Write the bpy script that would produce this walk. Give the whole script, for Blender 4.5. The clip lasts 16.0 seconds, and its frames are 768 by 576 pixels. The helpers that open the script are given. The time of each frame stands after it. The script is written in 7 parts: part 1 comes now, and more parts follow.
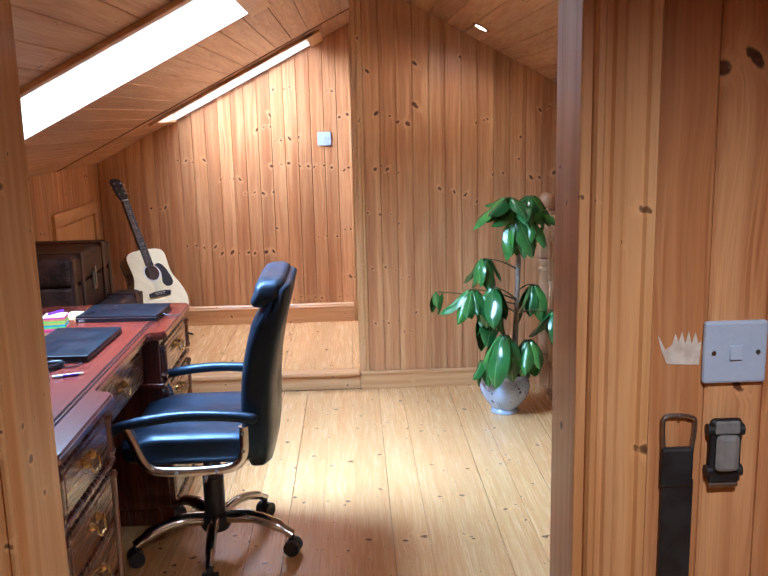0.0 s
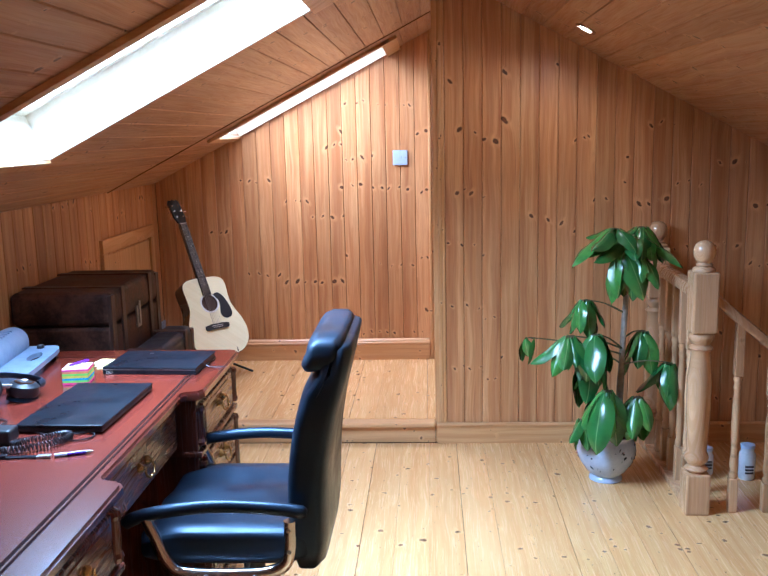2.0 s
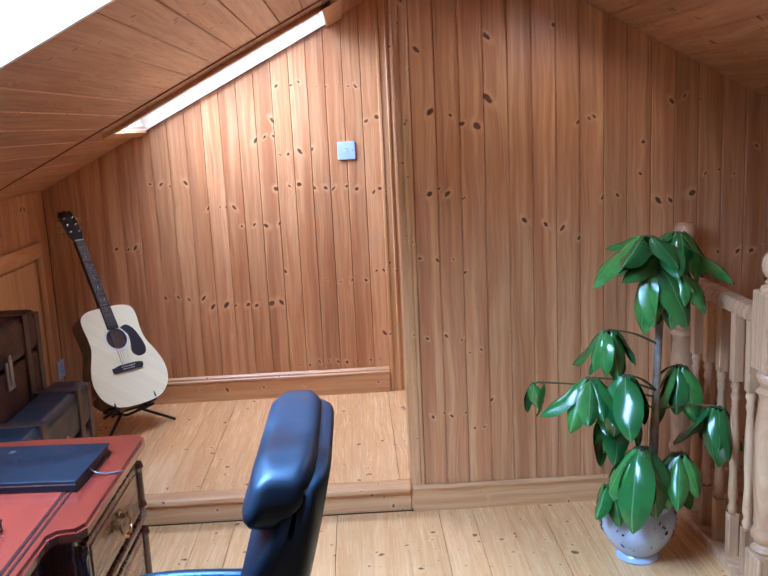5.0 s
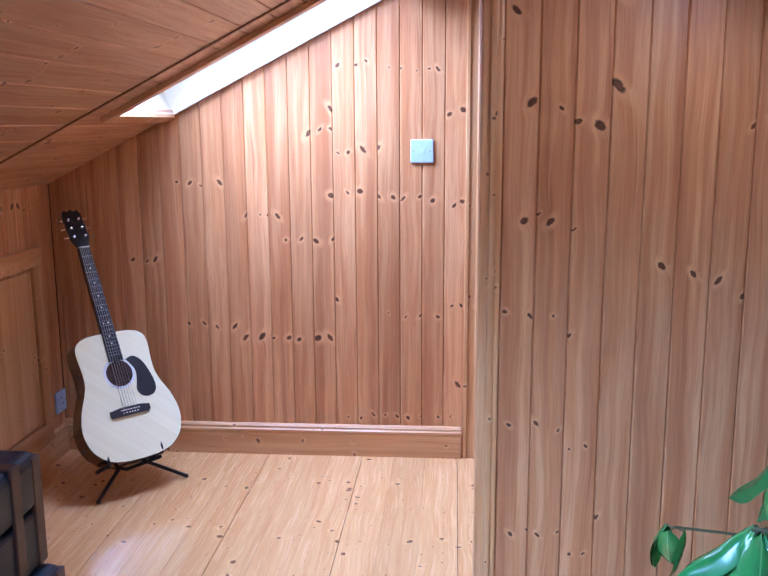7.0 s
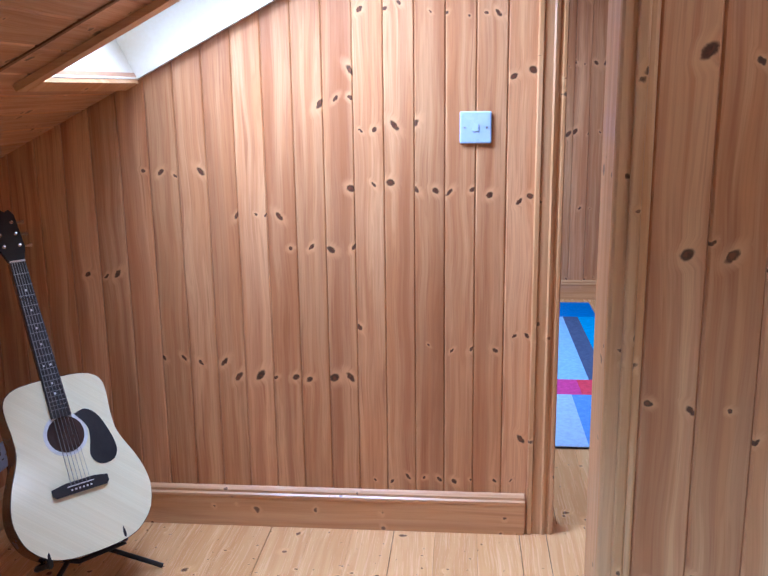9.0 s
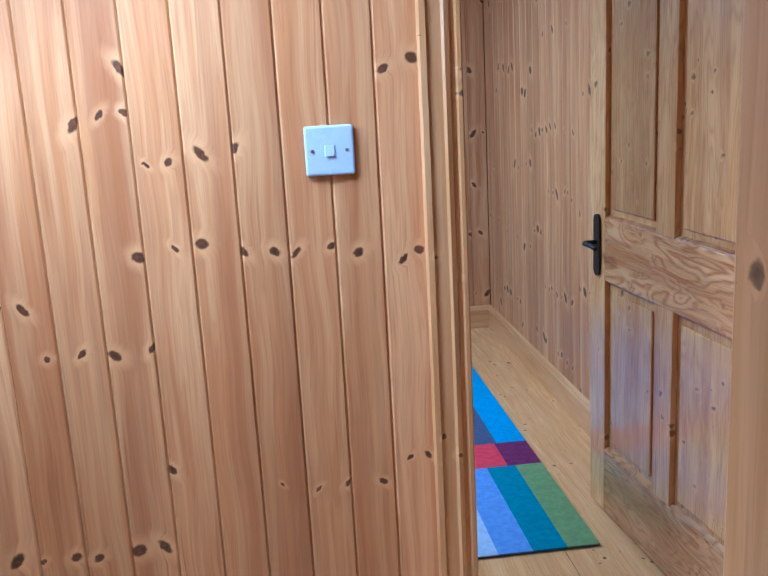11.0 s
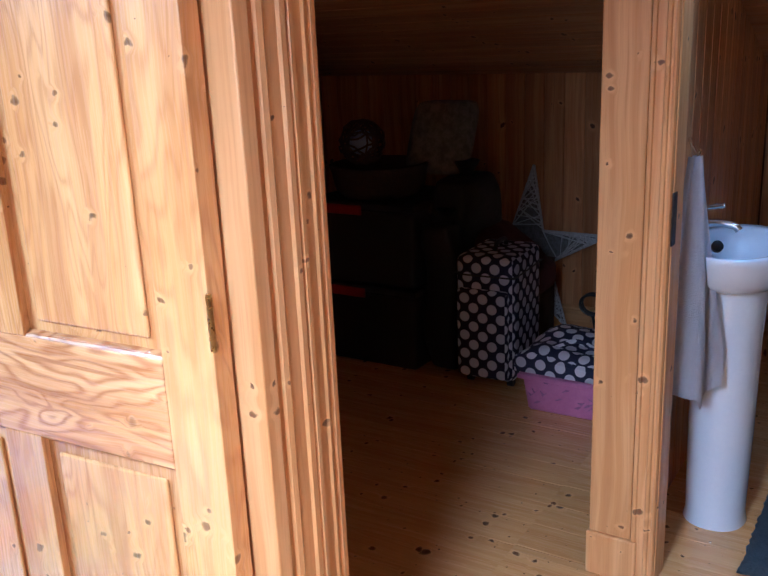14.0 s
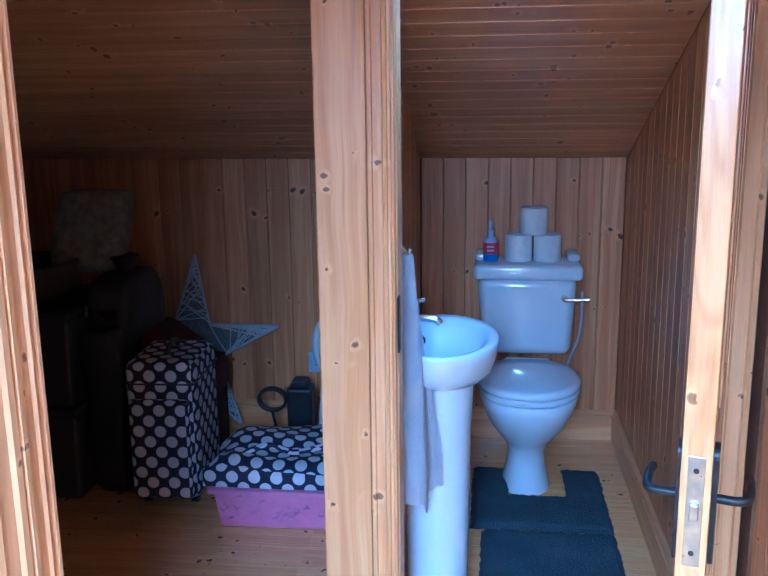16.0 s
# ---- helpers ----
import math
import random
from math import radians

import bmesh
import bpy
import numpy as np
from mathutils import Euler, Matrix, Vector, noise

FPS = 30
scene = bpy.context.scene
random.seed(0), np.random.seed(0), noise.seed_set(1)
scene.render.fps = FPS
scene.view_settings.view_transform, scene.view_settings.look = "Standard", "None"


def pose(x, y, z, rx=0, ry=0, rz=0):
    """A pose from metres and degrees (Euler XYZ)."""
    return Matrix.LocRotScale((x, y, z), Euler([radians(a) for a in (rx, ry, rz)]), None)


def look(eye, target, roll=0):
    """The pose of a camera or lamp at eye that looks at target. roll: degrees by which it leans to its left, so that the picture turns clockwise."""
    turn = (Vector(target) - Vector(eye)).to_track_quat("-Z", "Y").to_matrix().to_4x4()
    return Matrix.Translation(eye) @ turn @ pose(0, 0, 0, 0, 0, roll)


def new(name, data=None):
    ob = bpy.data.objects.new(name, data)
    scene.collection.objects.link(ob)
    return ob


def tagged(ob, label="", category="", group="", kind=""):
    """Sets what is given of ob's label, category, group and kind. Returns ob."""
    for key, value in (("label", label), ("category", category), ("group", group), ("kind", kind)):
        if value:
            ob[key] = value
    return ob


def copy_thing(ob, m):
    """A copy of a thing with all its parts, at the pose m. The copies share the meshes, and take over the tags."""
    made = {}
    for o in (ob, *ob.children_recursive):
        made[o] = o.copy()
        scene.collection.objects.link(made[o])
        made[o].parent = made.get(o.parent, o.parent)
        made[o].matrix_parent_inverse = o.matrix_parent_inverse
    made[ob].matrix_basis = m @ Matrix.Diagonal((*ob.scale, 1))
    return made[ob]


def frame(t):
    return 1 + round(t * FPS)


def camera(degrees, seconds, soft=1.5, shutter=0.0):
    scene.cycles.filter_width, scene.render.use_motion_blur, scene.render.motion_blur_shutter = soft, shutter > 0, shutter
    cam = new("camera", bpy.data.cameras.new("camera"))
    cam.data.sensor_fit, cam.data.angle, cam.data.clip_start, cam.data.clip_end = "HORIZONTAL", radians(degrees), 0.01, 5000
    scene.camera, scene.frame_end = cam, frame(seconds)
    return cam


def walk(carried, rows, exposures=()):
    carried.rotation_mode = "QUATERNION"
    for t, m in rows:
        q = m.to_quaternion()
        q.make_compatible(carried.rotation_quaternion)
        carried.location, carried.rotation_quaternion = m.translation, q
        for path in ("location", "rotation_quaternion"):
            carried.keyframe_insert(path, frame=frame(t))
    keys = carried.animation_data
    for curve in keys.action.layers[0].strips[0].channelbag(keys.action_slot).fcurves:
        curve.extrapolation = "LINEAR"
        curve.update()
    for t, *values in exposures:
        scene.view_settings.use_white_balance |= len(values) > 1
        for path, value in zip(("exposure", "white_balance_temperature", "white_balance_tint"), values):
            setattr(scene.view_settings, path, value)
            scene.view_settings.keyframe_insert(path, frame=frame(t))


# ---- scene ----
cam = camera(47.50, 16.0)
PATH = [
    (0, pose(-0.030, 0.050, 1.448, 78.71, 1.32, -2.17)),
    (0.5, pose(-0.004, 0.206, 1.441, 79.43, 1.07, 0.43)),
    (1, pose(0.019, 0.335, 1.427, 79.60, 1.29, 2.58)),
    (1.5, pose(-0.002, 0.485, 1.437, 79.65, 1.49, 2.99)),
    (2, pose(-0.036, 0.622, 1.445, 79.90, 1.26, 2.87)),
    (2.5, pose(-0.074, 0.764, 1.432, 79.59, 1.55, 5.38)),
    (3, pose(-0.128, 0.906, 1.436, 79.66, 1.87, 8.21)),
    (3.5, pose(-0.137, 1.026, 1.433, 79.27, 2.22, 5.38)),
    (4, pose(-0.191, 1.179, 1.436, 79.18, 2.64, -0.64)),
    (4.2, pose(-0.198, 1.237, 1.429, 79.37, 2.86, -2.09)),
    (6.3, pose(-0.112, 2.087, 1.420, 79.09, 1.36, -0.60)),
    (6.5, pose(-0.112, 2.179, 1.420, 79.13, 1.30, 0.49)),
    (7, pose(-0.080, 2.440, 1.406, 79.25, 0.32, 4.57)),
    (7.5, pose(-0.082, 2.655, 1.387, 78.68, -0.38, 6.82)),
    (8, pose(-0.153, 2.888, 1.405, 78.21, -0.27, 7.31)),
    (8.2, pose(-0.180, 2.976, 1.407, 77.94, -0.11, 7.56)),
    (10.3, pose(-0.263, 3.844, 1.405, 76.47, 2.85, -3.32)),
    (10.5, pose(-0.278, 3.936, 1.396, 76.45, 2.99, -4.56)),
    (11, pose(-0.285, 4.186, 1.398, 77.20, 2.98, -6.86)),
    (11.5, pose(-0.277, 4.339, 1.401, 77.94, 2.13, -11.57)),
    (12, pose(-0.270, 4.488, 1.407, 76.93, 1.03, -19.82)),
    (12.5, pose(-0.270, 4.684, 1.409, 75.60, 1.07, -31.37)),
    (13, pose(-0.290, 4.713, 1.447, 75.40, 1.29, -41.61)),
    (13.5, pose(-0.253, 4.812, 1.437, 74.70, 2.55, -50.21)),
    (14, pose(-0.188, 4.928, 1.465, 73.68, 2.42, -58.03)),
    (14.5, pose(-0.107, 5.000, 1.476, 73.48, 2.14, -66.63)),
    (15, pose(-0.052, 5.104, 1.487, 74.67, 1.43, -74.87)),
    (15.5, pose(-0.033, 5.184, 1.501, 76.59, 1.08, -79.41)),
    (16, pose(-0.013, 5.215, 1.510, 77.60, 0.70, -83.06)),
]
walk(cam, PATH, [(0, 0.98, 5400, 13), (2.5, 0.76, 5250, 13), (3.5, 0.62, 5300, 13), (7.0, 0.88, 4450, 18), (8.2, 0.78, 4600, 16), (10.5, 0.36, 4600, 4), (12.0, 0.62, 4400, 0), (13.0, 1.40, 5250, 9), (14.0, 1.78, 5100, 8), (14.5, 2.18, 4600, 4), (15.0, 2.62, 4000, -2), (16.0, 2.66, 3600, -4)])

# ---- world, sky and large lights ----
world = bpy.data.worlds.new("sky")
scene.world = world
world.use_nodes = True
wn = world.node_tree.nodes
sky = wn.new("ShaderNodeTexSky")
sky.sky_type = "NISHITA"
sky.sun_disc = False
sky.sun_elevation = radians(42)
sky.sun_rotation = radians(250)
wn["Background"].inputs[1].default_value = 0.12
world.node_tree.links.new(sky.outputs[0], wn["Background"].inputs[0])


def area_light(name, place, target, sx, sy, watts, color):
    data = bpy.data.lights.new(name, "AREA")
    data.shape, data.size, data.size_y, data.energy, data.color = "RECTANGLE", sx, sy, watts, color
    ob = new(name, data)
    ob.matrix_world = look(place, target)
    return ob


def spot_light(name, place, target, watts, color, angle):
    data = bpy.data.lights.new(name, "SPOT")
    data.energy, data.color, data.spot_size, data.spot_blend, data.shadow_soft_size = watts, color, radians(angle), 0.7, 0.03
    ob = new(name, data)
    ob.matrix_world = look(place, target)
    return ob


# ---- plan, in metres ----
YA, YB, XL, XR, XK, STEP = 5.725, 4.562, -1.65, 2.30, 3.496, 0.10
RIDGE = 0.11


def z_left(x):
    return 2.02 + 0.51 * x


def z_right(x):
    return 2.137 - 0.545 * x


def z_wc(x):
    return 1.266 + 0.38 * (XK - x)


def z_roof(x):
    return z_left(x) if x < RIDGE else z_right(x)


# window light: sky through the roof windows
DAY = (0.52, 0.74, 1.0)
SLOPE = math.atan(0.51)
for nm, xm, ym, length, width, watts in (("roof_window_light", -0.815, 2.985, 0.86, 0.68, 42.0), ("alcove_window_light", -0.69, 5.35, 0.86, 0.36, 13.0)):
    up = Vector((-math.sin(SLOPE), 0, math.cos(SLOPE)))
    spot_at = Vector((xm, ym, z_left(xm))) + up * 0.19
    area_light(nm, spot_at, spot_at - up, width, length, watts, DAY if ym < 4 else (0.78, 0.85, 1.0)).data.spread = radians(125 if ym < 4 else 128)
area_light("bedroom_window_light", (-0.7, 7.4, 2.06), (-0.5, 7.4, 0.5), 0.7, 0.9, 50.0, (0.70, 0.84, 1.0))
area_light("toilet_window_light", (2.07, 5.13, 1.96), (2.3, 5.13, 0.5), 0.26, 0.16, 1.45, (0.32, 0.60, 1.0))
spot_light("downlight_beam", (0.565, 4.14, z_right(0.575) - 0.03), (-0.10, 4.14, 0.0), 4.2, (1.0, 0.91, 0.80), 168)
# added spot without a fixture, to brighten the landing and entrance wall
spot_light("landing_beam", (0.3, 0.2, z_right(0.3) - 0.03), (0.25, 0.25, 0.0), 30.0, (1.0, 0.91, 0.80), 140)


# ---- materials ----
def material(name, color, rough=0.5, metal=0.0, spec=0.5, coat=0.0):
    m = bpy.data.materials.new(name)
    m.use_nodes = True
    b = m.node_tree.nodes["Principled BSDF"]
    b.inputs["Base Color"].default_value = (*color, 1)
    b.inputs["Roughness"].default_value = rough
    b.inputs["Metallic"].default_value = metal
    b.inputs["Specular IOR Level"].default_value = spec
    b.inputs["Coat Weight"].default_value = coat
    b.inputs["Coat Roughness"].default_value = 0.15
    return m


class Nodes:
    """Short hand for building a node tree."""

    def __init__(self, m):
        self.m, self.t = m, m.node_tree
        self.b = self.t.nodes["Principled BSDF"]

    def put(self, sock, v):
        if hasattr(v, "links"):
            self.t.links.new(v, sock)
        else:
            sock.default_value = v

    def node(self, kind, out=0, props=(), **ins):
        n = self.t.nodes.new(kind)
        for k, v in props:
            if k == "operation":
                n.operation = v
            elif k == "data_type":
                n.data_type = v
            elif k == "blend_type":
                n.blend_type = v
            elif k == "dims":
                n.voronoi_dimensions = v
            elif k == "interpolation_type":
                n.interpolation_type = v
        for k, v in ins.items():
            key = int(k[1:]) if k[0] == "i" and k[1:].isdigit() else k.replace("_", " ")
            self.put(n.inputs[key], v)
        return n.outputs[out]

    def math(self, op, a, b=0.0, c=0.0):
        return self.node("ShaderNodeMath", props=[("operation", op)], i0=a, i1=b, i2=c)

    def step(self, v, lo, hi, a=0.0, b=1.0):
        return self.node("ShaderNodeMapRange", props=[("interpolation_type", "SMOOTHSTEP")], Value=v, From_Min=lo, From_Max=hi, To_Min=a, To_Max=b)

    def mix(self, f, a, b, mode="MIX"):
        n = self.t.nodes.new("ShaderNodeMix")
        n.data_type, n.blend_type = "RGBA", mode
        self.put(n.inputs[0], f)
        for s, v in ((n.inputs[6], a), (n.inputs[7], b)):
            self.put(s, v if hasattr(v, "links") else (*v, 1))
        return n.outputs[2]

    def vec(self, x, y, z):
        return self.node("ShaderNodeCombineXYZ", i0=x, i1=y, i2=z)

    def noise(self, v, scale, detail=3.0, rough=0.55, dist=0.0):
        return self.node("ShaderNodeTexNoise", Vector=v, Scale=scale, Detail=detail, Roughness=rough, Distortion=dist)

    def bump(self, h, strength, dist):
        self.put(self.b.inputs["Normal"], self.node("ShaderNodeBump", Strength=strength, Distance=dist, Height=h))


def wood(name, pale, mid, dark, axis="z", knots=1.0, rough=0.38, island=False, pitch=0.045, knot_scale=1.0, coat=0.25, figure=0.08, rows=1.0, flame=1.6, streaks=1.0, tone=(0.78, 0.40), placed=0, knot_size=0.26, relief=0.16):
    """Varnished softwood: long grain along the axis, soft bands, and knots that stand in rows across the boards.
    placed: the number of knots that each board carries as its own properties (across, along, radius)."""
    m = material(name, mid, rough, coat=coat)
    n = Nodes(m)
    pos = n.node("ShaderNodeTexCoord", out=3)
    sep = n.t.nodes.new("ShaderNodeSeparateXYZ")
    n.t.links.new(pos, sep.inputs[0])
    x, y, z = sep.outputs
    if axis == "z":
        along, across = z, n.math("ADD", x, y)
    elif axis == "y":
        along, across = y, n.math("ADD", x, n.math("MULTIPLY", z, 0.5))
    else:
        along, across = x, n.math("ADD", y, z)
    rnd = n.node("ShaderNodeNewGeometry", out=8) if island else n.node("ShaderNodeObjectInfo", out=5)
    shift = n.math("MULTIPLY", rnd, 37.0)
    if placed:
        warp = n.noise(n.vec(n.math("MULTIPLY", across, 110.0), n.math("MULTIPLY", along, 90.0), shift), 1.0, 3.0)
        ka = n.math("ADD", across, n.math("MULTIPLY", n.math("SUBTRACT", warp, 0.5), 0.013))
        ratio = None
        for k in range(placed):
            own = n.t.nodes.new("ShaderNodeAttribute")
            own.attribute_type, own.attribute_name = "OBJECT", "knot_%d" % (k + 1)
            kp = n.t.nodes.new("ShaderNodeSeparateXYZ")
            n.t.links.new(own.outputs["Vector"], kp.inputs[0])
            size = n.math("MAXIMUM", kp.outputs[2], 0.00001)
            dv = n.math("SUBTRACT", along, kp.outputs[1])
            lean = n.math("MULTIPLY", n.math("SINE", n.math("MULTIPLY", kp.outputs[1], 977.0)), 0.8)
            da = n.math("SUBTRACT", ka, kp.outputs[0])
            dv = n.math("ADD", dv, n.math("MULTIPLY", da, lean))
            dd = n.math("SQRT", n.math("ADD", n.math("MULTIPLY", da, da), n.math("MULTIPLY", n.math("MULTIPLY", dv, dv), 1.3)))
            q = n.math("DIVIDE", dd, size)
            ratio = q if ratio is None else n.math("MINIMUM", ratio, q)
        knot = n.math("SUBTRACT", 1.0, n.step(ratio, 0.80, 1.30))
        core = n.math("SUBTRACT", 1.0, n.step(ratio, 0.35, 0.85))
        halo = n.math("SUBTRACT", 1.0, n.step(ratio, 0.9, 3.6))
        redness = warp
    else:
        # rows of knots: whorls at even steps up the stem, wandering from board to board
        drift = n.noise(n.vec(n.math("MULTIPLY", across, 3.4), 0.0, 0.0), 1.0, 2.0)
        phase = n.math("ADD", n.math("MULTIPLY", along, 2.7), n.math("ADD", n.math("MULTIPLY", drift, 3.2), n.math("MULTIPLY", rnd, 0.16)))
        row = n.step(n.math("SINE", n.math("MULTIPLY", phase, 6.2832)), 0.76, 0.96, 1.0 - rows, 1.0)
        kv = n.vec(n.math("ADD", n.math("MULTIPLY", across, 0.85 / pitch), shift), n.math("ADD", n.math("MULTIPLY", along, 1.0 / pitch), shift), 0.0)
        jig = n.node("ShaderNodeVectorMath", props=[("operation", "SCALE")], i0=n.node("ShaderNodeTexNoise", out=1, Vector=kv, Scale=2.4, Detail=3.0), Scale=0.42)
        kj = n.node("ShaderNodeVectorMath", props=[("operation", "ADD")], i0=kv, i1=jig)
        cell = n.t.nodes.new("ShaderNodeTexVoronoi")
        cell.voronoi_dimensions = "2D"
        cell.inputs["Scale"].default_value, cell.inputs["Randomness"].default_value = knot_scale, 0.85
        n.t.links.new(kj, cell.inputs["Vector"])
        vor = cell.outputs["Distance"]
        tint = n.t.nodes.new("ShaderNodeSeparateColor")
        n.t.links.new(cell.outputs["Color"], tint.inputs[0])
        thr = n.math("ADD", n.math("MULTIPLY", row, n.step(tint.outputs[0], 0.10, 1.0, 0.0, knot_size)), n.math("ADD", 0.004, n.step(tint.outputs[1], 0.93, 1.0, 0.0, 0.12)))
        ratio = n.math("DIVIDE", vor, thr)
        knot = n.math("SUBTRACT", 1.0, n.step(ratio, 0.65, 1.05))
        core = n.math("SUBTRACT", 1.0, n.step(ratio, 0.15, 0.75))
        halo = n.math("SUBTRACT", 1.0, n.step(n.math("DIVIDE", vor, n.math("ADD", thr, 0.03)), 0.7, 2.6))
        halo = n.math("MULTIPLY", halo, n.step(thr, 0.03, 0.10))
        redness = tint.outputs[2]
    # grain
    wob = n.noise(n.vec(across, along, shift), 3.0, 1.0)
    gx = n.math("ADD", n.math("ADD", across, n.math("MULTIPLY", halo, 0.010)), n.math("MULTIPLY", wob, 0.03))
    fine = n.noise(n.vec(n.math("MULTIPLY", gx, 260.0), n.math("MULTIPLY", along, 5.0), shift), 1.0, 3.0, 0.6)
    ring = n.noise(n.vec(n.math("MULTIPLY", gx, 45.0 if flame < 2 else 13.0), n.math("MULTIPLY", along, flame), shift), 1.0, 2.0, 0.5, 0.4)
    broad = n.noise(n.vec(n.math("MULTIPLY", gx, 22.0), n.math("MULTIPLY", along, 0.6), shift), 1.0, 2.0)
    streak = n.noise(n.vec(n.math("MULTIPLY", gx, 90.0), n.math("MULTIPLY", along, 2.2), n.math("ADD", shift, 5.0)), 1.0, 1.0)
    lines = n.math("ABSOLUTE", n.math("SINE", n.math("MULTIPLY", ring, 34.0)))
    col = n.mix(n.step(ring, 0.36, 0.66), pale, mid)
    col = n.mix(n.math("MULTIPLY", n.math("POWER", lines, 5.0), figure), col, dark)
    col = n.mix(n.math("MULTIPLY", n.step(fine, 0.46, 0.76), 0.38 * min(1.0, streaks + 0.2)), col, dark)
    col = n.mix(n.step(broad, 0.42, 0.70, 0.0, 0.75 * streaks), col, dark)
    col = n.mix(n.step(streak, 0.64, 0.78, 0.0, 0.80 * streaks), col, dark)
    shade = n.math("ADD", tone[0], n.math("MULTIPLY", rnd, tone[1]))
    col = n.mix(1.0, col, n.vec(shade, n.math("POWER", shade, 1.12), n.math("POWER", shade, 1.25)), "MULTIPLY")
    col = n.mix(n.math("MULTIPLY", halo, 0.50 * knots), col, tuple(min(1, 1.12 * q) for q in pale))
    col = n.mix(n.math("MULTIPLY", knot, knots * 0.90), col, (0.040, 0.011, 0.004))
    col = n.mix(n.math("MULTIPLY", core, knots * 0.7), col, n.mix(n.step(redness, 0.35, 0.65), (0.055, 0.016, 0.006), (0.20, 0.055, 0.016)))
    n.put(n.b.inputs["Base Color"], col)
    n.put(n.b.inputs["Roughness"], n.step(fine, 0.3, 0.8, rough - 0.06, rough + 0.14))
    n.bump(n.math("SUBTRACT", fine, n.math("MULTIPLY", knot, 0.6)), relief, 0.002)
    return m


def mottled(name, a, b, scale=12.0, rough=0.5, metal=0.0, bump=0.2, dist=0.002, coat=0.0, spec=0.5, fine=90.0):
    """Two tones in patches, with fine relief."""
    m = material(name, a, rough, metal, spec, coat)
    n = Nodes(m)
    pos = n.node("ShaderNodeTexCoord", out=3)
    big, small = n.noise(pos, scale, 4.0), n.noise(pos, fine, 3.0)
    n.put(n.b.inputs["Base Color"], n.mix(n.step(n.math("ADD", n.math("MULTIPLY", big, 0.7), n.math("MULTIPLY", small, 0.3)), 0.35, 0.65), a, b))
    n.put(n.b.inputs["Roughness"], n.step(big, 0.3, 0.7, max(rough - 0.08, 0.04), rough + 0.1))
    n.bump(small, bump, dist)
    return m


PALE, MID, DARK = (0.68, 0.365, 0.158), (0.56, 0.248, 0.090), (0.33, 0.108, 0.034)
PINE_Z = wood("pine_wall", PALE, MID, DARK, "z", rough=0.42, coat=0.06, streaks=0.72, tone=(0.82, 0.30), figure=0.16, placed=8)
PINE_Y = wood("pine_ceiling", (0.62, 0.33, 0.155), (0.52, 0.24, 0.100), (0.32, 0.115, 0.045), "y", knots=0.85, island=True, streaks=0.5, tone=(0.84, 0.26))
TRIM = (0.74, 0.43, 0.19), (0.64, 0.33, 0.12), (0.42, 0.17, 0.055)
PINE_TRIM = wood("pine_trim", *TRIM, "z", knots=0.8, rough=0.42, coat=0.08, streaks=0.45, tone=(0.90, 0.16), knot_size=0.17)
PINE_TRIM_X = wood("pine_trim_level", *TRIM, "x", knots=0.75, streaks=0.45, tone=(0.86, 0.16), knot_size=0.17)
PINE_TRIM_Y = wood("pine_trim_deep", *TRIM, "y", knots=0.75, streaks=0.45, tone=(0.86, 0.16), knot_size=0.17)
FLOOR = wood("pine_floor", (0.80, 0.475, 0.20), (0.73, 0.395, 0.145), (0.58, 0.27, 0.085), "y", knots=0.85, rough=0.22, pitch=0.055, coat=0.5, rows=0.75, streaks=0.22, tone=(0.93, 0.11), knot_size=0.21, figure=0.12)
DOOR_Z = wood("pine_door", (0.73, 0.43, 0.18), (0.63, 0.33, 0.118), (0.40, 0.155, 0.048), "z", knots=0.7, rough=0.26, coat=0.5, figure=0.40, flame=2.0, streaks=0.6, knot_size=0.2)
DOOR_X = wood("pine_door_rail", (0.69, 0.395, 0.18), (0.59, 0.295, 0.11), (0.36, 0.135, 0.045), "x", knots=0.3, rough=0.26, coat=0.5, figure=0.85, flame=3.6)
TURNED = wood("turned_pine", (0.62, 0.385, 0.20), (0.53, 0.305, 0.15), (0.40, 0.20, 0.09), "z", knots=0.25, rough=0.25, coat=0.5)
MAHOGANY = wood("mahogany", (0.150, 0.021, 0.010), (0.125, 0.017, 0.009), (0.09, 0.012, 0.007), "y", knots=0.0, rough=0.26, coat=1.0, streaks=0.12, figure=0.0, relief=0.02)
polish = MAHOGANY.node_tree.nodes["Principled BSDF"].inputs
polish["Coat Roughness"].default_value = 0.20
MAHOGANY.node_tree.links.remove(polish["Roughness"].links[0])
MAHOGANY_Z = wood("mahogany_upright", (0.15, 0.036, 0.018), (0.10, 0.024, 0.012), (0.04, 0.010, 0.006), "z", knots=0.0, rough=0.22, coat=0.5)
BURR = wood("mahogany_drawer", (0.22, 0.085, 0.034), (0.15, 0.05, 0.022), (0.07, 0.02, 0.01), "y", knots=0.0, rough=0.25, coat=0.5)
BACK = mottled("old_board", (0.20, 0.09, 0.035), (0.13, 0.055, 0.02), 6.0, 0.7)
CREAM = mottled("cream_paint", (0.80, 0.72, 0.56), (0.86, 0.80, 0.68), 7.0, 0.45, bump=0.05)
WHITE_PLASTIC = mottled("white_plastic", (0.48, 0.58, 0.75), (0.44, 0.54, 0.70), 20.0, 0.3, bump=0.02)
BLACK_PLASTIC = mottled("black_plastic", (0.012, 0.013, 0.016), (0.022, 0.023, 0.026), 30.0, 0.4, bump=0.1)
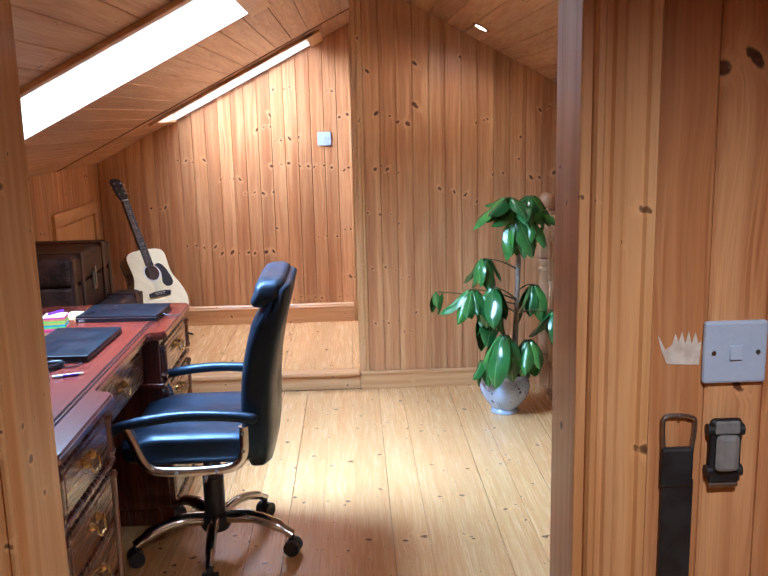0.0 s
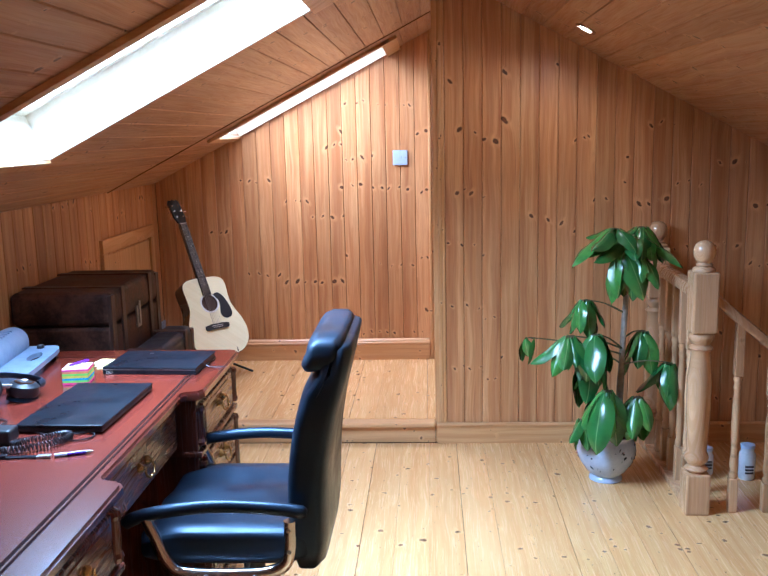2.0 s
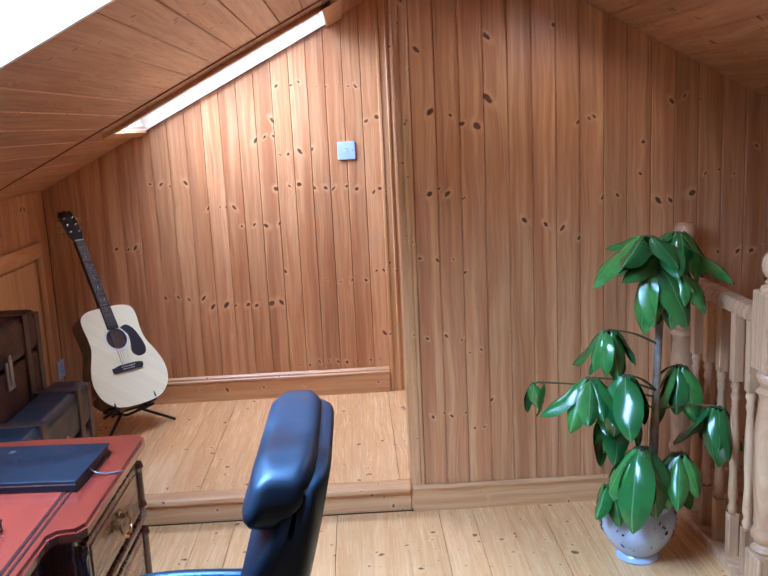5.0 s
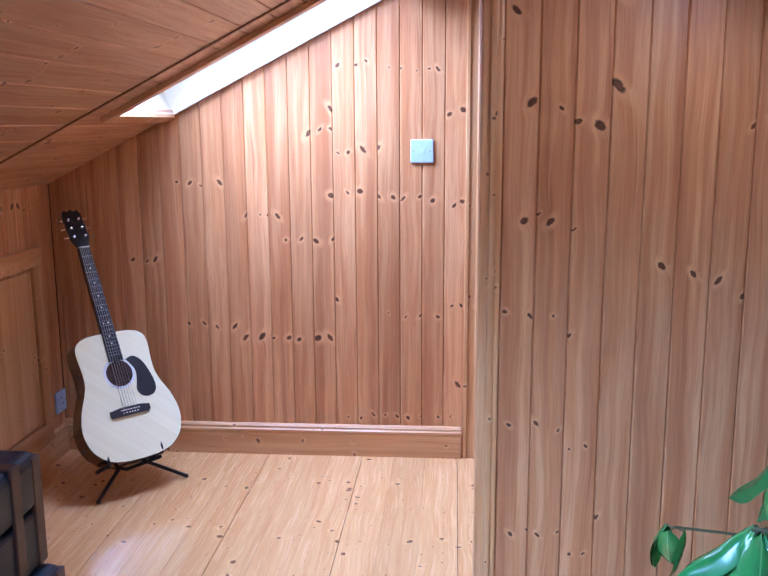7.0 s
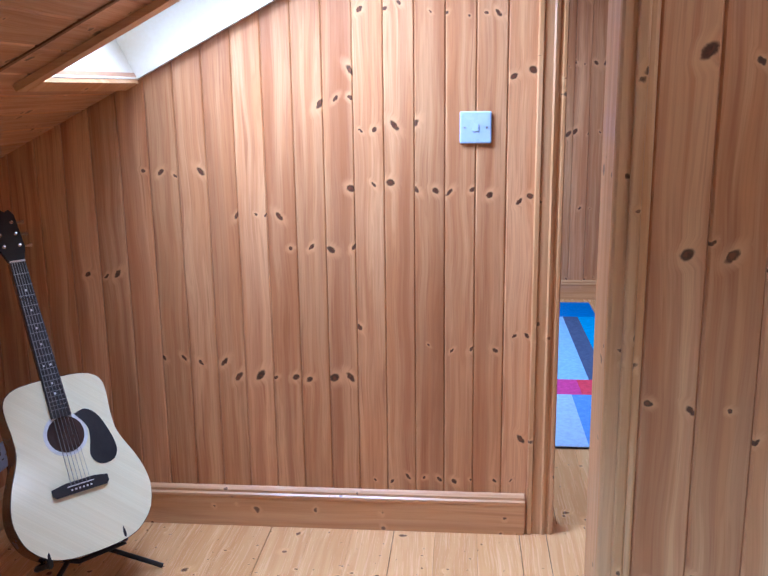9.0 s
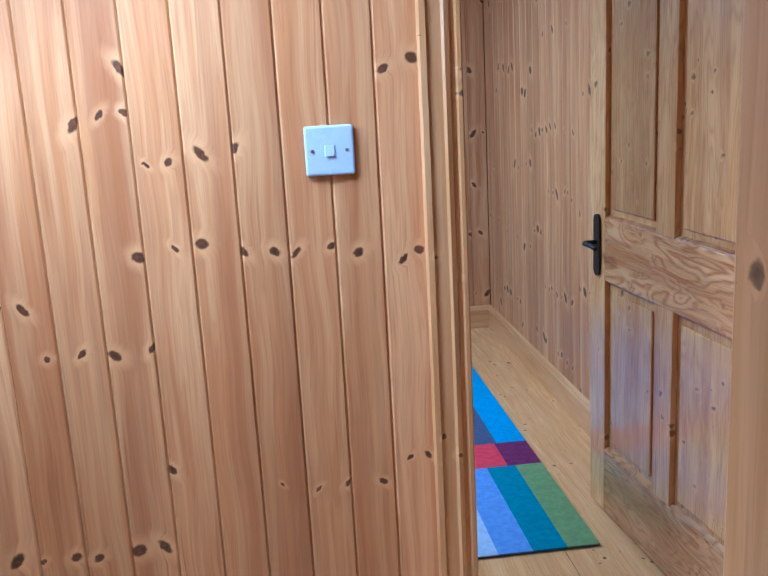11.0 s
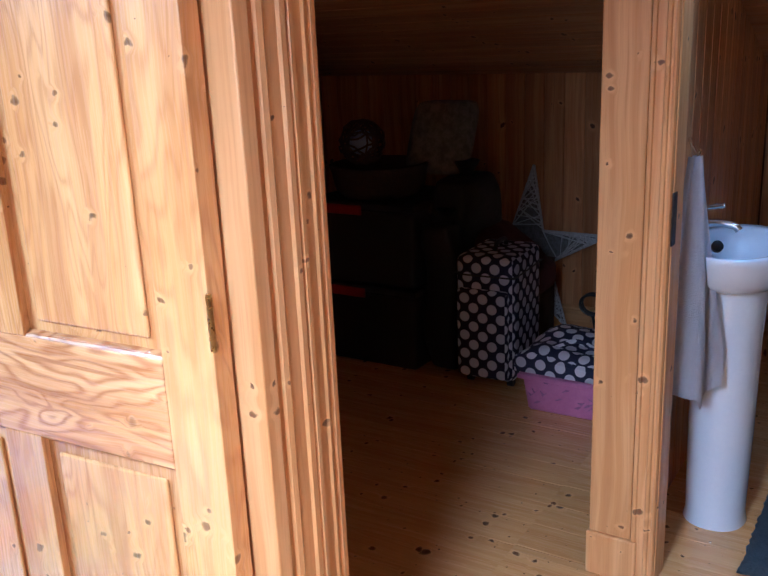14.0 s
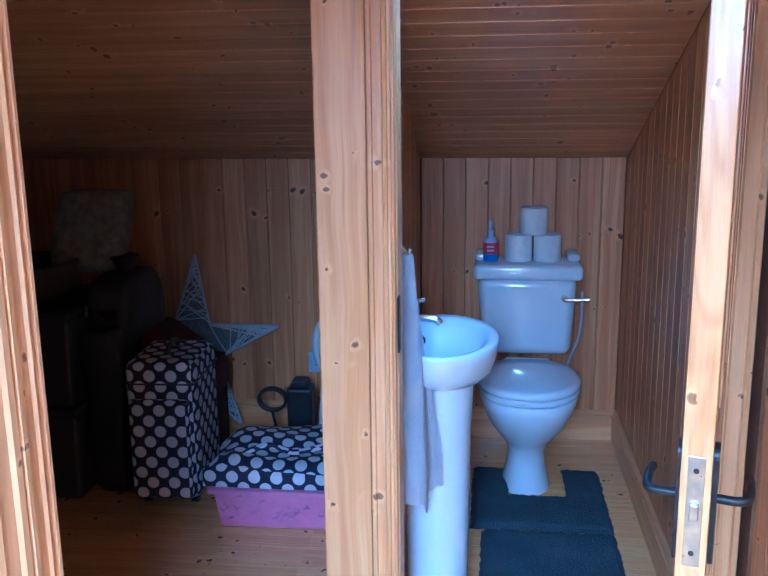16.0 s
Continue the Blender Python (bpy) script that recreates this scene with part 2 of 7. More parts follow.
BLACK_LEATHER = mottled("black_leather", (0.005, 0.007, 0.012), (0.009, 0.013, 0.021), 9.0, 0.42, coat=0.12, spec=0.5, bump=0.3, dist=0.0015, fine=260.0)
# gloss tinted blue: the sky's blue sheen is put into the leather
BLACK_LEATHER.node_tree.nodes["Principled BSDF"].inputs["Specular Tint"].default_value = (0.45, 0.70, 1.0, 1)
CHROME = mottled("chrome", (0.72, 0.70, 0.68), (0.60, 0.57, 0.54), 10.0, 0.14, metal=1.0, bump=0.02)
BRASS = mottled("worn_brass", (0.62, 0.42, 0.16), (0.36, 0.22, 0.08), 60.0, 0.3, metal=1.0, bump=0.15)
STEEL = mottled("dull_steel", (0.45, 0.44, 0.42), (0.33, 0.32, 0.31), 40.0, 0.35, metal=1.0, bump=0.1)
IRON = mottled("black_iron", (0.02, 0.02, 0.022), (0.035, 0.034, 0.034), 40.0, 0.45, metal=0.6, bump=0.2)
CERAMIC = mottled("white_ceramic", (0.72, 0.80, 0.90), (0.68, 0.76, 0.87), 4.0, 0.1, bump=0.01, coat=0.6)


def clear_pane(name):
    """A clean thin pane: clear, with a faint gloss."""
    m = material(name, (1, 1, 1), 0.02)
    t = m.node_tree
    clear, gloss, both = (t.nodes.new(k) for k in ("ShaderNodeBsdfTransparent", "ShaderNodeBsdfGlossy", "ShaderNodeMixShader"))
    gloss.inputs["Roughness"].default_value = 0.03
    both.inputs[0].default_value = 0.06
    t.links.new(clear.outputs[0], both.inputs[1])
    t.links.new(gloss.outputs[0], both.inputs[2])
    t.links.new(both.outputs[0], t.nodes["Material Output"].inputs[0])
    return m


GLASS = clear_pane("window_glass")
SKY_GLOW = material("bright_sky", (0, 0, 0), 1.0)
SKY_GLOW.node_tree.nodes["Principled BSDF"].inputs["Emission Color"].default_value = (0.90, 0.95, 1.0, 1)
SKY_GLOW.node_tree.nodes["Principled BSDF"].inputs["Emission Strength"].default_value = 1.2


# ---- building helpers ----
def empty(name, place=(0, 0, 0), rz=0.0):
    ob = new(name)
    ob.empty_display_size = 0.05
    ob.matrix_world = pose(*place, 0, 0, rz)
    return ob


def finish(bm, name, mat, smooth=None):
    bmesh.ops.recalc_face_normals(bm, faces=bm.faces)
    me = bpy.data.meshes.new(name)
    bm.to_mesh(me)
    bm.free()
    if mat:
        me.materials.append(mat)
    if smooth is not None:
        me.shade_smooth()
        if smooth < 180:
            me.set_sharp_from_angle(angle=radians(smooth))
    return me


def part(name, bm, mat, parent=None, label="", smooth=None):
    ob = new(name, finish(bm, name, mat, smooth))
    if parent:
        ob.parent = parent
    if label:
        ob["label"] = label
    return ob


def structure(name, bm, mat, label, category, smooth=None):
    return tagged(part(name, bm, mat, None, "", smooth), label, category, kind="structure")


def box(x0, x1, y0, y1, z0, z1, bevel=0.0, seg=2, bm=None):
    bm = bm or bmesh.new()
    made = bmesh.ops.create_cube(bm, size=1.0)["verts"]
    for v in made:
        v.co = Vector((x0 + (v.co.x + 0.5) * (x1 - x0), y0 + (v.co.y + 0.5) * (y1 - y0), z0 + (v.co.z + 0.5) * (z1 - z0)))
    if bevel:
        edges = {e for v in made for e in v.link_edges}
        bmesh.ops.bevel(bm, geom=list(edges), offset=bevel, segments=seg, profile=0.5, affect="EDGES")
    return bm


def lathe(profile, seg=24, bm=None, center=(0, 0, 0), sy=1.0):
    """A turned body from (radius, height) pairs."""
    bm = bm or bmesh.new()
    rings = []
    for r, h in profile:
        rings.append([bm.verts.new((center[0] + r * math.cos(2 * math.pi * k / seg), center[1] + sy * r * math.sin(2 * math.pi * k / seg), center[2] + h)) for k in range(seg)])
    for a, b in zip(rings, rings[1:]):
        for k in range(seg):
            bm.faces.new((a[k], a[(k + 1) % seg], b[(k + 1) % seg], b[k]))
    bm.faces.new(rings[0][::-1])
    bm.faces.new(rings[-1])
    return bm


def tube(points, radius, seg=8, bm=None, flat=1.0):
    """A round bar along points; radius may be one number or one for each point."""
    bm = bm or bmesh.new()
    pts = [Vector(p) for p in points]
    rings, side = [], None
    for i, p in enumerate(pts):
        way = (pts[min(i + 1, len(pts) - 1)] - pts[max(i - 1, 0)]).normalized()
        if side is None:
            side = way.orthogonal().normalized()
        side = (side - way * side.dot(way)).normalized()
        up = way.cross(side)
        r = radius[i] if isinstance(radius, (list, tuple)) else radius
        rings.append([bm.verts.new(p + r * (math.cos(a) * side + flat * math.sin(a) * up)) for a in (2 * math.pi * k / seg for k in range(seg))])
    for a, b in zip(rings, rings[1:]):
        for k in range(seg):
            bm.faces.new((a[k], a[(k + 1) % seg], b[(k + 1) % seg], b[k]))
    bm.faces.new(rings[0][::-1])
    bm.faces.new(rings[-1])
    return bm


def curve(ctrl, n=8):
    """Points of a smooth curve through the given ones."""
    p = [Vector(c) for c in ctrl]
    out = []
    for i in range(len(p) - 1):
        a, b, c, d = p[max(i - 1, 0)], p[i], p[i + 1], p[min(i + 2, len(p) - 1)]
        for k in range(n):
            t = k / n
            out.append(0.5 * ((2 * b) + (c - a) * t + (2 * a - 5 * b + 4 * c - d) * t * t + (3 * b - a - 3 * c + d) * t ** 3))
    return out + [p[-1]]


def prism(outline, lo, hi, bm=None):
    """A flat outline (x, y) given thickness along z."""
    bm = bm or bmesh.new()
    a = [bm.verts.new((x, y, lo)) for x, y in outline]
    b = [bm.verts.new((x, y, hi)) for x, y in outline]
    for k in range(len(a)):
        j = (k + 1) % len(a)
        bm.faces.new((a[k], a[j], b[j], b[k]))
    bm.faces.new(a[::-1])
    bm.faces.new(b)
    return bm


def extrude_profile(profile, start, end, out, up, bm=None):
    """A moulding: a (out, up) profile swept in a straight line."""
    bm = bm or bmesh.new()
    out, up = Vector(out), Vector(up)
    a = [bm.verts.new(Vector(start) + o * out + u * up) for o, u in profile]
    b = [bm.verts.new(Vector(end) + o * out + u * up) for o, u in profile]
    for k in range(len(a)):
        j = (k + 1) % len(a)
        bm.faces.new((a[k], a[j], b[j], b[k]))
    bm.faces.new(a[::-1])
    bm.faces.new(b)
    return bm


CASING = [(0, 0), (0.012, 0), (0.018, 0.004), (0.018, 0.012), (0.013, 0.016), (0.013, 0.024), (0.019, 0.028), (0.022, 0.038), (0.018, 0.044), (0.018, 0.072), (0.024, 0.076), (0.024, 0.088), (0.018, 0.092), (0, 0.092)]
SKIRT = [(0, 0), (0.016, 0), (0.016, 0.085), (0.019, 0.089), (0.019, 0.096), (0.013, 0.100), (0.013, 0.107), (0.008, 0.112), (0, 0.116)]
LOW_SKIRT = [(0, 0), (0.014, 0), (0.014, 0.078), (0.018, 0.082), (0.018, 0.090), (0.010, 0.096), (0, 0.098)]


def board_mesh(u0, u1, v0, v1a, v1b, thick, face, c=0.0034):
    """One matchboard with chamfered long edges, its foot at v0, its head cut from v1a to v1b; face(u, v, d) gives the place."""
    bm = bmesh.new()
    g = 0.0004 if c > 0.001 else 0.0001
    prof = [(u0 + g, 0.0), (u0 + g, thick - c), (u0 + g + c, thick), (u1 - g - c, thick), (u1 - g, thick - c), (u1 - g, 0.0)]

    def head(u):
        return v1a + (v1b - v1a) * (u - u0) / (u1 - u0)
    lo = [bm.verts.new(face(u, v0, d)) for u, d in prof]
    hi = [bm.verts.new(face(u, head(u), d)) for u, d in prof]
    for k in range(len(lo) - 1):
        bm.faces.new((lo[k], lo[k + 1], hi[k + 1], hi[k]))
    bm.faces.new(lo)
    bm.faces.new(hi[::-1])
    return bm


def knot_rows(rows, seed):
    """Single knots from rows (height, from, to, radius) that run across the boards."""
    rnd = random.Random(seed)
    out = []
    for z, a, b, r in rows:
        n = max(1, round((b - a) / 0.052) + 1) if b > a else 1
        for k in range(n):
            u = a + (b - a) * k / max(1, n - 1)
            out.append((u + rnd.uniform(-0.014, 0.014) * (n > 2), z + rnd.uniform(-0.011, 0.011) * (n > 1), r * rnd.uniform(0.45, 1.15)))
    return out


def stem_knots(u_from, u_to, width, top, seed, gain=1.0):
    """Rows of knots for boards cut from the same stems: neighbours share the heights of their whorls."""
    rnd = random.Random(seed)
    out, u = [], u_from
    while u < u_to:
        span = width * rnd.choice((2, 2, 3, 4))
        z = rnd.uniform(0.05, 0.35)
        while z < top:
            q = u + rnd.uniform(0.01, 0.03)
            while q < min(u + span, u_to):
                if rnd.random() < 0.72:
                    out.append((q, z + rnd.uniform(-0.015, 0.015), gain * rnd.choice((0.003, 0.0045, 0.006, 0.008, 0.011))))
                q += rnd.uniform(0.035, 0.07)
            z += rnd.uniform(0.24, 0.46)
        u += span
    return out


def boards(parent, u_from, u_to, v0, top, face, mat, width=0.09, thick=0.012, name="board", knots=None, exact=0):
    """Upright matchboards; exact: 1 keeps the width and cuts the last board, -1 the first."""
    if exact:
        n = math.ceil((u_to - u_from) / width)
        cuts = [u_from + k * width for k in range(n)] + [u_to] if exact > 0 else [u_from] + [u_to - k * width for k in range(n - 1, -1, -1)]
    else:
        n = max(1, round((u_to - u_from) / width))
        cuts = [u_from + k * (u_to - u_from) / n for k in range(n + 1)]
    if knots is None:
        knots = stem_knots(u_from, u_to, width, 2.1, round(1000 * (u_from + 3 * u_to)) + len(parent.name))
    for u0, u1 in zip(cuts, cuts[1:]):
        a, b = top(u0), top(u1)
        if max(a, b) - v0 < 0.02 or u1 - u0 < 0.005:
            continue
        ob = part(name, board_mesh(u0, u1, v0, max(a, v0 + 0.01), max(b, v0 + 0.01), thick, face), mat, parent)
        mine = sorted((k for k in knots if u0 <= k[0] < u1 and v0 < k[1] < max(a, b)), key=lambda k: -k[2])[:8]
        for i, (u, v, r) in enumerate(mine):
            p = face(u, v, thick)
            ob["knot_%d" % (i + 1)] = (p[0] + p[1], p[2], r)


# ---- large structure ----
def wall(name, x0, x1, y0, y1, z0, heads, label):
    """A backing wall as one solid; heads is a list of (u, height) along its longer side."""
    bm = bmesh.new()
    along_x = (x1 - x0) > (y1 - y0)
    front, back = [], []
    for (u, h) in heads:
        for zz, lst in ((z0, 0), (h, 1)):
            a = (u, y0, zz) if along_x else (x0, u, zz)
            b = (u, y1, zz) if along_x else (x1, u, zz)
            front.append(bm.verts.new(a))
            back.append(bm.verts.new(b))
    n = len(heads)
    for k in range(n - 1):
        i, j = 2 * k, 2 * k + 2
        bm.faces.new((front[i], front[j], front[j + 1], front[i + 1]))
        bm.faces.new((back[j], back[i], back[i + 1], back[j + 1]))
        bm.faces.new((front[i], back[i], back[j], front[j]))
        bm.faces.new((front[i + 1], front[j + 1], back[j + 1], back[i + 1]))
    bm.faces.new((front[0], front[1], back[1], back[0]))
    bm.faces.new((front[-2], back[-2], back[-1], front[-1]))
    return structure(name, bm, BACK, label, "wall")


T = 0.012  # thickness of the matchboard
PANEL = "varnished knotty pine matchboard wall, upright boards"

# far wall of the alcove, with the door openings to its side
wall_alcove = wall("wall_alcove", XL - 0.1, -0.03, YA + T, YA + 0.12, 0.0, [(XL - 0.1, z_left(XL - 0.1)), (-0.03, z_left(-0.03))], PANEL + " under the sloping ceiling")
ALCOVE_KNOTS = knot_rows([(1.622, -0.50, -0.40, 0.011), (1.60, -0.33, -0.14, 0.007), (1.44, -0.10, -0.05, 0.010), (1.455, -0.54, -0.54, 0.011), (1.378, -0.64, -0.55, 0.012),
                          (1.30, -0.52, -0.38, 0.010), (1.142, -0.54, -0.37, 0.012), (1.125, -0.32, -0.15, 0.008), (1.105, -0.08, -0.05, 0.011), (1.18, -1.14, -0.98, 0.009),
                          (1.065, -0.88, -0.74, 0.009), (0.962, -0.71, -0.54, 0.011), (0.88, -1.33, -1.23, 0.010), (0.734, -0.53, -0.53, 0.010), (0.675, -0.32, -0.14, 0.007),
                          (0.706, -0.085, -0.05, 0.011), (0.625, -1.11, -0.94, 0.010), (0.583, -0.88, -0.56, 0.012), (0.40, -0.06, -0.06, 0.010), (0.262, -0.49, -0.10, 0.008)], 31)
boards(wall_alcove, XL, -0.0315, STEP, z_left, lambda u, v, d: (u, YA + T - d, v), PINE_Z, 0.084, knots=ALCOVE_KNOTS, exact=-1)
wall_over_doors = wall("wall_over_doors", -0.03, 1.75, YA + T, YA + 0.12, 2.0, [(-0.03, 2.3), (1.75, 2.3)], "pine wall above the two inner doorways")
wall_between_doors = wall("wall_between_doors", 0.74, 0.89, YA + T, YA + 0.12, 0.0, [(0.74, 2.3), (0.89, 2.3)], "narrow pine wall between two doorways")

# wall beside the alcove, with the toilet behind it
wall_stairs = wall("wall_stairs", 0.018, XR, YB + T, YB + 0.10, -2.4, [(0.018, z_left(0.018)), (RIDGE, z_left(RIDGE)), (XR, z_right(XR))], PANEL + " beside the stairs")
STAIR_KNOTS = knot_rows([(1.66, 0.06, 0.06, 0.009), (1.445, 0.10, 0.17, 0.012), (1.40, 0.21, 0.26, 0.012), (1.693, 0.30, 0.30, 0.009), (1.487, 0.30, 0.30, 0.013), (1.72, 0.53, 0.53, 0.008),
                         (1.40, 0.60, 0.68, 0.008), (1.178, 0.075, 0.155, 0.009), (1.15, 0.21, 0.21, 0.006), (1.062, 0.42, 0.42, 0.014), (1.033, 0.495, 0.555, 0.009), (0.99, 0.615, 0.615, 0.010),
                         (1.138, 0.70, 0.75, 0.009), (1.205, 0.83, 0.83, 0.008), (0.94, 0.06, 0.16, 0.008), (0.886, 0.205, 0.205, 0.012), (0.648, 0.06, 0.19, 0.007), (0.60, 0.215, 0.255, 0.005),
                         (0.41, 0.29, 0.29, 0.012), (0.365, 0.06, 0.20, 0.006), (0.31, 0.225, 0.26, 0.005), (1.315, 0.84, 0.84, 0.008)], 17) + stem_knots(0.88, XR, 0.0835, 1.7, 4)
boards(wall_stairs, 0.034, XR, 0.0, z_roof, lambda u, v, d: (u, YB + T - d, v), PINE_Z, 0.0835, knots=STAIR_KNOTS, exact=1)
part("corner_post", box(-0.020, 0.0335, YB - 0.006, YB + 0.115, 0.0, z_left(-0.03), 0.006), PINE_TRIM, wall_stairs)
part("corner_bead", box(0.002, 0.020, YB - 0.012, YB - 0.004, 0.1, z_left(-0.03), 0.004), PINE_TRIM, wall_stairs)
wall_below_stairs = wall("wall_below_stairs", 1.62, XR, YB - 0.004, YB + T - 0.002, -2.4, [(1.62, 0.0), (XR, 0.0)], "pine boarding of the stairwell below floor level")
boards(wall_stairs, 0.03, 1.70, STEP, lambda u: 2.05, lambda u, v, d: (u, YB + 0.10 + d, v), PINE_Z, 0.09)

# low wall on the window side
wall_left = wall("wall_left", XL - 0.12, XL - T, -1.2, YA + T, 0.0, [(-1.2, z_left(XL) + 0.02), (YA + T, z_left(XL) + 0.02)], PANEL + ", low under the eaves")
boards(wall_left, 1.30, YA, 0.0, lambda u: z_left(XL), lambda u, v, d: (XL - T + d, u, v), PINE_Z)
wall_right = wall("wall_right", XR, XR + 0.1, -1.2, YB + T, -2.4, [(-1.2, z_right(XR) + 0.02), (YB + T, z_right(XR) + 0.02)], PANEL + ", low under the eaves")
boards(wall_right, 1.30, YB, 0.0, lambda u: z_right(XR), lambda u, v, d: (XR - d, u, v), PINE_Z, 0.10)

# entrance wall with its doorway
EX0, EX1, EY0, EY1 = -0.51, 0.288, 1.17, 1.30
entry_heads = [(XL, z_left(XL)), (EX0, z_left(EX0))]
wall_entry_1 = wall("wall_entry_1", XL, EX0, EY0 + T, EY1 - T, 0.0, entry_heads, PANEL + " beside the entrance doorway")
wall_entry_2 = wall("wall_entry_2", EX1, XR, EY0 + T, EY1 - T, 0.0, [(EX1, z_right(EX1)), (XR, z_right(XR))], PANEL + " beside the entrance doorway, with a switch")
boards(wall_entry_2, EX1 + 0.072, XR, 0.0, z_right, lambda u, v, d: (u, EY0 + T - d, v), PINE_Z, 0.0825)
boards(wall_entry_1, XL, EX0 - 0.045, 0.0, z_left, lambda u, v, d: (u, EY0 + T - d, v), PINE_Z)
boards(wall_entry_1, XL, EX0 - 0.045, 0.0, z_left, lambda u, v, d: (u, EY1 - T + d, v), PINE_Z)
boards(wall_entry_2, EX1 + 0.072, XR, 0.0, z_right, lambda u, v, d: (u, EY1 - T + d, v), PINE_Z)
wall_landing = wall("wall_landing", XL, XR, -1.3, -1.2, 0.0, [(XL, z_left(XL)), (RIDGE, z_left(RIDGE)), (XR, z_right(XR))], PANEL + " at the end of the landing")
boards(wall_landing, XL, XR, 0.0, z_roof, lambda u, v, d: (u, -1.2 + d, v), PINE_Z, 0.12)
door_frame = tagged(empty("door_1", (0, 0, 0)), "open entrance doorway with moulded pine casing", "doorway", kind="structure")
part("lining", box(EX1 - 0.026, EX1, EY0 - 0.003, EY1 + 0.003, 0, 1.99, 0.003), PINE_TRIM, door_frame)
part("lining", box(EX0, EX0 + 0.026, EY0 - 0.003, EY1 + 0.003, 0, 1.99, 0.003), PINE_TRIM, door_frame)
part("lining", box(EX0, EX1, EY0 - 0.003, EY1 + 0.003, 1.99, 2.02, 0.003), PINE_TRIM, door_frame)
for sgn, xx in ((1, EX1 - 0.012), (-1, EX0 + 0.012)):
    for yy, oy in ((EY0, -1), (EY1, 1)):
        part("casing", extrude_profile(CASING, (xx, yy, 0), (xx, yy, 1.995), (0, oy, 0), (sgn * (0.90 if sgn > 0 else 0.60), 0, 0)), PINE_TRIM, door_frame)

# rooms behind: bedroom, store and toilet
wall_bedroom_side = wall("wall_bedroom_side", 0.802, 0.88, YA + 0.12, 8.9, 0.0, [(YA + 0.12, 2.3), (8.9, 2.3)], PANEL + " along the bedroom")
boards(wall_bedroom_side, YA + 0.12, 8.73, STEP, lambda u: 2.06, lambda u, v, d: (0.802 - d, u, v), PINE_Z, 0.095, knots=stem_knots(YA, 8.73, 0.095, 2.1, 12, 1.6))
wall_bedroom_end = wall("wall_bedroom_end", -1.75, 0.802, 8.73 + T, 8.9, 0.0, [(-1.75, 2.3), (0.802, 2.3)], PANEL + " at the end of the bedroom")
boards(wall_bedroom_end, -1.65, 0.79, STEP, lambda u: min(2.06, z_left(u)), lambda u, v, d: (u, 8.73 + T - d, v), PINE_Z, 0.095, knots=stem_knots(-1.65, 0.8, 0.095, 2.1, 9, 1.5))
wall_bedroom_left = wall("wall_bedroom_left", -1.75, -1.65, YA + 0.12, 8.74, 0.0, [(YA + 0.12, 2.3), (8.74, 2.3)], "pine wall on the window side of the bedroom")
wall_knee = wall("wall_knee", XK + T, XK + 0.1, 4.66, 7.72, 0.0, [(4.66, 1.35), (7.72, 1.35)], PANEL + ", low under the eaves of store and toilet")
boards(wall_knee, 4.694, 5.495, STEP, lambda u: 1.266, lambda u, v, d: (XK + T - d, u, v), PINE_Z, 0.092)
boards(wall_knee, 5.575, 7.62, STEP, lambda u: 1.266, lambda u, v, d: (XK + T - d, u, v), PINE_Z, 0.092)
wall_store_end = wall("wall_store_end", 0.88, XK + 0.1, 7.62, 7.72, 0.0, [(0.88, 2.3), (XK + 0.1, 1.3)], PANEL + " at the end of the store")
wall_partition = wall("wall_partition", 1.78, XK + T, 5.512, 5.558, 0.0, [(1.78, z_wc(1.78) + 0.1), (XK + T, 1.30)], PANEL + " between store and toilet")
boards(wall_partition, 1.84, XK, STEP, z_wc, lambda u, v, d: (u, 5.512 - d, v), PINE_Z, 0.09)
boards(wall_partition, 1.84, XK, STEP, z_wc, lambda u, v, d: (u, 5.558 + d, v), PINE_Z, 0.09)
wall_toilet_side = wall("wall_toilet_side", 1.70, XK + T, 4.664, 4.680, -2.4, [(1.70, 2.3), (XK + T, 2.3)], PANEL + " of the toilet")
boards(wall_toilet_side, 1.86, XK, STEP, z_wc, lambda u, v, d: (u, 4.680 + d, v), PINE_Z, 0.09)
wall_over_toilet_door = wall("wall_over_toilet_door", 1.76, 1.84, 4.746, 5.57, 1.98, [(4.746, 2.3), (5.57, 2.3)], "pine wall above the toilet doorway")
wall_post = tagged(empty("wall_post", (0, 0, 0)), "planed pine corner post with moulded edge beside the toilet doorway", "post", kind="structure")
part("post", box(1.755, 1.84, 5.405, 5.572, STEP, 2.06, 0.004), PINE_TRIM, wall_post)
part("casing", extrude_profile([(o * 0.9, u * 0.62) for o, u in CASING], (1.757, 5.408, STEP), (1.757, 5.408, 2.0), (-1, 0, 0), (0, 1, 0)), PINE_TRIM, wall_post)
part("casing_board", box(1.738, 1.757, 5.466, 5.572, STEP + 0.12, 2.0, 0.004), PINE_TRIM, wall_post)
part("plinth_block", box(1.730, 1.757, 5.45, 5.578, STEP, STEP + 0.12, 0.005), PINE_TRIM, wall_post)
part("strike_plate", box(1.745, 1.775, 5.4025, 5.4065, 0.98, 1.10, 0.001), IRON, wall_post, "dark metal strike plate")
door_jamb = tagged(empty("door_5", (0, 0, 0)), "pine jamb of the toilet doorway", "doorway", kind="structure")
part("lining", box(1.745, 1.85, 4.762, 4.792, STEP, 1.98, 0.003), PINE_TRIM, door_jamb)
